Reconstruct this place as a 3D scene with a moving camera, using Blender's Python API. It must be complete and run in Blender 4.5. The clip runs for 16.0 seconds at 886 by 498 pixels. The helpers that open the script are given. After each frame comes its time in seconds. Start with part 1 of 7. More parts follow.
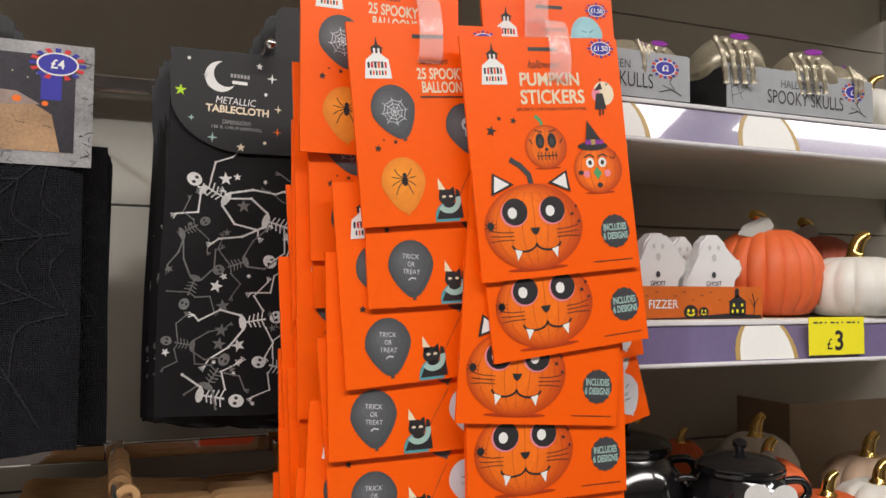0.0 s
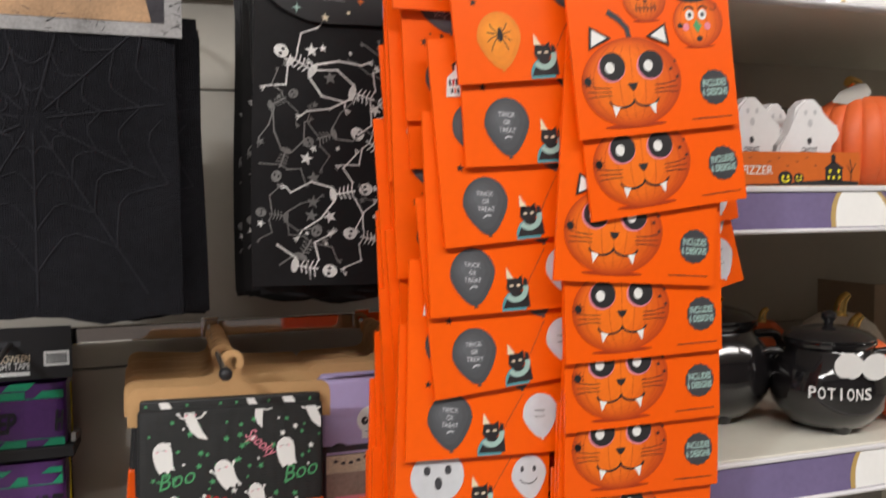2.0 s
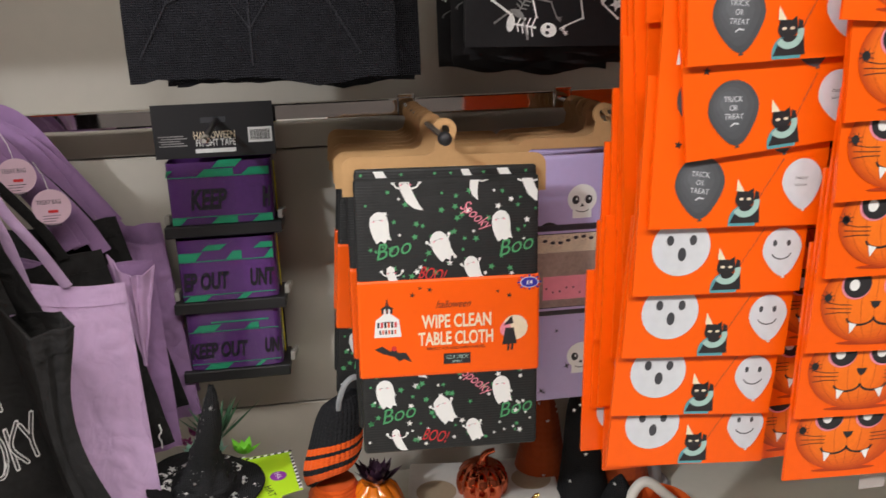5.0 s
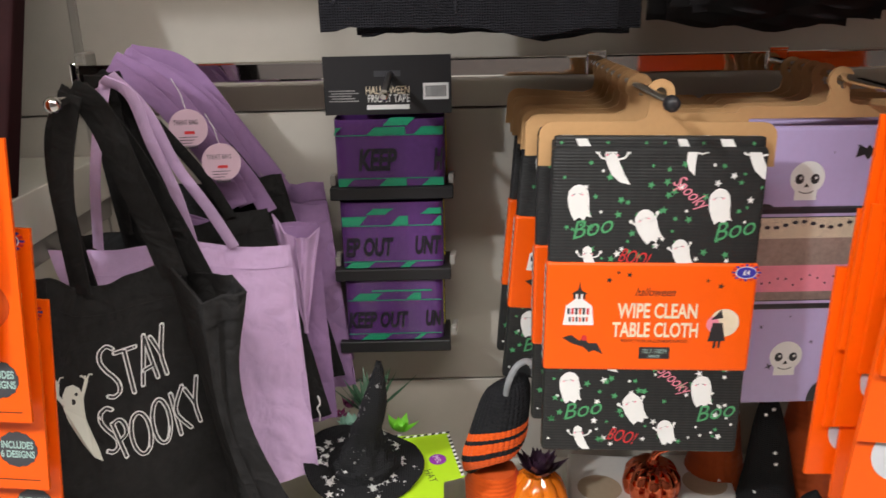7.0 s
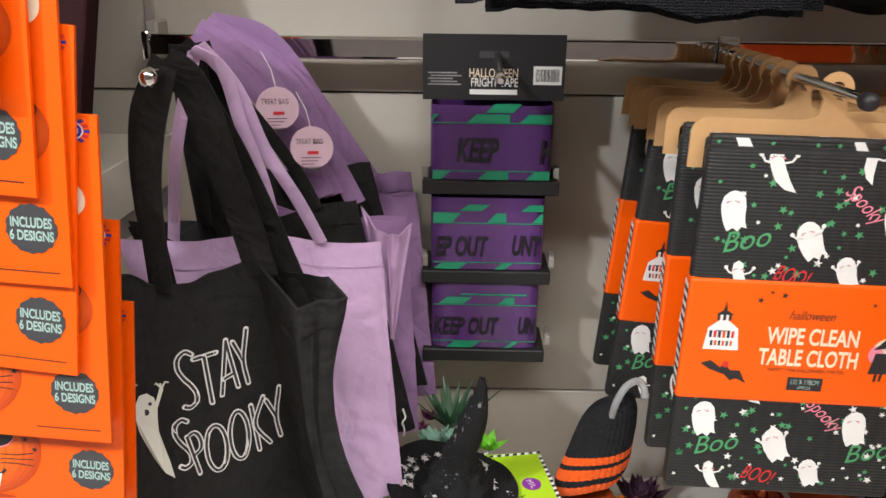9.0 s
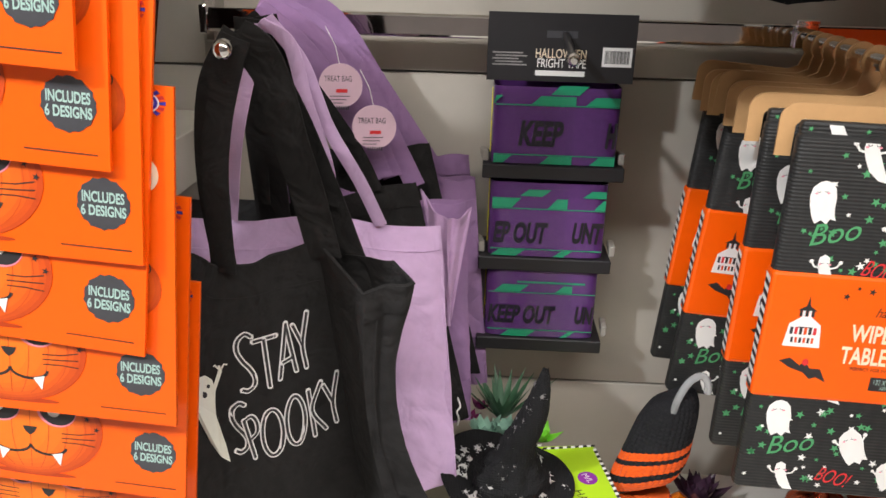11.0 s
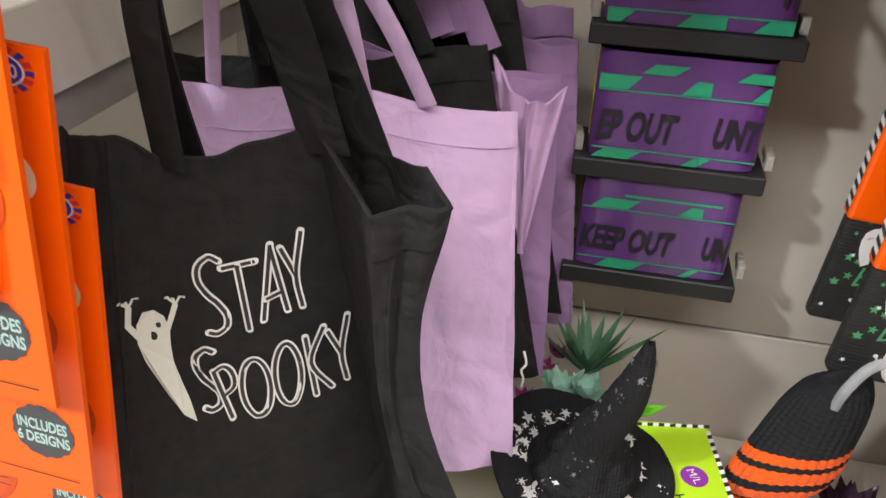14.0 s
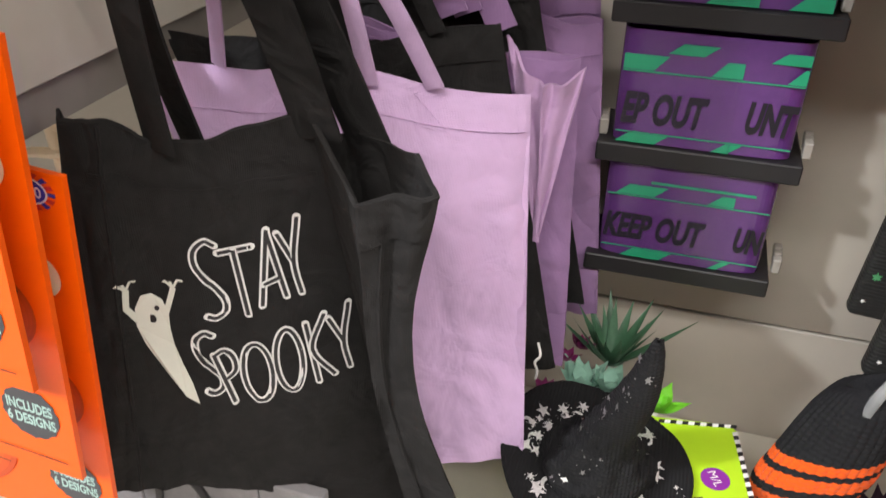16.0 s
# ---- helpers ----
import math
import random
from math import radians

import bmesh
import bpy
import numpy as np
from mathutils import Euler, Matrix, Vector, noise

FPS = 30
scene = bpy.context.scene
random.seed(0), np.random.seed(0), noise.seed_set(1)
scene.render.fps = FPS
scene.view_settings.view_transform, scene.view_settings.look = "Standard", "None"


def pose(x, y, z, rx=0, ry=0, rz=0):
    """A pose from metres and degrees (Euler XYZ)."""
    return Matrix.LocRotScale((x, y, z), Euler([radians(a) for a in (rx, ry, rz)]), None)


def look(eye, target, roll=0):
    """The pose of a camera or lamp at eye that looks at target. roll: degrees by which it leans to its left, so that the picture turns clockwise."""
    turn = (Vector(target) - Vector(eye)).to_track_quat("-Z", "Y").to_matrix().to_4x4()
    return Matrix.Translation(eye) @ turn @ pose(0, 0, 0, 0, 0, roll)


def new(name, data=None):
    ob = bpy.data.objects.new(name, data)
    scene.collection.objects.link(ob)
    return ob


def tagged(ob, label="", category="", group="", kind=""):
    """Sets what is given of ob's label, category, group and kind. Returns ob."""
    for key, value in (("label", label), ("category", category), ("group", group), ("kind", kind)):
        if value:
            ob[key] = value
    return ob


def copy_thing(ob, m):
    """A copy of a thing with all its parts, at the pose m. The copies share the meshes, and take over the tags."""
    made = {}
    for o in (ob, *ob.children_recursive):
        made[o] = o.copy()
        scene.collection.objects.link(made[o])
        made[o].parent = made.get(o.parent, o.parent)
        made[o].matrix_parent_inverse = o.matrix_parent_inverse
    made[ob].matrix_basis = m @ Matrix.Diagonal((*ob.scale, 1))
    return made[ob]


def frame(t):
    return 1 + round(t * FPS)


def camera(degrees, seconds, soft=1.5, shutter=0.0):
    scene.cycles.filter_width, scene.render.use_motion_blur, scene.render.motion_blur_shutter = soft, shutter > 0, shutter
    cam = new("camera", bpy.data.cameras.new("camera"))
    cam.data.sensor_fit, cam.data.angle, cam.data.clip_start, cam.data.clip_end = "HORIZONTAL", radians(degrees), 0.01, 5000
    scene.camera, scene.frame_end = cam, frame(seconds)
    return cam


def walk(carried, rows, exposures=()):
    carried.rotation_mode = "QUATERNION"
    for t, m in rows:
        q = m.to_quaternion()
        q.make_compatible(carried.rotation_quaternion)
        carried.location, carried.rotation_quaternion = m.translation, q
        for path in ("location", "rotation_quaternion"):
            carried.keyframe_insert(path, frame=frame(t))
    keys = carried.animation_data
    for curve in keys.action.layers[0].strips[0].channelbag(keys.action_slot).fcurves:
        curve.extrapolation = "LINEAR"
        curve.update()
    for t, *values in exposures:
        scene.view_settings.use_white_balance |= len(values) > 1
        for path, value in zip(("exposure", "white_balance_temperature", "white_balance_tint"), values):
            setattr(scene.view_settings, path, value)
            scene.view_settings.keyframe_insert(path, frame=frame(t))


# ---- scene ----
cam = camera(58.3, 16.0, soft=1.5, shutter=0.5)
PATH = [
    (0, (0.016, 0.156, 1.541), (0.75, 2.013, 1.644), 0.3),
    (0.5, (0.017, 0.156, 1.538), (0.733, 2.022, 1.612), 0.0),
    (1, (0.01, 0.161, 1.528), (0.714, 2.033, 1.574), -0.3),
    (1.5, (-0.006, 0.164, 1.509), (0.657, 2.051, 1.498), -0.7),
    (2, (-0.022, 0.171, 1.49), (0.592, 2.072, 1.385), -0.7),
    (2.5, (-0.042, 0.182, 1.468), (0.509, 2.091, 1.241), -0.7),
    (3, (-0.059, 0.196, 1.446), (0.43, 2.109, 1.124), -0.7),
    (3.5, (-0.075, 0.215, 1.438), (0.359, 2.122, 1.02), -0.8),
    (3.7, (-0.078, 0.22, 1.43), (0.335, 2.128, 0.996), -0.9),
    (5.8, (-0.11, 0.274, 1.426), (0.043, 2.183, 0.849), -2.3),
    (6, (-0.117, 0.284, 1.425), (0.007, 2.194, 0.843), -2.2),
    (6.5, (-0.142, 0.315, 1.423), (-0.101, 2.222, 0.823), -1.8),
    (7, (-0.167, 0.339, 1.42), (-0.177, 2.24, 0.797), -1.3),
    (7.5, (-0.194, 0.367, 1.414), (-0.231, 2.261, 0.774), -0.7),
    (8, (-0.215, 0.387, 1.413), (-0.261, 2.277, 0.762), -0.2),
    (8.5, (-0.24, 0.409, 1.414), (-0.284, 2.297, 0.755), 0.3),
    (9, (-0.259, 0.426, 1.41), (-0.301, 2.313, 0.749), 0.6),
    (11.5, (-0.305, 0.454, 1.397), (-0.41, 2.321, 0.685), 1.8),
    (12, (-0.309, 0.475, 1.389), (-0.432, 2.335, 0.664), 2.1),
    (12.5, (-0.305, 0.522, 1.382), (-0.461, 2.372, 0.636), 2.3),
    (13, (-0.302, 0.577, 1.37), (-0.513, 2.389, 0.55), 2.3),
    (13.5, (-0.293, 0.632, 1.353), (-0.576, 2.38, 0.424), 2.4),
    (14, (-0.283, 0.667, 1.342), (-0.624, 2.359, 0.332), 2.3),
    (14.5, (-0.272, 0.691, 1.334), (-0.673, 2.328, 0.257), 2.2),
    (15, (-0.26, 0.698, 1.329), (-0.711, 2.302, 0.222), 1.8),
    (15.5, (-0.252, 0.693, 1.335), (-0.745, 2.284, 0.227), 1.0),
    (16, (-0.249, 0.693, 1.341), (-0.751, 2.31, 0.277), 0.4),
]
walk(cam, [(t, look(eye, target, roll)) for t, eye, target, roll in PATH], exposures=[(0, -0.14), (2.5, -0.03), (6, 0.26), (9, 0.49), (12.5, 0.58), (14, 0.70), (16, 0.80)])

# ---- light: shop ceiling, a long fluorescent batten, an added fill and a small cool lamp ----
world = bpy.data.worlds.new("world")
scene.world = world
world.use_nodes = True
world.node_tree.nodes["Background"].inputs[0].default_value = (1.0, 0.95, 0.9, 1)
world.node_tree.nodes["Background"].inputs[1].default_value = 0.02


def batten(x, y, length, width, power, turn=0):
    data = bpy.data.lights.new("batten_light", "AREA")
    data.shape, data.size, data.size_y, data.energy = "RECTANGLE", length, width, power
    data.color = (1.0, 0.955, 0.91)
    ob = new("batten_light", data)
    ob.matrix_world = pose(x, y, 2.93, 0, 0, turn)
    return ob


batten(-0.1, -0.62, 4.2, 0.30, 87)
# unseen fill added at the right, also for the gloss on the price strips
batten(2.9, -0.5, 1.2, 0.18, 24)
# small cool square lamp, placed to fit the sharp shadows beside the tape
batten(-1.9, -0.8, 0.13, 0.13, 62).data.color = (0.93, 0.96, 1.0)

# ---- materials ----
MATS = {}


def mat(name, color, rough=0.6, metal=0.0, var=0.1, scale=40.0, bump=0.0, bscale=300.0, alpha=1.0, trans=0.0, coat=0.0, sheen=0.0, spread=0.0):
    """A surface with variation at two scales and a fine relief. spread: how much one object differs from the next."""
    if name in MATS:
        return MATS[name]
    m = bpy.data.materials.new(name)
    m.use_nodes = True
    nt = m.node_tree
    b = nt.nodes["Principled BSDF"]
    b.inputs["Roughness"].default_value, b.inputs["Metallic"].default_value = rough, metal
    b.inputs["Alpha"].default_value, b.inputs["Transmission Weight"].default_value = alpha, trans
    b.inputs["Coat Weight"].default_value, b.inputs["Sheen Weight"].default_value = coat, sheen
    co = nt.nodes.new("ShaderNodeTexCoord")
    big, fine = nt.nodes.new("ShaderNodeTexNoise"), nt.nodes.new("ShaderNodeTexNoise")
    big.inputs["Scale"].default_value, big.inputs["Detail"].default_value = scale * 0.2, 3
    fine.inputs["Scale"].default_value, fine.inputs["Detail"].default_value = scale * 4, 5
    for n in (big, fine):
        nt.links.new(co.outputs["Object"], n.inputs["Vector"])
    mix = nt.nodes.new("ShaderNodeMath")
    mix.operation = "MULTIPLY_ADD"
    mix.inputs[1].default_value = 0.5
    nt.links.new(fine.outputs["Fac"], mix.inputs[0])
    nt.links.new(big.outputs["Fac"], mix.inputs[2])
    last = mix.outputs[0]
    if spread:
        info = nt.nodes.new("ShaderNodeObjectInfo")
        add = nt.nodes.new("ShaderNodeMath")
        add.operation = "MULTIPLY_ADD"
        add.inputs[1].default_value = spread
        nt.links.new(info.outputs["Random"], add.inputs[0])
        nt.links.new(last, add.inputs[2])
        last = add.outputs[0]
    ramp = nt.nodes.new("ShaderNodeMapRange")
    ramp.inputs["From Min"].default_value, ramp.inputs["From Max"].default_value = 0.45, 1.05 + spread
    ramp.inputs["To Min"].default_value, ramp.inputs["To Max"].default_value = 1 - var, 1 + var
    nt.links.new(last, ramp.inputs["Value"])
    mul = nt.nodes.new("ShaderNodeVectorMath")
    mul.operation = "SCALE"
    mul.inputs[0].default_value = color
    nt.links.new(ramp.outputs["Result"], mul.inputs["Scale"])
    nt.links.new(mul.outputs["Vector"], b.inputs["Base Color"])
    if bump:
        bn, bp = nt.nodes.new("ShaderNodeTexNoise"), nt.nodes.new("ShaderNodeBump")
        bn.inputs["Scale"].default_value, bn.inputs["Detail"].default_value = bscale, 4
        bp.inputs["Strength"].default_value, bp.inputs["Distance"].default_value = bump, 0.002
        nt.links.new(co.outputs["Object"], bn.inputs["Vector"])
        nt.links.new(bn.outputs["Fac"], bp.inputs["Height"])
        nt.links.new(bp.outputs["Normal"], b.inputs["Normal"])
    MATS[name] = m
    return m


def woven(name, color, scale=900.0, strength=0.35, var=0.12, rough=0.9, ribs=False, crumple=0.0, warp=0.8):
    """Woven or knitted cloth: crossed waves as relief over soft stains of colour."""
    m = mat(name, color, rough, var=var, scale=25, sheen=0.0 if max(color) < 0.1 else 0.1)
    m.node_tree.nodes["Principled BSDF"].inputs["Specular IOR Level"].default_value = 0.2
    nt = m.node_tree
    b = nt.nodes["Principled BSDF"]
    co = nt.nodes.new("ShaderNodeTexCoord")
    waves = []
    for axis in ("X", "Z"):
        w = nt.nodes.new("ShaderNodeTexWave")
        w.bands_direction = axis
        w.inputs["Scale"].default_value = scale / 20 * (0.25 if ribs and axis == "X" else 1)
        w.inputs["Distortion"].default_value, w.inputs["Detail"].default_value = warp, 2
        nt.links.new(co.outputs["Object"], w.inputs["Vector"])
        waves.append(w)
    add = nt.nodes.new("ShaderNodeMath")
    nt.links.new(waves[0].outputs["Fac"], add.inputs[0])
    nt.links.new(waves[1].outputs["Fac"], add.inputs[1])
    bp = nt.nodes.new("ShaderNodeBump")
    bp.inputs["Strength"].default_value, bp.inputs["Distance"].default_value = strength, 0.001
    nt.links.new(add.outputs[0], bp.inputs["Height"])
    nt.links.new(bp.outputs["Normal"], b.inputs["Normal"])
    if crumple:
        cn, cb = nt.nodes.new("ShaderNodeTexNoise"), nt.nodes.new("ShaderNodeBump")
        cn.inputs["Scale"].default_value, cn.inputs["Detail"].default_value, cn.inputs["Distortion"].default_value = 26, 3, 0.6
        cb.inputs["Strength"].default_value, cb.inputs["Distance"].default_value = crumple, 0.012
        nt.links.new(co.outputs["Object"], cn.inputs["Vector"])
        nt.links.new(cn.outputs["Fac"], cb.inputs["Height"])
        nt.links.new(bp.outputs["Normal"], cb.inputs["Normal"])
        nt.links.new(cb.outputs["Normal"], b.inputs["Normal"])
    return m


WALL = mat("beige_panel", (0.45, 0.415, 0.36), 0.55, var=0.05, scale=14, bump=0.04)
SHELF = mat("cream_shelf_paint", (0.66, 0.63, 0.55), 0.4, var=0.05, scale=20)
STEEL = mat("grey_shelf_steel", (0.30, 0.28, 0.25), 0.45, var=0.08, scale=20)
CHROME = mat("chrome", (0.75, 0.73, 0.72), 0.06, 1.0, var=0.05)
DARKMETAL = mat("dark_hook_steel", (0.10, 0.09, 0.09), 0.3, 0.8)
FLOOR = mat("grey_vinyl_floor", (0.36, 0.34, 0.31), 0.35, var=0.15, scale=10)
AISLE = mat("dark_unseen_aisle", (0.11, 0.093, 0.086), 0.6, var=0.4, scale=6)
CEIL = mat("white_ceiling", (0.78, 0.77, 0.74), 0.9, var=0.04)
STRIP = mat("purple_shelf_strip", (0.17, 0.135, 0.26), 0.2, var=0.12, coat=1.0)
STRIPLINE = mat("clear_lip_plastic", (0.72, 0.70, 0.72), 0.2, var=0.05)
WHITE = mat("white_print", (0.80, 0.79, 0.77), 0.5, var=0.04)
GOLDINK = mat("gold_print", (0.45, 0.30, 0.10), 0.4, var=0.1)
YELLOW = mat("yellow_label", (0.90, 0.80, 0.02), 0.5, var=0.04)
ORANGE = mat("orange_card", (0.94, 0.110, 0.0), 0.36, var=0.06, scale=30, spread=0.25, bump=0.12, bscale=22)
INK = mat("black_ink", (0.022, 0.020, 0.022), 0.5, var=0.2)
GREYINK = mat("charcoal_ink", (0.055, 0.055, 0.062), 0.38, var=0.15)
BLUEINK = mat("blue_ink", (0.035, 0.030, 0.33), 0.45)
REDINK = mat("red_ink", (0.62, 0.03, 0.035), 0.45)
PINKINK = mat("pink_ink", (0.80, 0.25, 0.33), 0.5)
GREENINK = mat("green_ink", (0.075, 0.32, 0.13), 0.5)
MINTINK = mat("mint_ink", (0.36, 0.53, 0.48), 0.5)
PUMPINK = mat("pumpkin_print", (0.72, 0.085, 0.012), 0.42, var=0.3, scale=60)
PUMPINK2 = mat("pumpkin_print_light", (0.86, 0.16, 0.01), 0.42, var=0.2, scale=60)
BALLOONGREY = mat("balloon_print_grey", (0.075, 0.078, 0.085), 0.36, var=0.2, scale=30)
BALLOONAMBER = mat("balloon_print_amber", (0.80, 0.24, 0.025), 0.4, var=0.2, scale=30)
BALLOONWHITE = mat("balloon_print_white", (0.62, 0.63, 0.66), 0.4, var=0.12, scale=30)
BALLOONBLUE = mat("balloon_print_blue", (0.30, 0.56, 0.62), 0.4, var=0.12, scale=30)
TEALINK = mat("teal_print", (0.10, 0.32, 0.36), 0.4)
CREAMINK = mat("cream_print", (0.78, 0.66, 0.48), 0.5)
KRAFT = mat("kraft_card", (0.52, 0.30, 0.13), 0.75, var=0.1, scale=50, bump=0.05, spread=0.15)
BLACKCARD = mat("black_card", (0.014, 0.013, 0.015), 0.5, var=0.15)
PLASTIC = mat("clear_plastic", (0.9, 0.80, 0.78), 0.12, alpha=0.22, var=0.02)
BLACKCLOTH = woven("black_cotton", (0.0175, 0.0165, 0.0165), 7000, 0.3, var=0.45, crumple=0.9)
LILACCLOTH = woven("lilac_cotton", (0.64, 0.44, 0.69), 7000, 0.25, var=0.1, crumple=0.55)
# two deeper tones of the lilac, for the turned-out side and the rear bags
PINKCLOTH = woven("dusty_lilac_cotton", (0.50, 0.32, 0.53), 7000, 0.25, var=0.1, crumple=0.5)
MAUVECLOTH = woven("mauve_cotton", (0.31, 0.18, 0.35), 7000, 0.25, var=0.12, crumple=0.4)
WEBTHREAD = woven("black_lace_thread", (0.022, 0.022, 0.027), 2200, 0.4, var=0.3)
WEBCLOTH = woven("black_lace", (0.0125, 0.0125, 0.0165), 3000, 1.0, var=0.5, crumple=0.6, warp=3.0)
FOILCLOTH = mat("black_polyester", (0.010, 0.009, 0.010), 0.45, var=0.3, bump=0.15, bscale=80)
FOILCLOTH.node_tree.nodes["Principled BSDF"].inputs["Specular IOR Level"].default_value = 0.22
SILVERDIM = mat("dim_silver_foil", (0.22, 0.215, 0.21), 0.4, 0.5, var=0.5, scale=120)
SILVER = mat("silver_foil", (0.85, 0.84, 0.82), 0.38, 0.45, var=0.35, scale=120)
PVC = woven("black_wipe_clean", (0.024, 0.024, 0.024), 2200, 0.3, var=0.25, rough=0.45, ribs=True, crumple=0.2)
LILACPVC = mat("lilac_wipe_clean", (0.46, 0.37, 0.62), 0.45, var=0.06)
TAPEPURPLE = mat("purple_tape", (0.098, 0.031, 0.160), 0.25, var=0.2, coat=0.4, bump=0.12, bscale=40)
TAPEGREEN = mat("green_tape_print", (0.015, 0.30, 0.15), 0.3, var=0.15)
TAPEINK = mat("tape_black_print", (0.010, 0.007, 0.014), 0.45)
PHOTO = mat("photo_print", (0.30, 0.22, 0.19), 0.4, var=0.4, scale=60)
PHOTODARK = mat("photo_dark", (0.030, 0.026, 0.034), 0.4, var=0.5, scale=60)
PHOTOWARM = mat("photo_warm", (0.40, 0.24, 0.13), 0.4, var=0.5, scale=90)
STONEINK = mat("grey_stone_print", (0.30, 0.29, 0.29), 0.5, var=0.5, scale=90)
SKULLGREY = mat("silver_grey_box", (0.34, 0.35, 0.37), 0.4, var=0.12, scale=40)
GOLDSKULL = mat("champagne_metal_paint", (0.50, 0.44, 0.33), 0.36, 0.6, var=0.25, scale=60)
GOLD = mat("gold_stem", (0.75, 0.50, 0.16), 0.16, 1.0, var=0.1)
PUMPKIN = mat("matt_orange_ceramic", (0.70, 0.125, 0.03), 0.55, var=0.1, scale=30)
PUMPDARK = mat("rust_ceramic", (0.32, 0.06, 0.025), 0.6, var=0.1, scale=30)
PUMPWHITE = mat("white_ceramic", (0.74, 0.71, 0.65), 0.5, var=0.05, scale=30)
PUMPBEIGE = mat("beige_ceramic", (0.42, 0.29, 0.20), 0.55, var=0.08, scale=30)
GLOSSORANGE = mat("gloss_orange_ceramic", (0.80, 0.19, 0.01), 0.12, var=0.06, coat=0.6)
GLOSSBLACK = mat("gloss_black_ceramic", (0.010, 0.009, 0.010), 0.1, var=0.1, coat=0.5)
COPPER = mat("copper_mirror_glaze", (0.72, 0.17, 0.08), 0.1, 1.0, var=0.1, bump=0.25, bscale=50)
FIZZ = mat("white_fizzer", (0.72, 0.70, 0.70), 0.6, var=0.06, coat=0.2)
LIME = mat("lime_card", (0.45, 0.72, 0.02), 0.45, var=0.05)
PURPLEINK = mat("purple_ink", (0.25, 0.03, 0.32), 0.45)
HATCLOTH = woven("black_hat_felt", (0.012, 0.012, 0.013), 2600, 0.5, var=0.25)
KNITBLACK = woven("black_knit", (0.014, 0.014, 0.016), 1500, 0.45, var=0.3, ribs=True)
KNITORANGE = woven("orange_knit", (0.75, 0.10, 0.01), 1500, 0.45, var=0.15, ribs=True)
LEAFGREEN = mat("artificial_leaf", (0.055, 0.14, 0.075), 0.45, var=0.35, scale=60)
LEAFPALE = mat("pale_succulent", (0.24, 0.42, 0.33), 0.5, var=0.25, scale=60)
LEAFPURPLE = mat("purple_succulent", (0.045, 0.018, 0.038), 0.45, var=0.4, scale=60)
LEAFPINK = mat("magenta_succulent", (0.22, 0.02, 0.12), 0.45, var=0.4, scale=60)
LEAFLIME = mat("lime_leaf", (0.16, 0.50, 0.03), 0.45, var=0.2)
FOAM = mat("white_foam_tray", (0.66, 0.63, 0.58), 0.7, var=0.05, bump=0.05)
MAROON = mat("dark_maroon_lacquer", (0.022, 0.006, 0.007), 0.7, var=0.3)
MAROON.node_tree.nodes["Principled BSDF"].inputs["Specular IOR Level"].default_value = 0.08
GREYFELT = mat("grey_felt", (0.33, 0.31, 0.32), 0.9, var=0.15)


# ---- builders ----
def obj(name, bm, materials, parent=None, label="", smooth=False):
    me = bpy.data.meshes.new(name)
    bm.normal_update()
    bm.to_mesh(me)
    bm.free()
    for m in materials if isinstance(materials, (list, tuple)) else [materials]:
        me.materials.append(m)
    if smooth:
        for p in me.polygons:
            p.use_smooth = True
        me.set_sharp_from_angle(angle=radians(48))
    ob = new(name, me)
    if parent:
        ob.parent = parent
    if label:
        ob["label"] = label
    return ob


def part(name, bm, materials, parent, label="", smooth=False):
    return obj(name, bm, materials, parent, label, smooth)


def thing(name, label, category, group="", kind="", m=None):
    """An Empty at the base of a thing, to parent its parts."""
    ob = tagged(new(name), label, category, group, kind)
    ob.empty_display_size = 0.02
    if m is not None:
        ob.matrix_basis = m
    return ob


def box(x0, x1, y0, y1, z0, z1, bevel=0.0, seg=2, bm=None):
    own = bmesh.new()
    bmesh.ops.create_cube(own, size=1)
    for v in own.verts:
        v.co = Vector(((x0 + x1) / 2 + v.co.x * (x1 - x0), (y0 + y1) / 2 + v.co.y * (y1 - y0), (z0 + z1) / 2 + v.co.z * (z1 - z0)))
    if bevel:
        bmesh.ops.bevel(own, geom=own.edges[:], offset=bevel, segments=seg, affect="EDGES", profile=0.5)
    return join(bm, own)


def join(bm, own):
    if bm is None:
        return own
    me = bpy.data.meshes.new("tmp")
    own.to_mesh(me)
    own.free()
    bm.from_mesh(me)
    bpy.data.meshes.remove(me)
    return bm


def revolve(profile, seg=32, bm=None, ribs=0, depth=0.0, center=(0, 0)):
    """A turned body from (radius, height) pairs; ribs: lobes round it, as on a pumpkin."""
    bm = bm or bmesh.new()
    rings = []
    for r, z in profile:
        ring = []
        for i in range(seg):
            a = 2 * math.pi * i / seg
            k = 1 - depth * (1 - abs(math.sin(a * ribs / 2)) ** 0.6) if ribs else 1
            ring.append(bm.verts.new((center[0] + r * k * math.cos(a), center[1] + r * k * math.sin(a), z)))
        rings.append(ring)
    for a, b in zip(rings, rings[1:]):
        for i in range(seg):
            bm.faces.new((a[i], a[(i + 1) % seg], b[(i + 1) % seg], b[i]))
    for ring, flip in ((rings[0], True), (rings[-1], False)):
        bm.faces.new(ring[::-1] if flip else ring)
    return bm


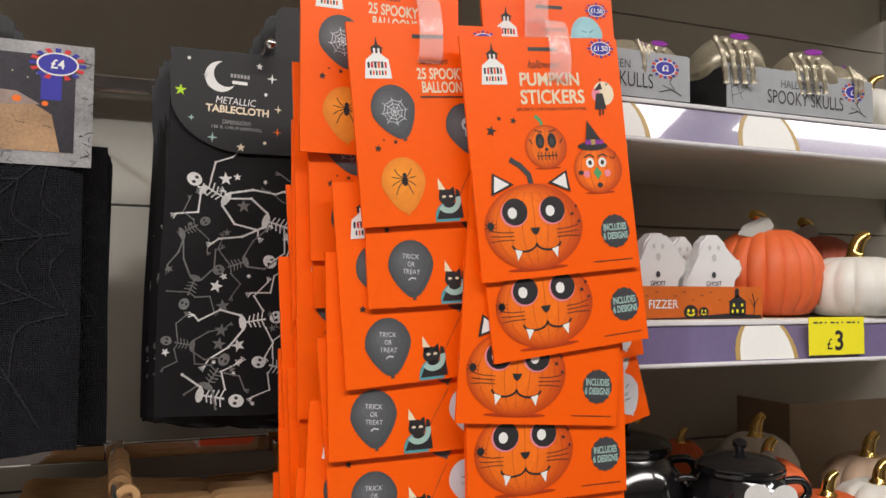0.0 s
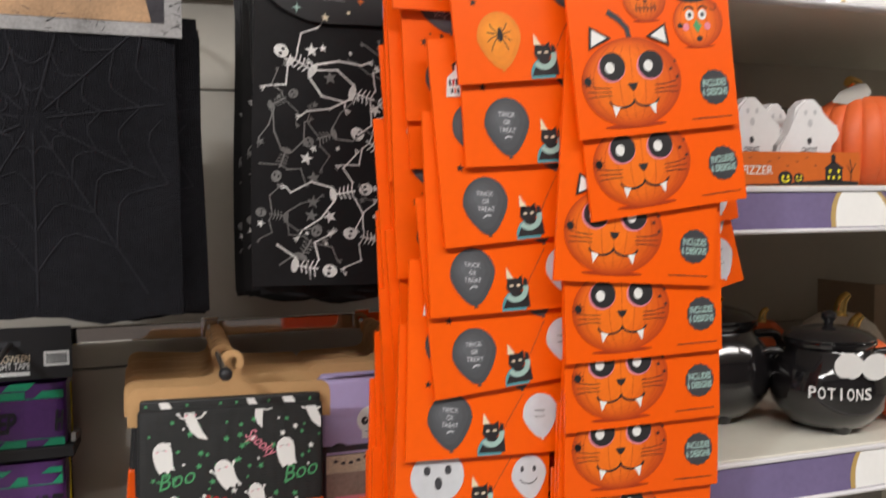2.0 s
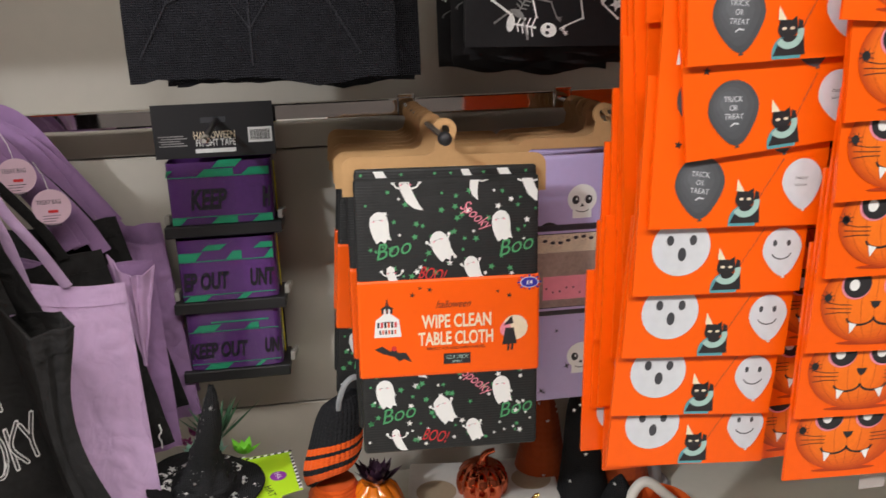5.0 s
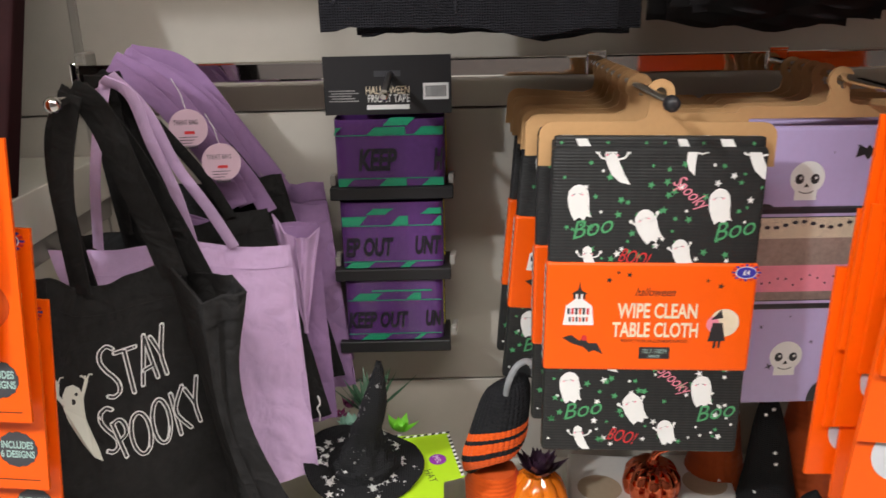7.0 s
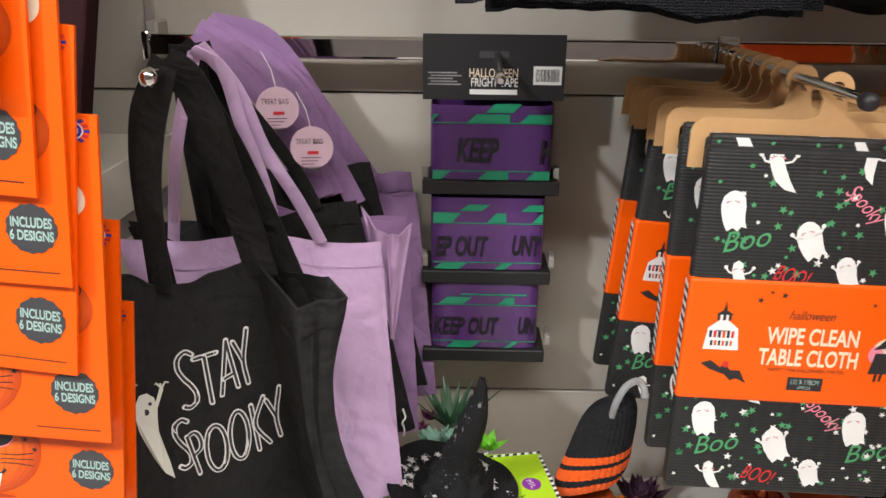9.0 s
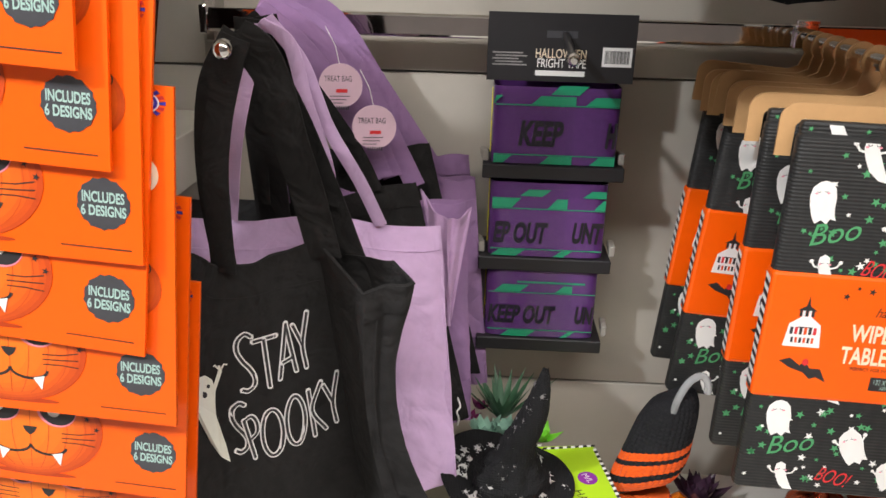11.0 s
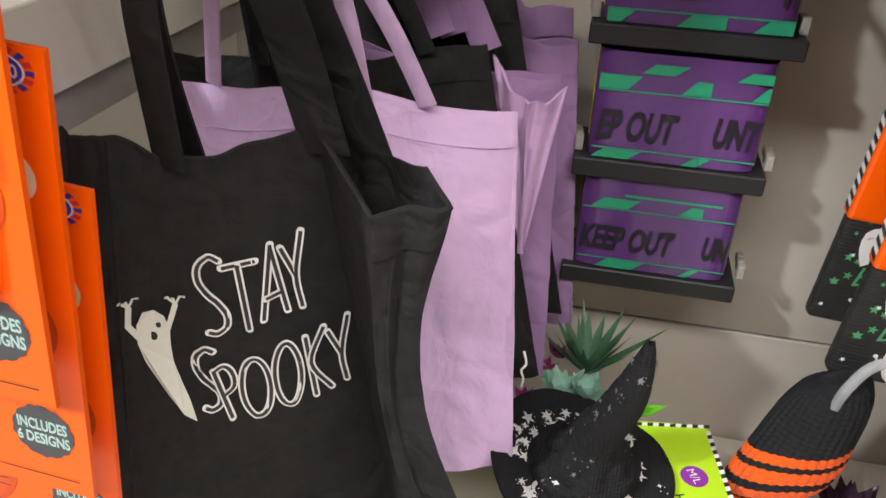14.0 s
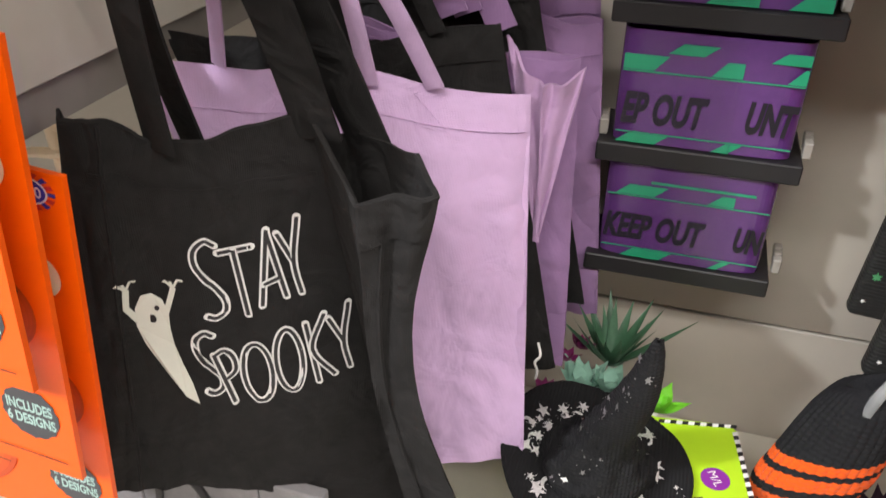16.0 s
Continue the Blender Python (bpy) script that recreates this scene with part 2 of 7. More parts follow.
def tube(points, radius, seg=10, bm=None, closed=False):
    """A round bar along points; radius may be a number or one a point."""
    bm = bm or bmesh.new()
    pts = [Vector(p) for p in points]
    n = len(pts)
    rad = radius if isinstance(radius, (list, tuple)) else [radius] * n
    rings, side = [], None
    for i, p in enumerate(pts):
        t = (pts[(i + 1) % n] - pts[i - 1]) if closed else (pts[min(i + 1, n - 1)] - pts[max(i - 1, 0)])
        t.normalize()
        if side is None:
            side = t.orthogonal().normalized()
        side = (side - t * side.dot(t)).normalized()
        up = t.cross(side)
        rings.append([bm.verts.new(p + (side * math.cos(a) + up * math.sin(a)) * rad[i]) for a in (2 * math.pi * k / seg for k in range(seg))])
    pairs = list(zip(rings, rings[1:])) + ([(rings[-1], rings[0])] if closed else [])
    for a, b in pairs:
        for k in range(seg):
            bm.faces.new((a[k], a[(k + 1) % seg], b[(k + 1) % seg], b[k]))
    if not closed:
        bm.faces.new(rings[0][::-1]), bm.faces.new(rings[-1])
    return bm


def sheet(fn, nu, nv, thick=0.001, bm=None, closed=False):
    """A cloth or card: fn(u, v) gives the place; thickened along its normals."""
    bm = bm or bmesh.new()
    P = [[Vector(fn(i / nu, j / nv)) for j in range(nv + 1)] for i in range(nu + 1)]
    N = [[None] * (nv + 1) for _ in range(nu + 1)]
    for i in range(nu + 1):
        for j in range(nv + 1):
            du = P[min(i + 1, nu)][j] - P[max(i - 1, 0)][j]
            dv = P[i][min(j + 1, nv)] - P[i][max(j - 1, 0)]
            N[i][j] = du.cross(dv).normalized()
    F = [[bm.verts.new(P[i][j] + N[i][j] * thick / 2) for j in range(nv + 1)] for i in range(nu + 1)]
    B = [[bm.verts.new(P[i][j] - N[i][j] * thick / 2) for j in range(nv + 1)] for i in range(nu + 1)]
    for i in range(nu):
        for j in range(nv):
            bm.faces.new((F[i][j], F[i + 1][j], F[i + 1][j + 1], F[i][j + 1]))
            bm.faces.new((B[i][j], B[i][j + 1], B[i + 1][j + 1], B[i + 1][j]))
    for i in range(nu):
        bm.faces.new((F[i][0], B[i][0], B[i + 1][0], F[i + 1][0]))
        bm.faces.new((F[i][nv], F[i + 1][nv], B[i + 1][nv], B[i][nv]))
    for j in range(nv):
        bm.faces.new((F[0][j], F[0][j + 1], B[0][j + 1], B[0][j]))
        bm.faces.new((F[nu][j], B[nu][j], B[nu][j + 1], F[nu][j + 1]))
    return bm


def curve(points, n=16):
    """A smooth line through points (Catmull-Rom)."""
    p = [Vector(q) for q in points]
    p = [p[0] * 2 - p[1]] + p + [p[-1] * 2 - p[-2]]
    out = []
    for i in range(1, len(p) - 2):
        for k in range(n):
            t = k / n
            a, b, c, d = p[i - 1], p[i], p[i + 1], p[i + 2]
            out.append(0.5 * (2 * b + (c - a) * t + (2 * a - 5 * b + 4 * c - d) * t * t + (3 * b - a - 3 * c + d) * t ** 3))
    return out + [p[-2]]


def ribbon(points, width, across, thick=0.002, n=10, bm=None):
    """A flat strap along a smooth line; across: the direction of its width."""
    line = curve(points, n)
    w = Vector(across).normalized() * width
    return sheet(lambda u, v: line[min(int(round(u * (len(line) - 1))), len(line) - 1)] + w * (v - 0.5), len(line) - 1, 2, thick, bm)


# ---- flat print: closed outlines on a card's face, in the card's x and z ----
def ell(cx, cz, rx, rz, n=28, a0=0, a1=360, rot=0):
    c, s = math.cos(radians(rot)), math.sin(radians(rot))
    pts = []
    for i in range(n if a1 - a0 == 360 else n + 1):
        a = radians(a0 + (a1 - a0) * i / n)
        x, z = rx * math.cos(a), rz * math.sin(a)
        pts.append((cx + x * c - z * s, cz + x * s + z * c))
    return pts


def rect(x0, x1, z0, z1):
    return [(x0, z0), (x1, z0), (x1, z1), (x0, z1)]


def star(cx, cz, r, points=5, inner=0.42, rot=90):
    return [(cx + (r if i % 2 == 0 else r * inner) * math.cos(radians(rot + 180 * i / points)), cz + (r if i % 2 == 0 else r * inner) * math.sin(radians(rot + 180 * i / points))) for i in range(2 * points)]


def stroke(points, w):
    """A line of that width as a closed outline."""
    p = [Vector(q) for q in points]
    left, right = [], []
    for i, q in enumerate(p):
        t = (p[min(i + 1, len(p) - 1)] - p[max(i - 1, 0)]).normalized()
        nrm = Vector((-t.y, t.x)) * w / 2
        left.append(tuple(q + nrm)), right.append(tuple(q - nrm))
    return left + right[::-1]


def arc(cx, cz, rx, rz, a0, a1, w, n=12):
    return stroke([(cx + rx * math.cos(radians(a0 + (a1 - a0) * i / n)), cz + rz * math.sin(radians(a0 + (a1 - a0) * i / n))) for i in range(n + 1)], w)


def moved(poly, dx, dz, k=1.0, rot=0.0):
    c, s = math.cos(radians(rot)) * k, math.sin(radians(rot)) * k
    return [(dx + x * c - z * s, dz + x * s + z * c) for x, z in poly]


def clipped(poly, x0, x1, z0, z1):
    """The part of an outline inside a rectangle."""
    for axis, lim, sign in ((0, x0, 1), (0, x1, -1), (1, z0, 1), (1, z1, -1)):
        out = []
        for i, q in enumerate(poly):
            p = poly[i - 1]
            pin, qin = (p[axis] - lim) * sign >= 0, (q[axis] - lim) * sign >= 0
            if pin != qin:
                f = (lim - p[axis]) / (q[axis] - p[axis])
                out.append((p[0] + (q[0] - p[0]) * f, p[1] + (q[1] - p[1]) * f))
            if qin:
                out.append(q)
        poly = out
        if len(poly) < 3:
            return []
    return poly


GLYPHS = {}


def lettering(text, height, width=None, shear=0.0, bold=0.0, outline=False):
    """Outlines of a word in the built-in font as triangles, centred, of that cap height and width."""
    key = (text, shear, bold)
    if key not in GLYPHS:
        cu = bpy.data.curves.new("word", "FONT")
        cu.body, cu.align_x, cu.align_y, cu.shear, cu.offset = text, "CENTER", "CENTER", shear, bold
        cu.resolution_u = 4
        ob = new("word", cu)
        bpy.context.view_layer.update()
        me = bpy.data.meshes.new_from_object(ob)
        pts = [(v.co.x, v.co.y) for v in me.vertices]
        faces = [tuple(p.vertices) for p in me.polygons]
        bpy.data.objects.remove(ob)
        bpy.data.curves.remove(cu)
        bpy.data.meshes.remove(me)
        GLYPHS[key] = pts, faces
    pts, faces = GLYPHS[key]
    x0, x1 = min(p[0] for p in pts), max(p[0] for p in pts)
    z0, z1 = min(p[1] for p in pts), max(p[1] for p in pts)
    kz = height / (z1 - z0)
    kx = width / (x1 - x0) if width else kz
    return [((p[0] - (x0 + x1) / 2) * kx, (p[1] - (z0 + z1) / 2) * kz) for p in pts], faces


SMALL_PRINT = {"ghost_pattern", "skull_pattern", "foil_print", "barcode", "brim_stars", "star_print", "stars", "cracks", "title", "bat_print", "header_print", "printing", "striped_border", "price_badge", "web_and_branch_print"}


class Print:
    """Gathers flat shapes, each layer a little prouder, and lays them on a face by a function of (x, z, lift)."""

    def __init__(self):
        self.items = []

    def add(self, material, *polys, lift=0):
        for p in polys:
            if len(p) > 2:
                self.items.append((material, list(p), [tuple(range(len(p)))], lift))
        return self

    def text(self, material, text, cx, cz, height, width=None, rot=0.0, shear=0.0, bold=0.0, lift=0):
        pts, faces = lettering(text, height, width, shear, bold)
        self.items.append((material, moved(pts, cx, cz, 1, rot), faces, lift))
        return self

    def mesh(self, name, place, parent, label="", step=0.00012, base=0.0003):
        mats = []
        bm = bmesh.new()
        for m, pts, faces, lift in self.items:
            if m not in mats:
                mats.append(m)
            vs = [bm.verts.new(place(x, z, base + step * lift)) for x, z in pts]
            for f in faces:
                try:
                    face = bm.faces.new([vs[i] for i in f])
                    face.material_index = mats.index(m)
                except ValueError:
                    pass
        bm.normal_update()
        ob = obj(name, bm, mats, parent, label)
        if name in SMALL_PRINT:
            ob["kind"] = "stuff"
        return ob
# ---- structure ----
WY = 1.297


def structure(name, bm, m, label="", smooth=False):
    return tagged(obj(name, bm, m, smooth=smooth), label, "", "", "structure")


structure("floor", box(-4, 5, -2.6, 1.6, -0.1, 0.0), FLOOR, "grey vinyl shop floor")
structure("ceiling", box(-4, 5, -2.6, 1.6, 2.95, 3.05), CEIL, "white shop ceiling")
# out of view; dark so that the chrome mirrors little and less light bounces back
structure("wall_south", box(-4, 5, -2.7, -2.6, 0, 3.0), AISLE, "dark wall across the aisle")
structure("wall_west", box(-4.1, -4, -2.6, 1.6, 0, 3.0), WALL, "plain end wall")
structure("wall_east", box(5, 5.1, -2.6, 1.6, 0, 3.0), WALL, "plain end wall")
structure("wall_north", box(-4, 5, WY + 0.03, WY + 0.12, 0, 3.0), STEEL, "steel core behind the display panels")

# back panels of the display bays, with open joints between them
JOINTS = [0.20, 0.562, 0.923, 1.284, 1.652, 2.02, 2.39]
for x0, x1 in ((-1.58, -0.595), (-0.59, 0.42), (0.425, 1.42)):
    back = tagged(new("panel_wall"), "beige enamelled back panels of a display bay", "", "", "structure")
    for z0, z1 in zip(JOINTS, JOINTS[1:]):
        part("panel", box(x0, x1, WY, WY + 0.028, z0 + 0.0012, z1 - 0.0012, 0.001, 1), WALL, back)
# narrow dark uprights between the bays
for x in (-0.5925, 0.4225):
    structure("upright", box(x - 0.005, x + 0.005, WY - 0.004, WY + 0.02, 0.0, 2.4, 0.001, 1), STEEL, "narrow steel upright between two bays")


# ---- shelves ----
STRIP_SLOPE = 0.22


def shelf(x0, x1, top, front, strip=True, depth_label="cream painted steel shelf with a purple price strip"):
    s = thing("shelf", depth_label, "shelf", "display shelves")
    part("deck", box(x0, x1, front + 0.0145, WY - 0.001, top - 0.03, top, 0.002, 1), SHELF, s)
    part("front_lip", box(x0, x1, front + 0.0115, front + 0.0143, top - 0.05, top + 0.001, 0.001, 1), SHELF, s)
    if strip:
        strip_ = box(x0 + 0.002, x1 - 0.002, front, front + 0.0028, top - 0.046, top - 0.006)
        for v in strip_.verts:
            v.co.y += (v.co.z - top + 0.046) * STRIP_SLOPE
        part("price_strip", strip_, STRIP, s, "glossy purple price strip")
        bm = box(x0, x1, front - 0.004, front + 0.0113, top - 0.051, top - 0.0461, 0.0015, 1)
        box(x0, x1, front + 0.006, front + 0.0113, top - 0.0058, top - 0.0005, 0.001, 1, bm=bm)
        part("plastic_rail", bm, STRIPLINE, s, "clear plastic rail")
    for x in (x0 + 0.006, x1 - 0.006):
        part("bracket", box(x - 0.002, x + 0.002, front + 0.06, WY - 0.001, top - 0.075, top - 0.0305), STEEL, s)
    return s


FY = 0.878
sh_top = shelf(0.44, 1.42, 1.779 - 0.024, FY)
sh_mid = shelf(0.44, 1.42, 1.508, FY)
sh_low = shelf(0.44, 1.42, 1.208, FY)
base = shelf(-0.57, 1.42, 0.80, 0.86, False, "cream painted steel base shelf")
left_shelf = shelf(-1.57, -0.58, 1.235, 0.94, True)
# unseen upper shelf, added to keep the lamps off the left bay's wall
shelf(-1.57, -0.58, 1.755, FY, True)
part("end_lip", box(-0.5798, -0.5765, 0.955, WY - 0.002, 1.187, 1.2385, 0.001, 1), SHELF, left_shelf, "turned-down cream end of the shelf")
# out of view; its overhang is sized to shade the upper panels
canopy = shelf(-1.57, 1.42, 2.16, 0.70, False, "cream painted steel top shelf of the bays")


def oval_mark(s, cx, top, w=0.093, h=0.0):
    p = Print()
    z0, z1 = top - 0.0452, top - 0.0065
    p.add(GOLDINK, clipped(ell(cx, top - 0.045, w / 2, 0.052), cx - 1, cx + 1, z0, z1))
    p.add(WHITE, clipped(ell(cx, top - 0.047, w / 2 - 0.0065, 0.052), cx - 1, cx + 1, z0, z1), lift=2)
    p.mesh("printed_oval", lambda x, z, l: (x, FY - l + (z - top + 0.046) * STRIP_SLOPE, z), s, "white oval with a gold rim printed on the strip")


for s, top, xs in ((sh_top, 1.755, (0.50, 0.715, 1.05)), (sh_mid, 1.508, (0.707, 1.02)), (sh_low, 1.208, (0.74, 1.05))):
    for x in xs:
        oval_mark(s, x, top)

label = thing("price_label", "yellow paper price label marked three pounds in the shelf strip", "price label")
part("card", box(0.765, 0.853, FY - 0.0052, FY - 0.0042, 1.466, 1.511), YELLOW, label)
p = Print().text(INK, "£", 0.797, 1.479, 0.013).text(INK, "3", 0.812, 1.483, 0.024, bold=0.02)
for k in range(9):
    p.add(GREYINK, rect(0.772 + k * 0.0088, 0.7785 + k * 0.0088 - 0.002 * (k % 3), 1.5035, 1.5055))
p.mesh("printing", lambda x, z, l: (x, FY - 0.0052 - l, z), label)

# ---- chrome hanging rails ----
def rail(x0, x1, z0, z1):
    r = thing("hanging_rail", "polished chrome hanging rail across the back panels", "rail", "hanging rails")
    part("bar", box(x0, x1, 1.247, 1.262, z0, z1, 0.003, 3), CHROME, r, smooth=False)
    for x in (x0 + 0.002, x1 - 0.002):
        part("end_cap", box(x - 0.004, x + 0.004, 1.243, 1.2625, z0 - 0.003, z1 + 0.003, 0.002, 2), CHROME, r)
        part("bracket", box(x - 0.006, x + 0.006, 1.2628, WY - 0.001, z0 - 0.012, z1 + 0.012, 0.002, 1), STEEL, r)
    return r


rail(-0.582, 0.40, 1.324, 1.347)
rail(-0.582, 0.40, 1.793, 1.815)


def hook(x0, x1, y1, z0, z1, tip=CHROME, metal=CHROME, r=0.0042, label="chrome display hook on the rail"):
    h = thing("display_hook", label, "hook", "display hooks")
    part("clamp", box(x0 - 0.011, x0 + 0.011, 1.2415, 1.2465, 1.349 + z0 - 1.338, 1.3535 + z0 - 1.338, 0.001, 1, bm=box(x0 - 0.011, x0 + 0.011, 1.2418, 1.2466, z0 - 0.012, z0 + 0.012, 0.0015, 1)), CHROME, h)
    part("arm", tube([(x0, 1.2418, z0), ((x0 + x1) / 2, (1.2418 + y1) / 2, (z0 + z1) / 2), (x1, y1, z1)], r), metal, h, smooth=True)
    a, b = Vector((x1, y1, z1)), (Vector((x1, y1, z1)) - Vector((x0, 1.24, z0))).normalized()
    part("tip", tube([a - b * 0.004, a, a + b * 0.003, a + b * 0.009, a + b * 0.012], [r * 0.9, r * 1.35, r * 1.6, r * 1.5, r * 0.8]), tip, h, smooth=True)
    return h


hook(0.004, 0.0105, 0.968, 1.336, 1.331, BLACKCARD, CHROME)
hook(0.205, 0.213, 1.02, 1.336, 1.331, BLACKCARD, CHROME)
hook(-0.51, -0.466, 0.955, 1.333, 1.342)
hook(-0.225, -0.226, 1.135, 1.335, 1.322, CHROME, DARKMETAL, 0.0035)
hook(-0.145, -0.145, 0.97, 1.804, 1.80)
hook(0.15, 0.15, 1.0, 1.804, 1.80)


# ---- packs on clip strips ----
def price_badge(p, cx, cz, r, text, lift=1):
    for k in range(16):
        a = radians(k * 22.5)
        q = [(cx + r * 1.5 * math.cos(a + d) * k2, cz + r * 0.95 * math.sin(a + d) * k2) for d, k2 in ((-0.11, 0.62), (-0.11, 1), (0.11, 1), (0.11, 0.62))]
        p.add(REDINK if k % 2 else BLUEINK, q, lift=lift)
    p.add(WHITE, ell(cx, cz, r * 1.12, r * 0.68), lift=lift + 1)
    p.add(BLUEINK, ell(cx, cz, r * 1.02, r * 0.6), lift=lift + 2)
    p.text(WHITE, text, cx, cz, r * 0.55, lift=lift + 3, bold=0.02)


def circus_logo(p, cx, cz, k):
    """A white house-shaped emblem with a striped tower, drawn as plain shapes."""
    p.add(WHITE, moved([(-0.5, -0.55), (0.5, -0.55), (0.42, 0.12), (0.12, 0.35), (-0.12, 0.35), (-0.42, 0.12)], cx, cz, k), lift=1)
    for i in range(5):
        p.add(INK if i % 2 == 0 else WHITE, moved(rect(-0.2 + i * 0.08, -0.13 + i * 0.08, 0.35, 0.52), cx, cz, k), lift=2)
    p.add(INK, moved([(-0.26, 0.52), (0.26, 0.52), (0.05, 0.66), (0.0, 0.95), (-0.05, 0.66)], cx, cz, k), lift=2)
    p.add(INK, moved(rect(-0.28, 0.3, -0.12, -0.08), cx, cz + 0.1 * k, k * 0.7), lift=2)
    for i, m in enumerate((INK, REDINK, INK, PUMPINK, INK, REDINK)):
        p.add(m, moved(rect(-0.37 + i * 0.125, -0.29 + i * 0.125, -0.18, 0.03), cx, cz, k), lift=2)
        p.add(PUMPINK if i % 2 else INK, moved(rect(-0.31 + i * 0.11, -0.245 + i * 0.11, -0.43, -0.27), cx, cz, k), lift=2)


def print_star(p, m, spots, lift=1):
    for x, z, r in spots:
        p.add(m, star(x, z, r, rot=75), lift=lift)


def witch_moon(p, cx, cz, r):
    p.add(CREAMINK, ell(cx, cz, r, r), lift=1)
    p.add(PINKINK, ell(cx - r * 0.75, cz - r * 0.1, r * 0.42, r * 0.55), lift=2)
    p.add(INK, [(cx - r * 0.9, cz + 0.2 * r), (cx - 0.1 * r, cz + 0.35 * r), (cx - 0.25 * r, cz + 0.95 * r)], [(cx - 0.75 * r, cz), (cx - 0.1 * r, cz), (cx + 0.15 * r, cz - 1.3 * r), (cx - 1.0 * r, cz - 1.35 * r)], lift=3)
    p.add(INK, stroke([(cx - 0.5 * r, cz - 1.3 * r), (cx - 0.55 * r, cz - 1.85 * r)], r * 0.16), stroke([(cx - 0.2 * r, cz - 1.3 * r), (cx - 0.25 * r, cz - 1.8 * r)], r * 0.16), lift=3)


def tone(m, k):
    """The same ink printed lighter or darker."""
    c = m.node_tree.nodes["Vector Math"].inputs[0].default_value
    return mat(m.name + "_tone_%d" % round(k * 100), (c[0] * k, c[1] * (k if c[2] > 0.05 else k ** 2), c[2] * k), 0.4, var=0.12, scale=60)


def pumpkin_face(p, cx, cz, rx, rz, lobes=5):
    p.add(tone(PUMPINK2, 0.5), ell(cx, cz - rz * 0.97, rx * 0.62, rz * 0.05), lift=1)
    for i, (k, w) in enumerate(((0.60, 1.0), (0.68, 0.95), (0.77, 0.89), (0.86, 0.82), (0.93, 0.73), (1.0, 0.62), (1.06, 0.48))):
        p.add(tone(PUMPINK2, k), ell(cx - rx * 0.42 * (1 - w), cz + rz * 0.10 * (1 - w), rx * w, rz * (0.35 + 0.65 * w), 40), lift=2 + 0.35 * i)
    for i in range(lobes):
        f = (i + 0.5) / lobes * 1.8 - 0.9
        p.add(tone(PUMPINK2, 0.66), stroke([(cx + f * rx * math.cos(radians(a)), cz + rz * 0.96 * math.sin(radians(a))) for a in range(-62, 63, 12)], 0.0006), lift=4.5)
    return 5


def pack_body(t, w, h, thick):
    bm = sheet(lambda u, v: ((u - 0.5) * w, 0.0012 * math.sin(v * 3.1) * 0, v * h), 6, 6, thick)
    return part("card", bm, ORANGE, t)


def front(thick):
    return lambda x, z, l: (x, -thick / 2 - l, z)


def slot(p, h, w=0.030):
    p.add(GREYINK, rect(-w / 2, w / 2, h - 0.013, h - 0.0095), lift=0)


PW, PH, PT = 0.166, 0.222, 0.003


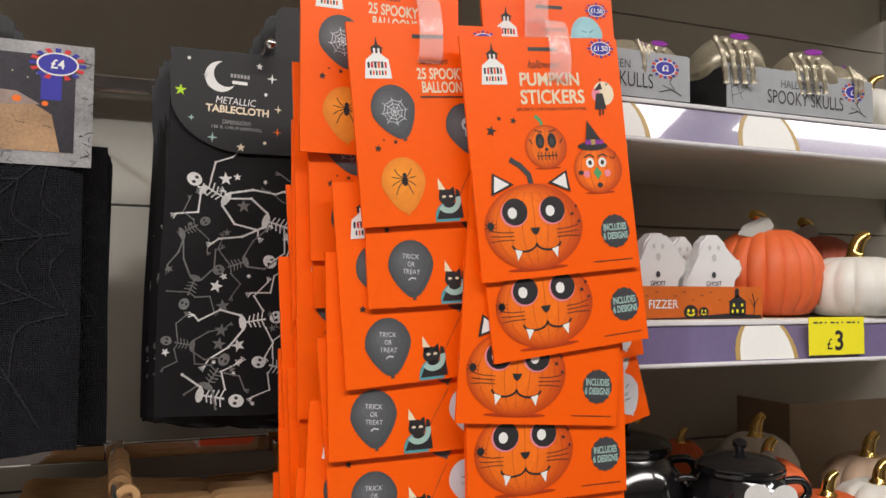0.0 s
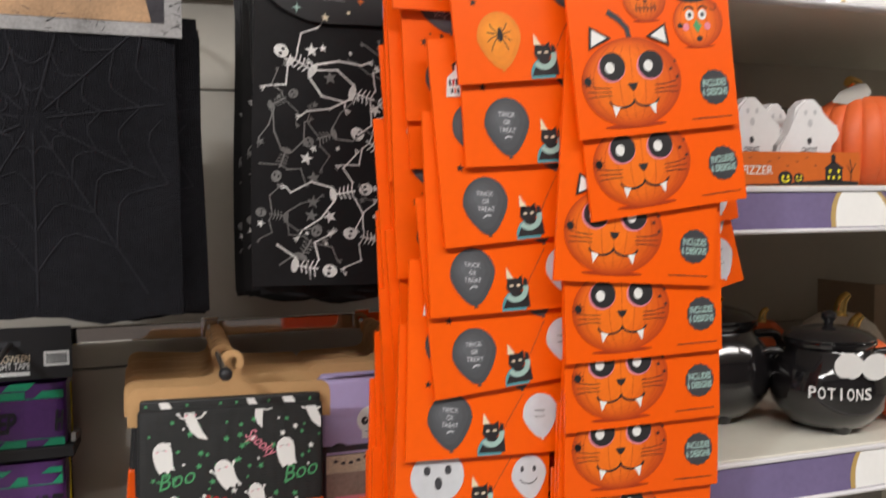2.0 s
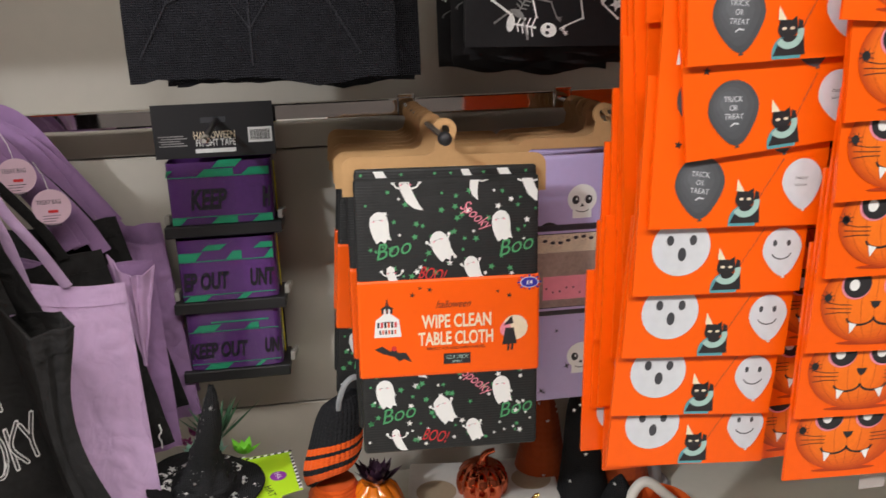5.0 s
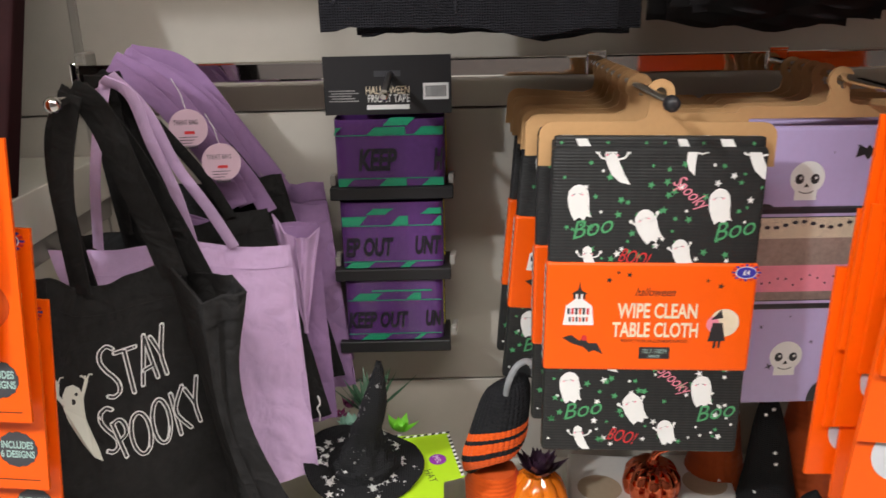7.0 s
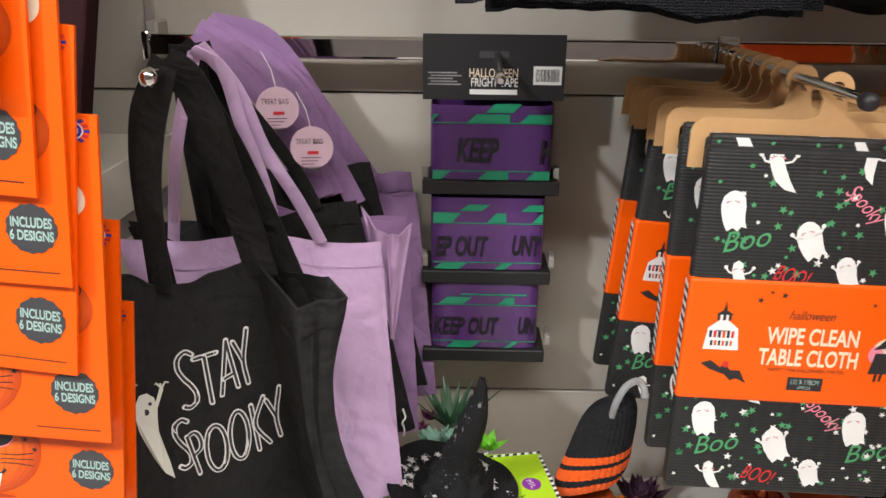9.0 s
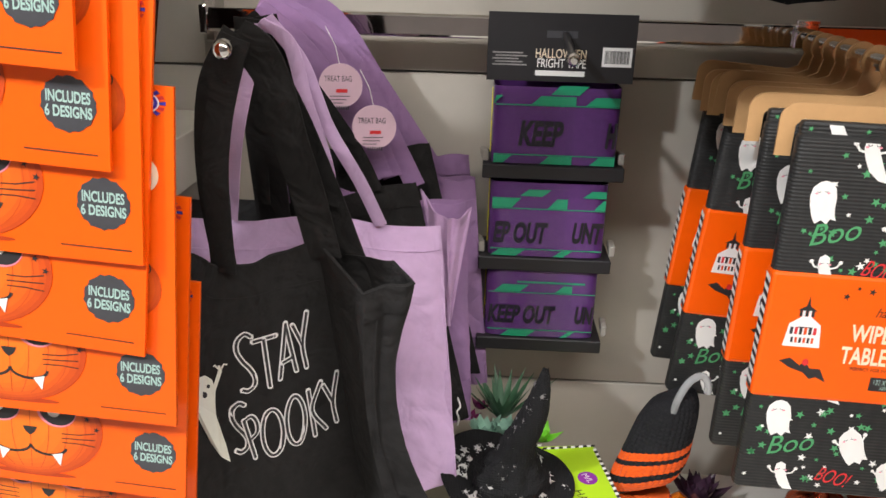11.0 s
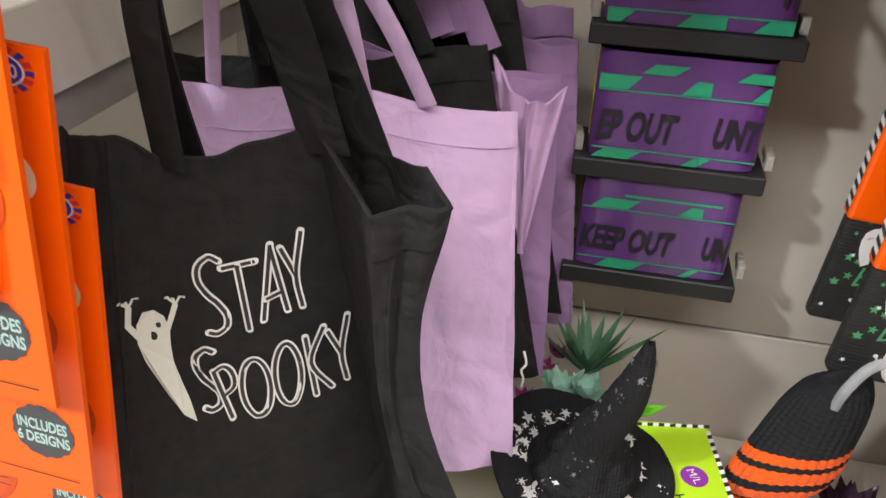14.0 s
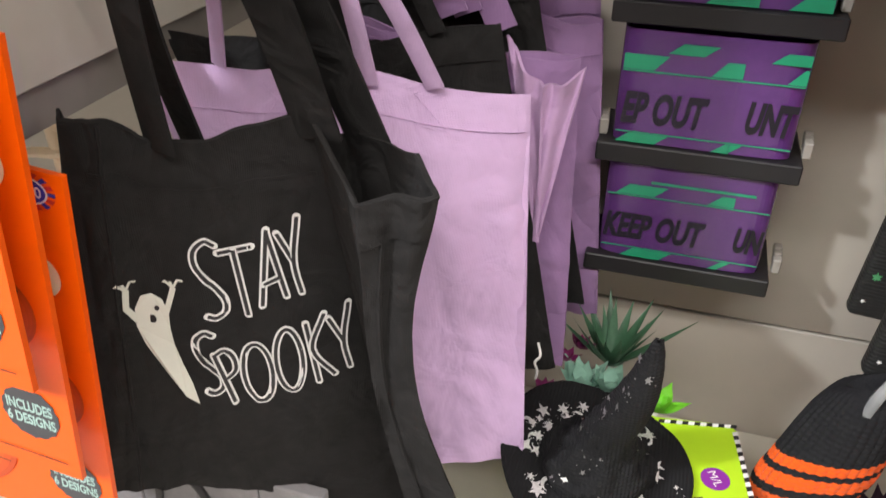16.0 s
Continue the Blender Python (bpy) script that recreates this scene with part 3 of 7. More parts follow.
def sticker_pack():
    t = thing("sticker_pack", "orange card pack of pumpkin stickers hanging on a clip strip", "sticker pack", "pumpkin sticker packs")
    pack_body(t, PW, PH, PT)
    U = lambda u: (u - 0.5) * PW
    V = lambda v: (1 - v) * PH
    f = front(PT)
    p = Print()
    slot(p, PH)
    p.text(INK, "halloween", U(0.5), V(0.115), 0.0075, 0.034, shear=0.4, lift=1)
    p.text(CREAMINK, "PUMPKIN", U(0.53), V(0.178), 0.0125, 0.063, bold=0.025, lift=1)
    p.text(CREAMINK, "STICKERS", U(0.54), V(0.252), 0.0135, 0.068, bold=0.025, lift=1)
    p.text(INK, "DECORATE YOUR PUMPKIN WITHOUT THE MESS", U(0.53), V(0.304), 0.0028, 0.074, lift=1)
    p.add(INK, rect(U(0.70), U(0.96), V(0.962), V(0.9585)), lift=1)
    p.mesh("title", f, t)
    p = Print()
    circus_logo(p, U(0.185), V(0.135), 0.026)
    p.mesh("emblem", f, t)
    p = Print()
    price_badge(p, U(0.885), V(0.045), 0.0098, "£1.50")
    p.mesh("price_badge", f, t)
    p = Print()
    witch_moon(p, U(0.875), V(0.24), 0.0115)
    p.mesh("witch_print", f, t)
    p = Print()
    print_star(p, INK, [(U(0.135), V(0.39), 0.0055), (U(0.19), V(0.34), 0.0027), (U(0.275), V(0.35), 0.0037), (U(0.86), V(0.18), 0.0018), (U(0.9), V(0.2), 0.002)])
    p.mesh("star_print", f, t)
    # a small stitched pumpkin
    p = Print()
    cx, cz, r = U(0.465), V(0.462), 0.0215
    k = pumpkin_face(p, cx, cz, r * 1.02, r * 0.95)
    p.add(GREENINK, stroke([(cx - 0.002, cz + r * 0.85), (cx - 0.004, cz + r * 1.15), (cx - 0.009, cz + r * 1.35)], 0.0034), lift=1)
    for s in (-1, 1):
        p.add(INK, ell(cx + s * 0.0062, cz + 0.0055, 0.0046, 0.007), lift=k + 1)
        p.add(GREYINK, ell(cx + s * 0.0062, cz + 0.0045, 0.0022, 0.0035), lift=k + 2)
        p.add(INK, stroke([(cx + s * 0.003, cz + 0.0135), (cx + s * 0.011, cz + 0.0155)], 0.0009), stroke([(cx + s * 0.0145, cz + 0.003), (cx + s * 0.0175, cz + 0.0075)], 0.0011), lift=k + 1)
    p.add(INK, stroke([(cx - 0.011, cz - 0.0085), (cx + 0.011, cz - 0.0085)], 0.0009), ell(cx, cz - 0.0025, 0.0018, 0.0016), lift=k + 1)
    for i in range(6):
        x = cx - 0.0095 + i * 0.0038
        p.add(INK, rect(x - 0.0004, x + 0.0004, cz - 0.0122, cz - 0.0048), lift=k + 2)
    p.mesh("small_pumpkin_print", f, t)
    # a pumpkin in a witch hat
    p = Print()
    cx, cz, r = U(0.79), V(0.565), 0.0265
    k = pumpkin_face(p, cx, cz, r, r * 0.88)
    p.add(INK, ell(cx - 0.004, cz + r * 0.82, r * 0.62, r * 0.16), [(cx - r * 0.45, cz + r * 0.85), (cx + r * 0.36, cz + r * 0.85), (cx - 0.008, cz + r * 1.75)], lift=k + 1)
    p.add(PURPLEINK, rect(cx - r * 0.44, cx + r * 0.3, cz + r * 0.88, cz + r * 1.04), lift=k + 2)
    p.add(GOLDINK, rect(cx - 0.0055, cx - 0.001, cz + r * 0.87, cz + r * 1.06), lift=k + 3)
    for s in (-1, 1):
        p.add(WHITE, ell(cx + s * 0.0068 - 0.002, cz + 0.006, 0.0045, 0.0047), lift=k + 1)
        p.add(INK, ell(cx + s * 0.0068 - 0.002, cz + 0.006, 0.002, 0.0022), arc(cx + s * 0.0075 - 0.002, cz + 0.006, 0.0065, 0.0075, 40, 140, 0.0014), lift=k + 2)
        p.add(PINKINK, ell(cx + s * 0.0115 - 0.002, cz - 0.0045, 0.0034, 0.0034), lift=k + 1)
    p.add(GREENINK, [(cx - 0.002, cz + 0.002), (cx + 0.003, cz - 0.004), (cx - 0.0015, cz - 0.0105), (cx - 0.006, cz - 0.0035)], lift=k + 2)
    p.add(INK, ell(cx, cz - 0.0155, 0.003, 0.0024), ell(cx - 0.0195, cz - 0.003, 0.003, 0.0022), arc(cx + 0.0165, cz + 0.013, 0.0035, 0.0035, 200, 420, 0.0008), lift=k + 1)
    p.mesh("witch_pumpkin_print", f, t)
    # the large cat pumpkin
    p = Print()
    cx, cz, rx, rz = U(0.345), V(0.79), 0.0505, 0.0395
    k = pumpkin_face(p, cx, cz, rx, rz, 7)
    p.add(GREYINK, stroke([(cx + 0.001, cz + rz * 0.92), (cx - 0.001, cz + rz * 1.2), (cx - 0.009, cz + rz * 1.42), (cx - 0.019, cz + rz * 1.58)], 0.0052), lift=1)
    for s in (-1, 1):
        e = [(cx + s * 0.0385, cz + 0.0505), (cx + s * 0.041, cz + 0.030), (cx + s * 0.0175, cz + 0.0395)]
        p.add(INK, e, lift=k + 1)
        c = (sum(q[0] for q in e) / 3, sum(q[1] for q in e) / 3)
        p.add(WHITE, [(c[0] + (x - c[0]) * 0.68, c[1] + (z - c[1]) * 0.72) for x, z in e], lift=k + 2)
        ex, ez = cx + s * 0.0195 - 0.0005, cz + 0.0145
        p.add(PINKINK, ell(ex, ez - 0.001, 0.0138, 0.0128), lift=k + 1)
        p.add(INK, ell(ex + 0.0008, ez, 0.0128, 0.0123), lift=k + 2)
        p.add(WHITE, ell(ex - 0.002, ez - 0.001, 0.0046, 0.005), lift=k + 3)
        p.add(INK, arc(cx + s * 0.0125, cz - 0.015, 0.0125, 0.007, 180 if s > 0 else 185, 355 if s > 0 else 360, 0.0019), lift=k + 2)
        p.add(WHITE, [(cx + s * 0.015, cz - 0.0215), (cx + s * 0.0225, cz - 0.0195), (cx + s * 0.0205, cz - 0.0298)], lift=k + 3)
        for j in range(3):
            p.add(INK, stroke([(cx + s * 0.022, cz - 0.004 - j * 0.0035), (cx + s * 0.034, cz - 0.0035 - j * 0.0035), (cx + s * 0.0455, cz - 0.001 - j * 0.0052)], 0.0007), lift=k + 1)
    p.add(INK, [(cx - 0.0052, cz - 0.001), (cx + 0.0052, cz - 0.001), (cx + 0.003, cz - 0.0055), (cx, cz - 0.0078), (cx - 0.003, cz - 0.0055)], lift=k + 2)
    print_star(p, INK, [(cx + 0.040, cz + 0.0095, 0.0025), (cx + 0.045, cz + 0.016, 0.0021), (cx + 0.0465, cz + 0.002, 0.0024)], k + 1)
    p.add(INK, ell(cx - 0.0445, cz + 0.003, 0.0034, 0.0036), lift=k + 1)
    for a in range(0, 360, 45):
        p.add(INK, stroke([(cx - 0.0445, cz + 0.003), (cx - 0.0445 + 0.0066 * math.cos(radians(a + 20)), cz + 0.003 + 0.0058 * math.sin(radians(a + 20)))], 0.0006), lift=k + 1)
    p.mesh("cat_pumpkin_print", f, t)
    p = Print()
    cx, cz = U(0.862), V(0.836)
    p.add(GREYINK, [(cx + (0.0158 + 0.0006 * math.sin(i * 2.4)) * math.cos(i * math.pi / 18), cz + (0.0158 + 0.0006 * math.sin(i * 2.4)) * math.sin(i * math.pi / 18)) for i in range(36)], lift=1)
    p.text(MINTINK, "INCLUDES", cx, cz + 0.0041, 0.0068, 0.0255, bold=0.03, lift=2).text(MINTINK, "6 DESIGNS", cx, cz - 0.0042, 0.0068, 0.0272, bold=0.03, lift=2)
    p.mesh("badge", f, t, "dark round badge with mint lettering")
    return t


BW, BH, BT = 0.150, 0.180, 0.0035


def balloon_shape(p, m, cx, cz, r, rot=-20, lift=1, gloss=True):
    pts = []
    for i in range(30):
        a = 2 * math.pi * i / 30
        k = 1.0 + (0.22 * max(0, -math.sin(a)) ** 3)
        pts.append((r * 0.92 * math.cos(a) * (1 - 0.18 * max(0, -math.sin(a))), r * math.sin(a) * k))
    p.add(m, moved(pts, cx, cz, 1, rot), moved([(-r * 0.09, -r * 1.3), (r * 0.09, -r * 1.3), (0, -r * 1.15)], cx, cz, 1, rot), lift=lift)
    for i, (k, w) in enumerate(((1.14, 0.86), (1.30, 0.68), (1.48, 0.48), (1.75, 0.26))):
        if m is not BALLOONWHITE:
            p.add(tone(m, 1 + (k - 1) * (1 if m is BALLOONGREY else 0.22)), moved([(x * w - r * 0.30 * (1 - w), z * w + r * 0.34 * (1 - w)) for x, z in pts], cx, cz, 1, rot), lift=lift + 0.2 * (i + 1))


def cat_print(p, cx, cz, k):
    p.add(INK, moved(ell(0, 0.25, 0.42, 0.36), cx, cz, k), moved([(-0.4, 0.35), (-0.32, 0.78), (-0.05, 0.52)], cx, cz, k), moved([(0.4, 0.35), (0.36, 0.74), (0.08, 0.54)], cx, cz, k), moved([(-0.6, -0.75), (0.75, -0.75), (0.62, 0.55), (0.45, 0.62), (0.4, 0.0), (-0.3, -0.1)], cx, cz, k), lift=2)
    p.add(MINTINK, moved(arc(0.05, 0.12, 0.5, 0.5, 215, 375, 0.26), cx, cz, k), lift=3)
    p.add(CREAMINK, moved([(-0.42, 0.62), (-0.05, 0.6), (-0.4, 1.15)], cx, cz, k), moved(ell(-0.16, 0.28, 0.1, 0.06), cx, cz, k), moved(ell(0.18, 0.28, 0.1, 0.06), cx, cz, k), lift=4)


def balloon_pack(kind):
    names = {"spider": "orange card pack of cobweb and spider balloons on a clip strip", "spooky": "orange card pack of twenty-five spooky balloons on a clip strip", "ghost": "orange card pack of ghost-faced balloons hanging on a clip strip", "slogan": "orange card pack of pale slogan balloons on a clip strip"}
    t = thing("balloon_pack", names[kind], "balloon pack", kind + " balloon packs")
    pack_body(t, BW, BH, BT)
    U = lambda u: (u - 0.5) * BW
    V = lambda v: (1 - v) * BH
    f = front(BT)
    p = Print()
    slot(p, BH)
    p.text(INK, "halloween", U(0.52), V(0.185), 0.006, 0.028, shear=0.4, lift=1)
    p.text(CREAMINK, "SLOGAN" if kind == "slogan" else "25 SPOOKY", U(0.57), V(0.25), 0.0105, 0.034 if kind == "slogan" else 0.048, bold=0.025, lift=1)
    p.text(CREAMINK, "BALLOONS", U(0.58), V(0.318), 0.0105, 0.043, bold=0.025, lift=1)
    p.add(INK, rect(U(0.42), U(0.7), V(0.372), V(0.364)), lift=1)
    p.mesh("title", f, t)
    p = Print()
    circus_logo(p, U(0.17), V(0.2), 0.025)
    p.mesh("emblem", f, t)
    p = Print()
    price_badge(p, U(0.87), V(0.07), 0.009, "£1.50")
    p.mesh("price_badge", f, t)
    p = Print()
    if kind == "slogan":
        for cx, cz, m in ((U(0.78), V(0.22), BALLOONBLUE), (U(0.2), V(0.5), BALLOONAMBER), (U(0.84), V(0.57), BALLOONWHITE), (U(0.3), V(0.78), BALLOONGREY), (U(0.83), V(0.82), BALLOONWHITE)):
            balloon_shape(p, m, cx, cz, 0.0205, 10)
            p.add(INK, stroke([(cx - 0.006, cz + 0.006), (cx - 0.001, cz + 0.004)], 0.0007), stroke([(cx + 0.003, cz + 0.004), (cx + 0.008, cz + 0.007)], 0.0007), lift=2)
            p.text(GREYINK, "happy" if cz < V(0.4) else "spooky", cx, cz - 0.002, 0.0045, 0.013, shear=0.3, lift=2)
            p.text(GREYINK, "halloween", cx, cz - 0.0075, 0.0032, 0.013, lift=2)
            p.mesh("slogan_balloon_print", f, t)
            p = Print()
    else:
        balloon_shape(p, BALLOONGREY, U(0.245), V(0.43), 0.0225, 18)
        cx, cz = U(0.25), V(0.44)
        for k in range(8):
            a = radians(45 * k + 10)
            p.add(BALLOONWHITE, stroke([(cx, cz), (cx + 0.013 * math.cos(a), cz + 0.013 * math.sin(a))], 0.0005), lift=2)
            for rr in (0.004, 0.0075, 0.011):
                b = a + radians(45)
                p.add(BALLOONWHITE, stroke([(cx + rr * math.cos(a), cz + rr * math.sin(a)), (cx + rr * 0.85 * math.cos((a + b) / 2), cz + rr * 0.85 * math.sin((a + b) / 2)), (cx + rr * math.cos(b), cz + rr * math.sin(b))], 0.0005), lift=2)
        p.mesh("web_balloon_print", f, t)
        p = Print()
        balloon_shape(p, BALLOONGREY, U(0.70), V(0.52), 0.0215, 12)
        cx, cz = U(0.72), V(0.52)
        p.add(BALLOONWHITE, ell(cx, cz + 0.002, 0.0075, 0.007), rect(cx - 0.0045, cx + 0.0045, cz - 0.009, cz - 0.003), lift=2)
        p.add(GREYINK, ell(cx - 0.003, cz + 0.001, 0.0021, 0.0023), ell(cx + 0.003, cz + 0.001, 0.0021, 0.0023), ell(cx, cz - 0.0028, 0.001, 0.0015), lift=3)
        p.mesh("skull_balloon_print", f, t)
        p = Print()
        for x, z, r in ((0.13, 0.62, 0.0036), (0.17, 0.58, 0.0014), (0.24, 0.59, 0.0024)):
            p.add(INK, star(U(x), V(z), r, rot=80), lift=1)
        p.mesh("star_print", f, t)
    p = Print()
    if kind != "slogan":
        if kind == "spider":
            cx, cz = U(0.27), V(0.79)
            balloon_shape(p, BALLOONAMBER, cx, cz, 0.0225, 4)
            p.add(INK, ell(cx + 0.001, cz + 0.001, 0.0028, 0.0046, 12), ell(cx + 0.001, cz + 0.0065, 0.002, 0.002, 10), lift=2)
            for s in (-1, 1):
                for j, (dx, dz, ex, ez) in enumerate(((0.005, 0.007, 0.008, 0.012), (0.007, 0.004, 0.011, 0.005), (0.007, 0.0, 0.011, -0.003), (0.005, -0.004, 0.008, -0.011))):
                    p.add(INK, stroke([(cx + 0.001, cz + 0.003), (cx + s * dx, cz + dz), (cx + s * ex, cz + ez)], 0.0008), lift=2)
        elif kind == "spooky":
            cx, cz = U(0.27), V(0.80)
            balloon_shape(p, BALLOONGREY, cx, cz, 0.0232, 4)
            for k, w in enumerate(("TRICK", "OR", "TREAT")):
                p.text(BALLOONWHITE, w, cx, cz + 0.0085 - k * 0.0068, 0.0042, (0.016, 0.0065, 0.016)[k], rot=-6, lift=2)
            p.add(BALLOONWHITE, stroke([(cx - 0.003, cz - 0.0125), (cx, cz - 0.0105), (cx + 0.004, cz - 0.0115)], 0.0013), lift=2)
        else:
            cx, cz = U(0.26), V(0.77)
            p.add(BALLOONWHITE, ell(cx, cz, 0.0255, 0.0245), lift=1)
            for s in (-1, 1):
                p.add(GREYINK, ell(cx + s * 0.010, cz + 0.006, 0.0032, 0.0044), lift=2)
            p.add(GREYINK, ell(cx + 0.001, cz - 0.006, 0.0036, 0.0058), lift=2)
        cx, cz = U(0.885), V(0.795)
        balloon_shape(p, BALLOONWHITE, cx - 0.0035, cz, 0.0192, 8)
        if kind == "ghost":
            for s in (-1, 1):
                p.add(GREYINK, ell(cx - 0.0045 + s * 0.0062, cz + 0.006, 0.0018, 0.0028), lift=2)
            p.add(GREYINK, arc(cx - 0.004, cz - 0.001, 0.009, 0.007, 200, 345, 0.0011), lift=2)
        else:
            p.text(GREYINK, "happy", cx - 0.004, cz + 0.003, 0.0035, 0.011, shear=0.3, lift=2)
            p.text(GREYINK, "halloween", cx - 0.004, cz - 0.0025, 0.0024, 0.011, lift=2)
        p.add(GREYINK, stroke([(U(0.74), V(0.69)), (U(0.64), V(0.83)), (U(0.6), V(0.9))], 0.0004), lift=1)
        p.add(TEALINK, clipped(ell(U(0.53), V(0.975), 0.012, 0.014), U(0), U(1), V(0.995), V(0.9)), lift=1)
        cat_print(p, U(0.535), V(0.900), 0.0195)
        p.mesh("balloon_print", f, t)
    return t


def clip_strip(x, y0, z0, y1, z1, tabs, parent_label="clear plastic clip strip holding card packs"):
    s = thing("clip_strip", parent_label, "clip strip", "clip strips")
    part("strip", sheet(lambda u, v: (x + (u - 0.5) * 0.026, y0 + (y1 - y0) * v, z0 + (z1 - z0) * v), 2, 8, 0.0008), PLASTIC, s)
    for z in tabs[:1]:
        y = y0 + (y1 - y0) * (z - z0) / (z1 - z0)
        part("long_tab", ribbon([(x, y, z + 0.06), (x, y - 0.035, z + 0.05), (x, y - 0.046, z + 0.02), (x, y - 0.046, z - 0.004), (x, y - 0.040, z - 0.010)], 0.022, (1, 0, 0), 0.0014, 6), PLASTIC, s)
    for z in tabs[1:]:
        f = (z - z0) / (z1 - z0)
        y = y0 + (y1 - y0) * f
        part("tab", ribbon([(x, y, z + 0.02), (x, y - 0.012, z + 0.008), (x, y - 0.013, z - 0.008), (x, y - 0.006, z - 0.013)], 0.012, (1, 0, 0), 0.0012, 6), PLASTIC, s)
    return s


def hang(template, used, x_left, y, z, rot, w, yaw=0.0, lean=0.0):
    """Places a pack by its lower left corner."""
    a = radians(rot)
    cx, cz = x_left + w / 2 * math.cos(a), z + w / 2 * math.sin(a)
    m = pose(cx, y, cz, lean, -rot, yaw)
    if template not in used:
        used.append(template)
        template.matrix_basis = m
        return template
    return copy_thing(template, m)


used = []
stickers = sticker_pack()
spider, spooky, ghosts, slogan = balloon_pack("spider"), balloon_pack("spooky"), balloon_pack("ghost"), balloon_pack("slogan")

# balloon column
BAL = [(0.203, 1.594, 5.5, 0), (0.210, 1.524, 3.0, 0), (0.192, 1.454, 4.5, 0), (0.179, 1.393, 1.6, 0), (0.184, 1.319, 5.0, 0), (0.157, 1.265, -2.2, 0), (0.147, 1.207, -2.6, 1), (0.141, 1.150, -4.0, 1), (0.134, 1.094, -5.0, 1), (0.133, 1.041, -4.4, 1)]
for i, (x, z, rot, g) in enumerate(BAL):
    hang(spider if i == 0 else (ghosts if g else spooky), used, x, 0.818 + 0.0048 * i, z, rot, BW, 0, -0.6)
rnd = random.Random(4)
hang(spider, used, 0.152, 0.842, 1.661, 0.5, BW)
for i, (x, z, rot, g) in enumerate(BAL):
    for k in range(2):
        hang(ghosts if g or i > 4 else spooky, used, 0.168 - 0.0036 * i - 0.009 * k + rnd.uniform(-0.006, 0.006), 0.847 + 0.0048 * i + 0.010 * k + 0.0035, z - 0.012 + rnd.uniform(-0.02, 0.02), rot * 0.3 + rnd.uniform(-2, 2) + 1.0, BW)
clip_strip(0.262, 0.838, 1.40, 0.874, 2.11, [1.755])

# sticker column with slogan balloons behind
STK = [(0.308, 1.547, 6.0), (0.322, 1.475, 7.0), (0.286, 1.424, -4.0), (0.300, 1.347, 1.0), (0.301, 1.283, 0.6), (0.302, 1.218, -0.8), (0.294, 1.151, -3.0), (0.292, 1.087, -2.2), (0.289, 1.024, -2.0)]
for i, (x, z, rot) in enumerate(STK):
    hang(stickers, used, x, 0.800 + 0.0042 * i, z, rot, PW, 0, -0.5)
for x, z, rot, y in ((0.344, 1.652, 5, 0.846), (0.370, 1.452, 9, 0.850), (0.385, 1.372, 15, 0.856), (0.352, 1.31, 5, 0.862), (0.352, 1.245, 4, 0.866), (0.350, 1.18, 3, 0.870), (0.347, 1.12, 2, 0.874), (0.34, 1.05, 1, 0.878)):
    hang(slogan, used, x, y + 0.006, z, rot, BW)
for i, (x, z, rot) in enumerate(STK[1:]):
    hang(stickers, used, x - 0.014 + rnd.uniform(-0.006, 0.006), 0.846 + 0.0042 * i, z + rnd.uniform(-0.02, 0.005), rot * 0.4 + 2.5, PW)
clip_strip(0.385, 0.841, 1.0, 0.841, 2.11, [1.745])

# sticker column on the other upright
LEFT = [(-0.519, 1.338, 0.868, -4.0), (-0.511, 1.280, 0.877, -4.5), (-0.500, 1.221, 0.881, -4.0), (-0.507, 1.158, 0.883, -6.5), (-0.493, 1.105, 0.887, -4.0), (-0.498, 1.035, 0.900, -5.0), (-0.502, 0.972, 0.914, -5.0)]
for xr, z, y, rot in LEFT:
    a = radians(rot)
    hang(stickers, used, xr - PW * math.cos(a), y, z - PW * math.sin(a), rot, PW, 0.0, -2.5)
clip_strip(-0.575, 0.928, 0.9, 0.928, 2.11, [1.53, 1.47, 1.41, 1.35, 1.29, 1.23])


def plate(poly, y0, y1, bm=None):
    """A flat shape cut from board: the outline in x and z, from y0 to y1."""
    bm = bm or bmesh.new()
    a, b = [bm.verts.new((x, y0, z)) for x, z in poly], [bm.verts.new((x, y1, z)) for x, z in poly]
    bm.faces.new(a), bm.faces.new(b[::-1])
    for i in range(len(poly)):
        bm.faces.new((a[i - 1], b[i - 1], b[i], a[i]))
    return bm


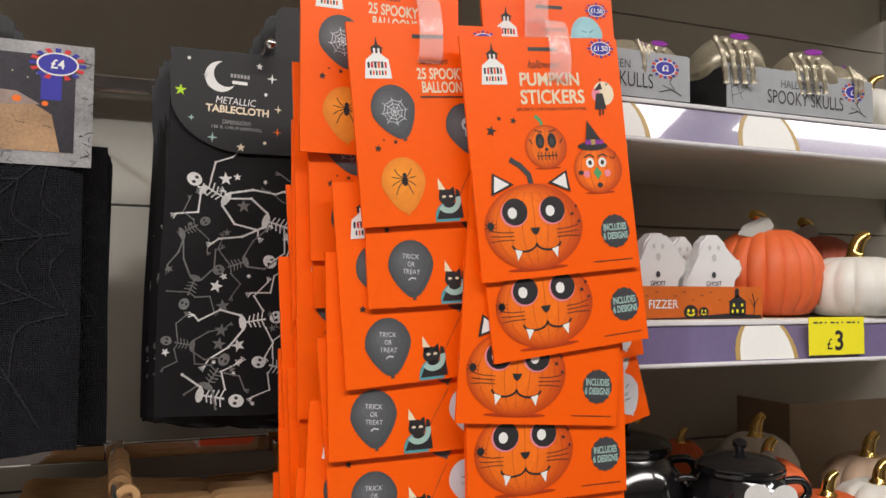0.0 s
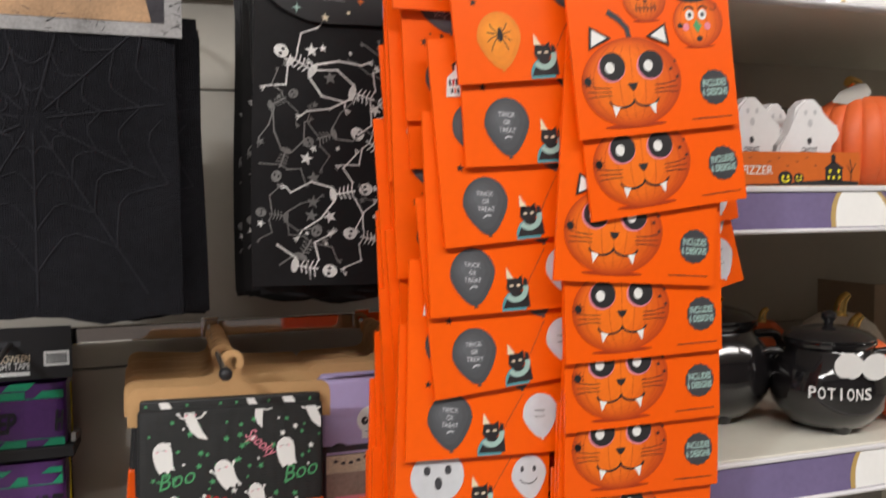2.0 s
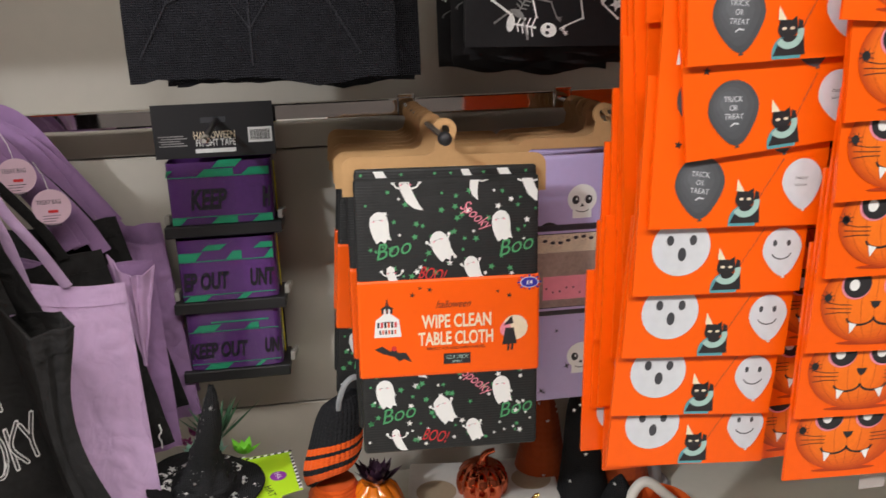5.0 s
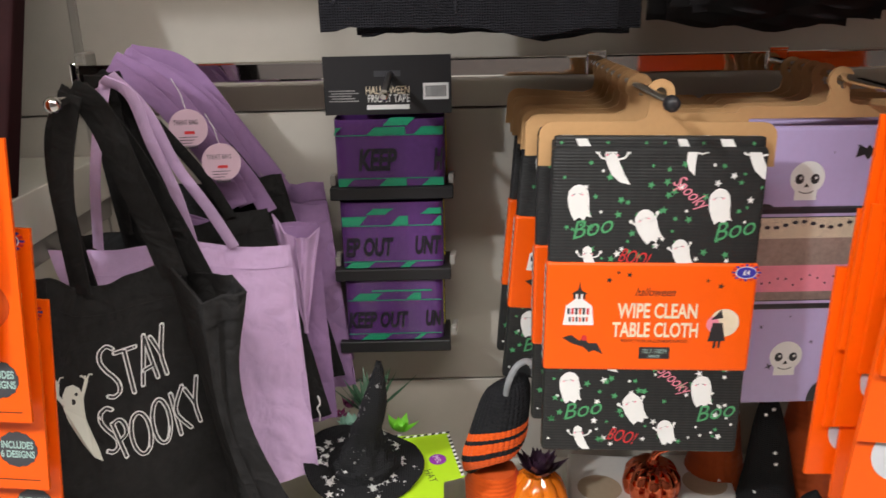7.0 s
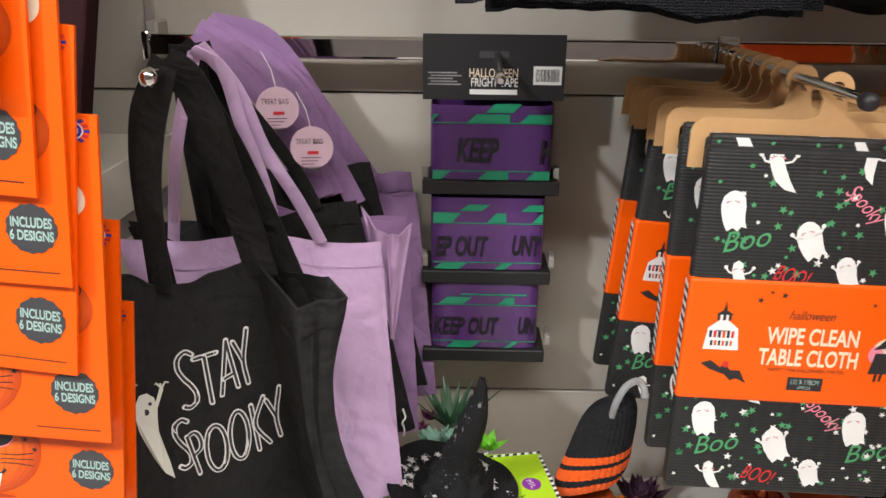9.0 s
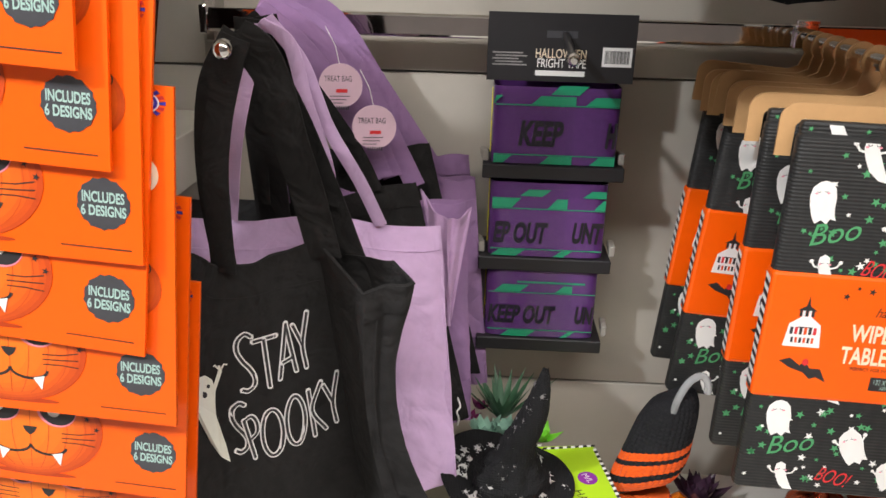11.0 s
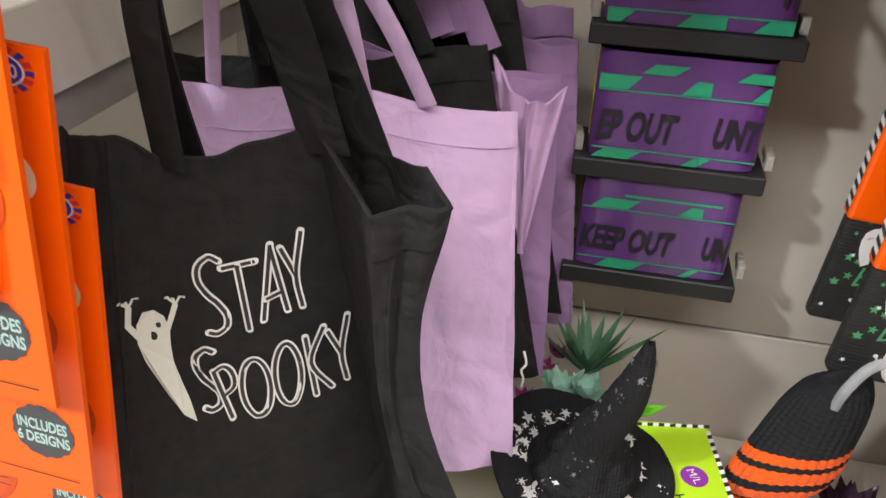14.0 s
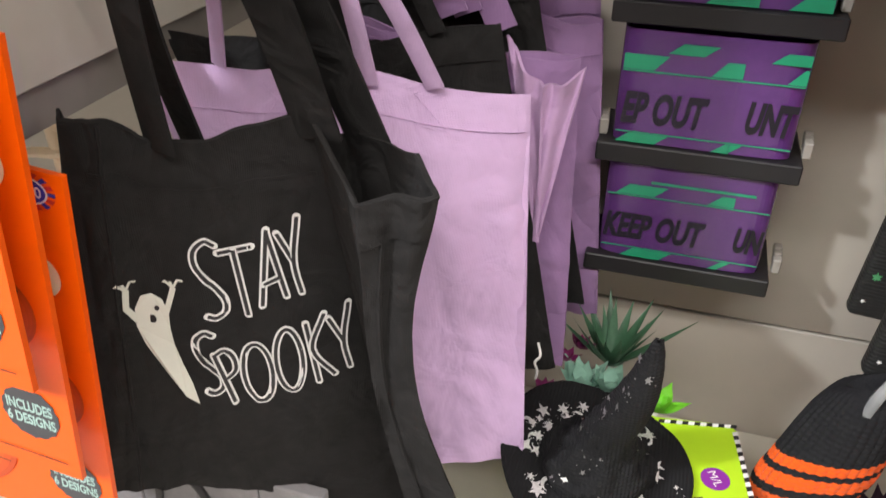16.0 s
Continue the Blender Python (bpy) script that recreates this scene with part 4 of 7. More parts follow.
# ---- wipe-clean table cloths on card hangers ----
def board_hanger(t, w, top, drop=0.039):
    """A kraft board hanger: ring, neck, yoke with two arms. top: the height of the yoke's upper edge; the rod runs at y = 0, x = 0."""
    h = w / 2
    o = [(-h, top - drop), (-h + 0.0115, top - drop), (-h + 0.0115, top - 0.0165), (-h + 0.0165, top - 0.0115)]
    o += [(h - 0.0165, top - 0.0115), (h - 0.0115, top - 0.0165), (h - 0.0115, top - drop), (h, top - drop)]
    o += [(h - 0.012 + 0.012 * math.cos(a), top - 0.012 + 0.012 * math.sin(a)) for a in (0, 0.4, 0.8, 1.2, 1.57)]
    o += [(0.020, top), (0.011, top + 0.004), (0.0085, top + 0.016), (-0.0085, top + 0.016), (-0.011, top + 0.004), (-0.020, top)]
    o += [(-h + 0.012 + 0.012 * math.cos(a), top - 0.012 + 0.012 * math.sin(a)) for a in (1.57, 1.97, 2.37, 2.77, 3.14)]
    part("yoke", plate(o, 0.0065, 0.0087), KRAFT, t, "kraft board yoke")
    rz = top + 0.0245
    ring = [(0.0122 * math.cos(radians(a)), rz + 0.0122 * math.sin(radians(a))) for a in range(-60, 271, 15)] + [(0.0052 * math.cos(radians(a)), rz + 0.0052 * math.sin(radians(a))) for a in range(270, -61, -15)]
    part("ring", plate(ring, 0.0062, 0.0090), KRAFT, t)


def ghost_outline(kind):
    if kind == "tail":
        return [(-0.18, 0.42), (-0.05, 0.5), (0.08, 0.42), (0.1, 0.2), (0.18, 0.0), (0.3, -0.25), (0.46, -0.5), (0.2, -0.44), (-0.02, -0.25), (-0.14, 0.0), (-0.2, 0.2)]
    return [(-0.10, 0.49), (0.03, 0.52), (0.17, 0.47), (0.27, 0.33), (0.30, 0.10), (0.28, -0.12), (0.29, -0.30), (0.33, -0.42), (0.20, -0.38), (0.12, -0.50), (0.0, -0.40), (-0.14, -0.48), (-0.22, -0.30), (-0.28, -0.05), (-0.29, 0.18), (-0.24, 0.37)]


def ghost_print(p, cx, cz, k, kind, rot, clip, lift=1):
    put = lambda q: clipped(moved(q, cx, cz, k, rot), *clip)
    p.add(WHITE, put(ghost_outline("tail" if kind == "tail" else "body")), lift=lift)
    if kind in ("tail", "arms"):
        for s in (-1, 1):
            p.add(WHITE, put(stroke([(s * 0.12, 0.12), (s * 0.28, 0.16), (s * 0.36, 0.28)], 0.05)), put(ell(s * 0.37, 0.30, 0.055, 0.055, 10)), lift=lift)
    for s in (-1, 1):
        p.add(GREYINK, put(arc(s * 0.08 - 0.02, 0.28, 0.035, 0.03, 180, 360, 0.014, 5)), lift=lift + 1)
        p.add(PINKINK, put(ell(s * 0.13 - 0.02, 0.23, 0.035, 0.022, 8)), lift=lift + 1)


def cloth_pattern(p, x0, x1, z0, z1, top, w):
    clip = (x0, x1, z0, z1)
    X = lambda x: x0 + x * w
    rr = random.Random(8)
    for rep in range(3):
        oz = top - rep * 0.955 * w + (0.955 * w)
        Z = lambda y: oz - y * w
        for x, y, k, kind, rot in ((0.27, 0.07, 0.30, "tail", 0), (0.12, 0.255, 0.27, "body", 5), (0.45, 0.37, 0.27, "arms", 20), (0.78, 0.27, 0.27, "body", 5), (0.62, 0.50, 0.22, "arms", 15), (0.93, 0.05, 0.3, "tail", 0), (0.18, 0.54, 0.24, "tail", 0), (0.63, 0.02, 0.24, "tail", -30)):
            ghost_print(p, X(x), Z(y), k * w * 0.64, kind, rot, clip)
        for text, m, x, y, h, wd, rot in (("BOO!", REDINK, 0.46, 0.045, 0.075, 0.17, -12), ("Spooky", PINKINK, 0.64, 0.21, 0.085, 0.2, -42), ("Boo", GREENINK, 0.19, 0.37, 0.085, 0.2, 12), ("Boo", GREENINK, 0.86, 0.375, 0.085, 0.2, 12), ("Spooky", PINKINK, 0.0, 0.23, 0.085, 0.2, -42), ("BOO!", REDINK, 0.40, 0.52, 0.07, 0.15, -12)):
            zz, xx = Z(y), X(x)
            if z0 + 0.05 * w < zz < z1 - 0.05 * w and x0 + 0.08 * w < xx < x1 - 0.08 * w:
                p.text(m, text, xx, zz, h * w, wd * w, rot=rot, shear=0.4, bold=0.0, lift=2)
        for _ in range(150):
            x, y, r = rr.random(), rr.random() * 0.955, rr.choice((0.011, 0.015, 0.020, 0.020))
            q = star(X(x), Z(y), r * w, rot=rr.uniform(0, 70))
            if all(x0 < a < x1 and z0 < b < z1 for a, b in q):
                p.add(rr.choice((GREENINK, GREENINK, WHITE)), q, lift=0)


def wipe_cloth():
    t = thing("table_cloth", "folded black wipe-clean table cloth with ghosts on a kraft board hanger", "table cloth", "wipe clean table cloths")
    w, top, bot, d = 0.186, -0.030, -0.324, 0.010
    board_hanger(t, 0.207, -0.0105)
    cl = part("cloth", box(-w / 2, w / 2, -d, d * 0.4, bot, top, 0.0045, 3), PVC, t, "black ribbed cloth printed with ghosts", smooth=True)
    part("inner_fold", box(-w / 2 + 0.002, w / 2 - 0.002, -0.005, 0.0040, top - 0.02, top + 0.0085, 0.0022, 2), PVC, t, smooth=True)
    f = lambda x, z, l: (x, -d - l, z)
    p = Print()
    cloth_pattern(p, -w / 2 + 0.002, w / 2 - 0.002, bot + 0.003, top - 0.004, top - 0.002, w)
    p.mesh("ghost_pattern", f, t)
    p = Print()
    for x, k in ((-0.066, 0.022), (0.02, 0.018), (0.058, 0.024)):
        p.add(WHITE, clipped(moved(ghost_outline("tail"), x, -0.029, k * 1.4, 8), -w / 2 + 0.004, w / 2 - 0.004, top - 0.002, top + 0.0065), lift=1)
    for x in (-0.085, -0.045, -0.012, 0.004, 0.037, 0.080):
        p.add(GREENINK, star(x, top + 0.003, 0.0022, rot=x * 900), lift=1)
    p.mesh("ghost_pattern", lambda x, z, l: (x, -0.005 - l, z), t)
    z0, z1 = -0.238, -0.133
    part("band", box(-w / 2 - 0.0012, w / 2 + 0.0012, -d - 0.0018, d * 0.4 + 0.0012, z0, z1, 0.003, 2), ORANGE, t, "orange card wrap band")
    g = lambda x, z, l: (x, -d - 0.0018 - l, z)
    p = Print()
    for k in range(22):
        za = z0 + 0.004 + k * (z1 - z0 - 0.011) / 22
        p.add(WHITE if k % 2 else INK, [(-d + 0.0015, za), (d * 0.4 - 0.002, za + 0.0025), (d * 0.4 - 0.002, za + 0.0068), (-d + 0.0015, za + 0.0043)])
    p.mesh("striped_border", lambda y, z, l: (-w / 2 - 0.0012 - l, y, z), t, "black and white striped edge of the band")
    p = Print()
    cx, cz = 0.0, (z0 + z1) / 2
    p.text(CREAMINK, "WIPE CLEAN", 0.007, cz + 0.007, 0.0148, 0.072, bold=0.025, lift=1).text(CREAMINK, "TABLE CLOTH", 0.006, cz - 0.0115, 0.0148, 0.078, bold=0.025, lift=1)
    p.text(INK, "halloween", 0.004, cz + 0.025, 0.0075, 0.036, shear=0.4, lift=1)
    p.text(INK, "PERFECT FOR HALLOWEEN PARTIES", 0.006, cz - 0.0225, 0.0028, 0.06, lift=1)
    p.mesh("title", g, t)
    p = Print()
    p.add(INK, rect(-0.007, 0.021, cz - 0.040, cz - 0.0285), lift=1)
    p.text(MINTINK, "132 X 178CM", 0.007, cz - 0.0325, 0.0042, 0.022, lift=2).text(MINTINK, "APPROX", 0.007, cz - 0.0375, 0.0028, 0.011, lift=2)
    p.mesh("size_box", g, t)
    p = Print()
    circus_logo(p, -0.064, cz + 0.008, 0.028)
    p.mesh("emblem", g, t)
    p = Print()
    bx, bz = -0.058, cz - 0.024
    p.add(INK, [(bx - 0.020, bz + 0.004), (bx - 0.012, bz + 0.007), (bx - 0.004, bz + 0.001), (bx, bz + 0.005), (bx + 0.004, bz - 0.001), (bx + 0.012, bz - 0.001), (bx + 0.018, bz - 0.012), (bx + 0.010, bz - 0.008), (bx + 0.005, bz - 0.010), (bx, bz - 0.005), (bx - 0.006, bz - 0.003), (bx - 0.012, bz - 0.001)], lift=1)
    p.add(REDINK, ell(bx, bz + 0.004, 0.0025, 0.003, 8), lift=2)
    print_star(p, INK, [(-0.038, cz + 0.036, 0.003), (-0.030, cz + 0.043, 0.002), (-0.020, cz + 0.041, 0.003), (0.050, cz + 0.036, 0.002), (0.062, cz + 0.031, 0.003)])
    p.mesh("bat_print", g, t)
    p = Print()
    witch_moon(p, 0.068, cz - 0.004, 0.0135)
    p.mesh("witch_print", g, t)
    p = Print()
    price_badge(p, 0.083, z1 - 0.0085, 0.0085, "£4")
    p.mesh("price_badge", g, t)
    return t


RODX = lambda y: 0.0105 - (y - 0.968) * 0.0237
wc = wipe_cloth()
HY = [1.0235, 1.072, 1.103, 1.130, 1.156, 1.180, 1.203, 1.225]
for i, y in enumerate(HY):
    rot = (1.2, 0.5, 5.0, 5.5, 4.5, 5.0, 4.0, 4.5)[i]
    if i in (2, 3, 5, 6):
        spare = thing("board_hanger", "empty-looking kraft board hanger on the chrome hook", "hanger", "board hangers", m=pose(RODX(y) + 0.0045, y, 1.3165, 0, rot * 0.2, 0))
        board_hanger(spare, 0.207, -0.0105)
        continue
    m = pose(RODX(y) + (0.0105 if i == 0 else 0.0045), y, 1.3165, (-2.0, 0, 0, 0, 0, 0, 0, 0)[i], rot, (-1.5, -2, 2, -3, 0, 2, -1, 0)[i])
    if i == 0:
        wc.matrix_basis = m
    else:
        copy_thing(wc, m)


def lilac_cloth():
    t = thing("table_cloth", "folded lilac wipe-clean table cloth with skulls on a board hanger", "table cloth", "lilac table cloths")
    w, top, bot, d = 0.17, -0.028, -0.32, 0.009
    board_hanger(t, 0.2, -0.0105)
    part("cloth", box(-w / 2, w / 2, -d, d * 0.4, bot, top, 0.004, 3), LILACPVC, t, smooth=True)
    f = lambda x, z, l: (x, -d - l, z)
    p = Print()
    for cx, cz in ((-0.028, top - 0.052), (0.055, top - 0.05), (-0.025, bot + 0.052), (0.058, bot + 0.05)):
        p.add(WHITE, ell(cx, cz + 0.003, 0.017, 0.0165), rect(cx - 0.011, cx + 0.011, cz - 0.019, cz - 0.005), lift=1)
        for s in (-1, 1):
            p.add(INK, ell(cx + s * 0.0075, cz + 0.002, 0.0042, 0.005), lift=2)
            p.add(WHITE, ell(cx + s * 0.0075 + 0.001, cz + 0.003, 0.0012, 0.0015), lift=3)
        p.add(INK, [(cx - 0.0025, cz - 0.006), (cx + 0.0025, cz - 0.006), (cx, cz - 0.002)], arc(cx, cz - 0.009, 0.007, 0.003, 190, 350, 0.0009), lift=2)
    rr = random.Random(3)
    for _ in range(26):
        x, z = rr.uniform(-0.08, 0.08), rr.choice((rr.uniform(top - 0.1, top - 0.01), rr.uniform(bot + 0.01, bot + 0.1)))
        p.add(INK, star(x, z, rr.choice((0.0016, 0.003, 0.005)), 4, 0.25, rr.uniform(0, 40)), lift=0)
    for cx, cz in ((0.02, bot + 0.006), (0.02, top - 0.099), (-0.066, top - 0.095)):
        p.add(INK, clipped(ell(cx, cz - 0.003, 0.0175, 0.024), -1, 1, max(bot + 0.002, cz - 0.004), 1), lift=1)
        p.add(WHITE, star(cx - 0.006, cz + 0.008, 0.0022, rot=60), lift=2)
    bx, bz = 0.028, top - 0.022
    p.add(INK, [(bx - 0.012, bz - 0.008), (bx - 0.010, bz + 0.005), (bx - 0.003, bz + 0.001), (bx, bz + 0.005), (bx + 0.003, bz + 0.001), (bx + 0.010, bz + 0.005), (bx + 0.012, bz - 0.008), (bx + 0.004, bz - 0.005), (bx, bz - 0.010), (bx - 0.004, bz - 0.005)], lift=1)
    p.mesh("skull_pattern", f, t)
    z0, z1 = -0.213, -0.105
    part("sleeve", box(-w / 2 - 0.001, w / 2 + 0.001, -d - 0.0015, d * 0.4 + 0.001, z0, z1, 0.0025, 2), PHOTODARK, t, "photo-printed card sleeve")
    g = lambda x, z, l: (x, -d - 0.0015 - l, z)
    p = Print()
    p.add(LILACPVC, rect(-w / 2 + 0.003, w / 2 - 0.003, z1 - 0.010, z1 - 0.007), rect(-w / 2 + 0.003, w / 2 - 0.003, z0 + 0.007, z0 + 0.010), lift=1)
    p.add(PHOTO, rect(-w / 2 + 0.003, w / 2 - 0.012, z0 + 0.011, z1 - 0.011), lift=2)
    p.add(CREAMINK, rect(-w / 2 + 0.003, w / 2 - 0.012, z1 - 0.032, z1 - 0.011), lift=2)
    p.add(PINKINK, rect(-w / 2 + 0.012, w / 2 - 0.03, z0 + 0.02, z0 + 0.048), lift=3)
    for k in range(14):
        p.add(PHOTODARK, ell(-w / 2 + 0.014 + k * 0.009, z1 - 0.018 - 0.003 * math.sin(k), 0.003, 0.002, 8), ell(-w / 2 + 0.016 + k * 0.008, z0 + 0.026 + 0.012 * rr.random(), 0.0012, 0.0012, 6), lift=4)
    p.mesh("photo", g, t)
    return t


lc = lilac_cloth()
for i, y in enumerate((1.094, 1.13, 1.155, 1.18, 1.205)):
    m = pose(0.2075 + 0.0015, y, 1.3165, 0, (0.8, -1, 0.5, 0, -0.5)[i], (2, -2, 1, 0, 2)[i])
    if i == 0:
        lc.matrix_basis = m
    else:
        copy_thing(lc, m)


# ---- fright tape on its header card ----
TAPE_BANDS = (
    ((295, 330, ((255, 385),)), (336, 368, ((57, 90), (190, 343), (378, 503))), (369, 373, ((57, 503),)), (562, 566, ((57, 503),)), (567, 599, ((57, 130), (230, 343), (405, 496)))),
    ((640, 668, ((165, 280), (395, 490))), (676, 716, ((55, 170), (270, 341), (440, 490))), (718, 722, ((55, 490),)), (889, 893, ((55, 490),)), (894, 921, ((65, 195), (300, 341), (343, 372)))),
    ((970, 978, ((165, 420),)), (986, 1017, ((80, 210), (310, 374))), (1019, 1023, ((50, 470),)), (1188, 1192, ((50, 470),)), (1193, 1221, ((110, 245), (340, 395)))),
)
TAPE_WORDS = (
    (("KEEP", 150, 308, 430, 530), ("H", 455, 498, 430, 530)),
    (("EP OUT", 72, 278, 775, 867), ("UNT", 368, 484, 770, 860)),
    (("KEEP OUT", 54, 318, 1077, 1162), ("UN", 392, 462, 1075, 1155)),
)


def tape_set():
    t = thing("fright_tape_pack", "three purple and green warning tapes in a black card holder", "party tape")
    x0, x1 = -0.2985, -0.1585
    mid = (x0 + x1) / 2
    part("header", box(x0, x1, 1.2225, 1.2240, 1.289, 1.3525), BLACKCARD, t, "black header card")
    f = lambda x, z, l: (x, 1.2225 - l, z)
    p = Print()
    p.text(CREAMINK, "HALLOWEEN", mid + 0.0, 1.3155, 0.0088, 0.048, bold=0.01, lift=1).text(WHITE, "FRIGHT TAPE", mid + 0.001, 1.3065, 0.0085, 0.046, bold=0.01, lift=1)
    p.add(WHITE, rect(mid - 0.0235, mid + 0.0235, 1.2945, 1.2995), lift=1)
    p.add(GREYINK, rect(mid - 0.0145, mid + 0.0145, 1.330, 1.3365), lift=1)
    for k in range(5):
        p.add(STONEINK, rect(x0 + 0.005 + 0.003 * (k % 2), x0 + 0.038 - 0.004 * (k % 3), 1.3035 + k * 0.0028, 1.3048 + k * 0.0028), lift=1)
    p.mesh("header_print", f, t)
    p = Print()
    p.add(WHITE, rect(x1 - 0.031, x1 - 0.003, 1.3045, 1.3225), lift=1)
    rr = random.Random(1)
    x = x1 - 0.0285
    while x < x1 - 0.006:
        wdt = rr.choice((0.0004, 0.0006, 0.0010))
        p.add(INK, rect(x, x + wdt, 1.3075, 1.3195), lift=2)
        x += wdt + rr.choice((0.0004, 0.0007))
    p.mesh("barcode", f, t)
    part("spine", box(x0 + 0.012, x1 - 0.012, 1.2788, 1.2808, 1.004, 1.289), BLACKCARD, t, "black card back")
    for i, (za, zb) in enumerate(((1.2085, 1.284), (1.1105, 1.189), (1.0185, 1.0945))):
        xa, xb = x0 + (0.008, 0.009, 0.0095)[i], x1 - (0.008, 0.012, 0.014)[i]
        c, h = (xa + xb) / 2, (xb - xa) / 2

        def surf(u, v, c=c, h=h, za=za, zb=zb):
            a = 2 * math.pi * u
            e = 0.28
            return (c + h * math.copysign(abs(math.cos(a)) ** e, math.cos(a)), 1.2475 + 0.029 * math.copysign(abs(math.sin(a)) ** e, -math.sin(a)), za + (zb - za) * v)

        roll = part("tape_roll", sheet(surf, 48, 2, 0.001), TAPEPURPLE, t, "purple warning tape", smooth=False)
        # green chevrons, thin lines and words printed along the tape; the outer turn ends at the join
        left, right, foot, join_at = ((57, 503, 600, 343), (55, 490, 922, 341), (50, 470, 1222, 374))[i]
        X = lambda q, left=left, right=right, xa=xa, xb=xb: min(max(xa + (q - left) / (right - left) * (xb - xa), xa + 0.0025), xb - 0.0025)
        Zt = lambda q, za=za, foot=foot: za + (foot - q) / 3930
        p = Print()
        for y0, y1, spans in TAPE_BANDS[i]:
            for q0, q1 in spans:
                lean = 0.009 if y1 - y0 > 20 else 0.0
                a, b = X(q0), X(q1)
                ca, cb = (lean if q0 > left + 8 and abs(q0 - join_at) > 8 else 0), (lean if q1 < right - 12 and abs(q1 - join_at) > 8 else 0)
                p.add(TAPEGREEN, [(a, Zt(y1)), (b - cb, Zt(y1)), (b, Zt(y0)), (min(a + ca, b), Zt(y0))], lift=1)
        for wd, q0, q1, y0, y1 in TAPE_WORDS[i]:
            p.text(TAPEINK, wd, (X(q0) + X(q1)) / 2, Zt((y0 + y1) / 2), (y1 - y0) / 3930, X(q1) - X(q0), shear=0.2, bold=0.045, lift=2)
        p.mesh("tape_print", lambda x, z, l: (x, 1.2176 - l, z), roll)
        part("loose_end", sheet(lambda u, v, xa=xa, sx=X(join_at), za=za, zb=zb: (xa + 0.003 + (sx - xa - 0.003) * u, 1.2166 - 0.0022 * max(0, u - 0.8) / 0.2 * (0.4 + 0.6 * noise.noise((v * 4, i, 2.0))), za + 0.002 + (zb - za - 0.004) * v), 20, 10, 0.0003), mat("clear_tape_gloss", (0.12, 0.08, 0.2), 0.1, alpha=0.03), roll, "clear lifted end of the tape", smooth=True)
        part("ledge", box(x0 + (0.0, 0.0, 0.001)[i], x1 - (0.0, 0.004, 0.006)[i], 1.2135, 1.2785, za - 0.0150, za - 0.001, 0.001, 1), BLACKCARD, t, "black card ledge")
        for s, xs in ((-1, x0 + 0.0005), (1, x1 - 0.006)):
            for k in range(3):
                part("clip", box(xs + s * (0.001 + 0.0012 * k), xs + 0.006 + s * (0.001 + 0.0012 * k), 1.226 + 0.013 * k, 1.234 + 0.013 * k, za - 0.0005, za + 0.011 - 0.002 * k, 0.0008, 1), STEEL, t)
        for xs in (xa - 0.0012, xb + 0.0002):
            part("yellow_core_edge", box(xs, xs + 0.001, 1.256, 1.262, za + 0.002, zb - 0.008), YELLOW, t)
    return t


tape_set()


# ---- tablecloths on the upper rail ----
def bone(p, a, b, w, lift, m=None):
    p.add(m or SILVER, stroke([a, b], w), ell(a[0], a[1], w * 0.75, w * 0.75, 8), ell(b[0], b[1], w * 0.75, w * 0.75, 8), lift=lift)


def skeleton_print(p, cx, cz, k, rot, clip, m=None):
    m = m or SILVER
    P = lambda x, z: moved([(x, z)], cx, cz, k, rot)[0]
    inside = lambda q: clip[0] < q[0] < clip[1] and clip[2] < q[1] < clip[3]
    for a, b, w in (((0, 0.15), (0, -0.12), 0.03), ((-0.1, -0.16), (-0.22, -0.42), 0.035), ((-0.22, -0.42), (-0.12, -0.72), 0.03), ((0.1, -0.16), (0.3, -0.38), 0.035), ((0.3, -0.38), (0.42, -0.66), 0.03), ((-0.12, 0.15), (-0.34, 0.05), 0.028), ((-0.34, 0.05), (-0.5, 0.26), 0.025), ((0.12, 0.15), (0.34, 0.22), 0.028), ((0.34, 0.22), (0.52, 0.08), 0.025), ((-0.12, -0.72), (-0.2, -0.77), 0.03), ((0.42, -0.66), (0.5, -0.72), 0.03)):
        A, B = P(*a), P(*b)
        if inside(A) and inside(B):
            bone(p, A, B, w * k * 0.78, 1, m)
    for j in range(4):
        q = [P(-0.11 + 0.01 * j, 0.14 - j * 0.06), P(0, 0.11 - j * 0.06), P(0.11 - 0.01 * j, 0.14 - j * 0.06)]
        if all(map(inside, q)):
            p.add(m, stroke(q, 0.018 * k), lift=1)
    q = P(0, 0.30)
    if inside(P(-0.1, 0.3)) and inside(P(0.1, 0.4)) and inside(P(0.1, 0.25)):
        p.add(m, moved(ell(0, 0.32, 0.085, 0.1, 16), cx, cz, k, rot), lift=1)
        for s in (-1, 1):
            p.add(INK, moved(ell(s * 0.035, 0.31, 0.022, 0.026, 8), cx, cz, k, rot), lift=2)
    q = P(0, -0.15)
    if inside(P(0.1, -0.15)) and inside(P(-0.1, -0.15)):
        p.add(m, moved(ell(0, -0.15, 0.1, 0.05, 12), cx, cz, k, rot), lift=1)
    for hx, hz in ((-0.5, 0.26), (0.52, 0.08), (-0.2, -0.77), (0.5, -0.72)):
        for d in (-25, 0, 25):
            a = math.atan2(hz - 0.0, hx) + radians(d)
            q = [P(hx, hz), P(hx + 0.08 * math.cos(a), hz + 0.08 * math.sin(a))]
            if all(map(inside, q)):
                p.add(m, stroke(q, 0.014 * k), lift=1)


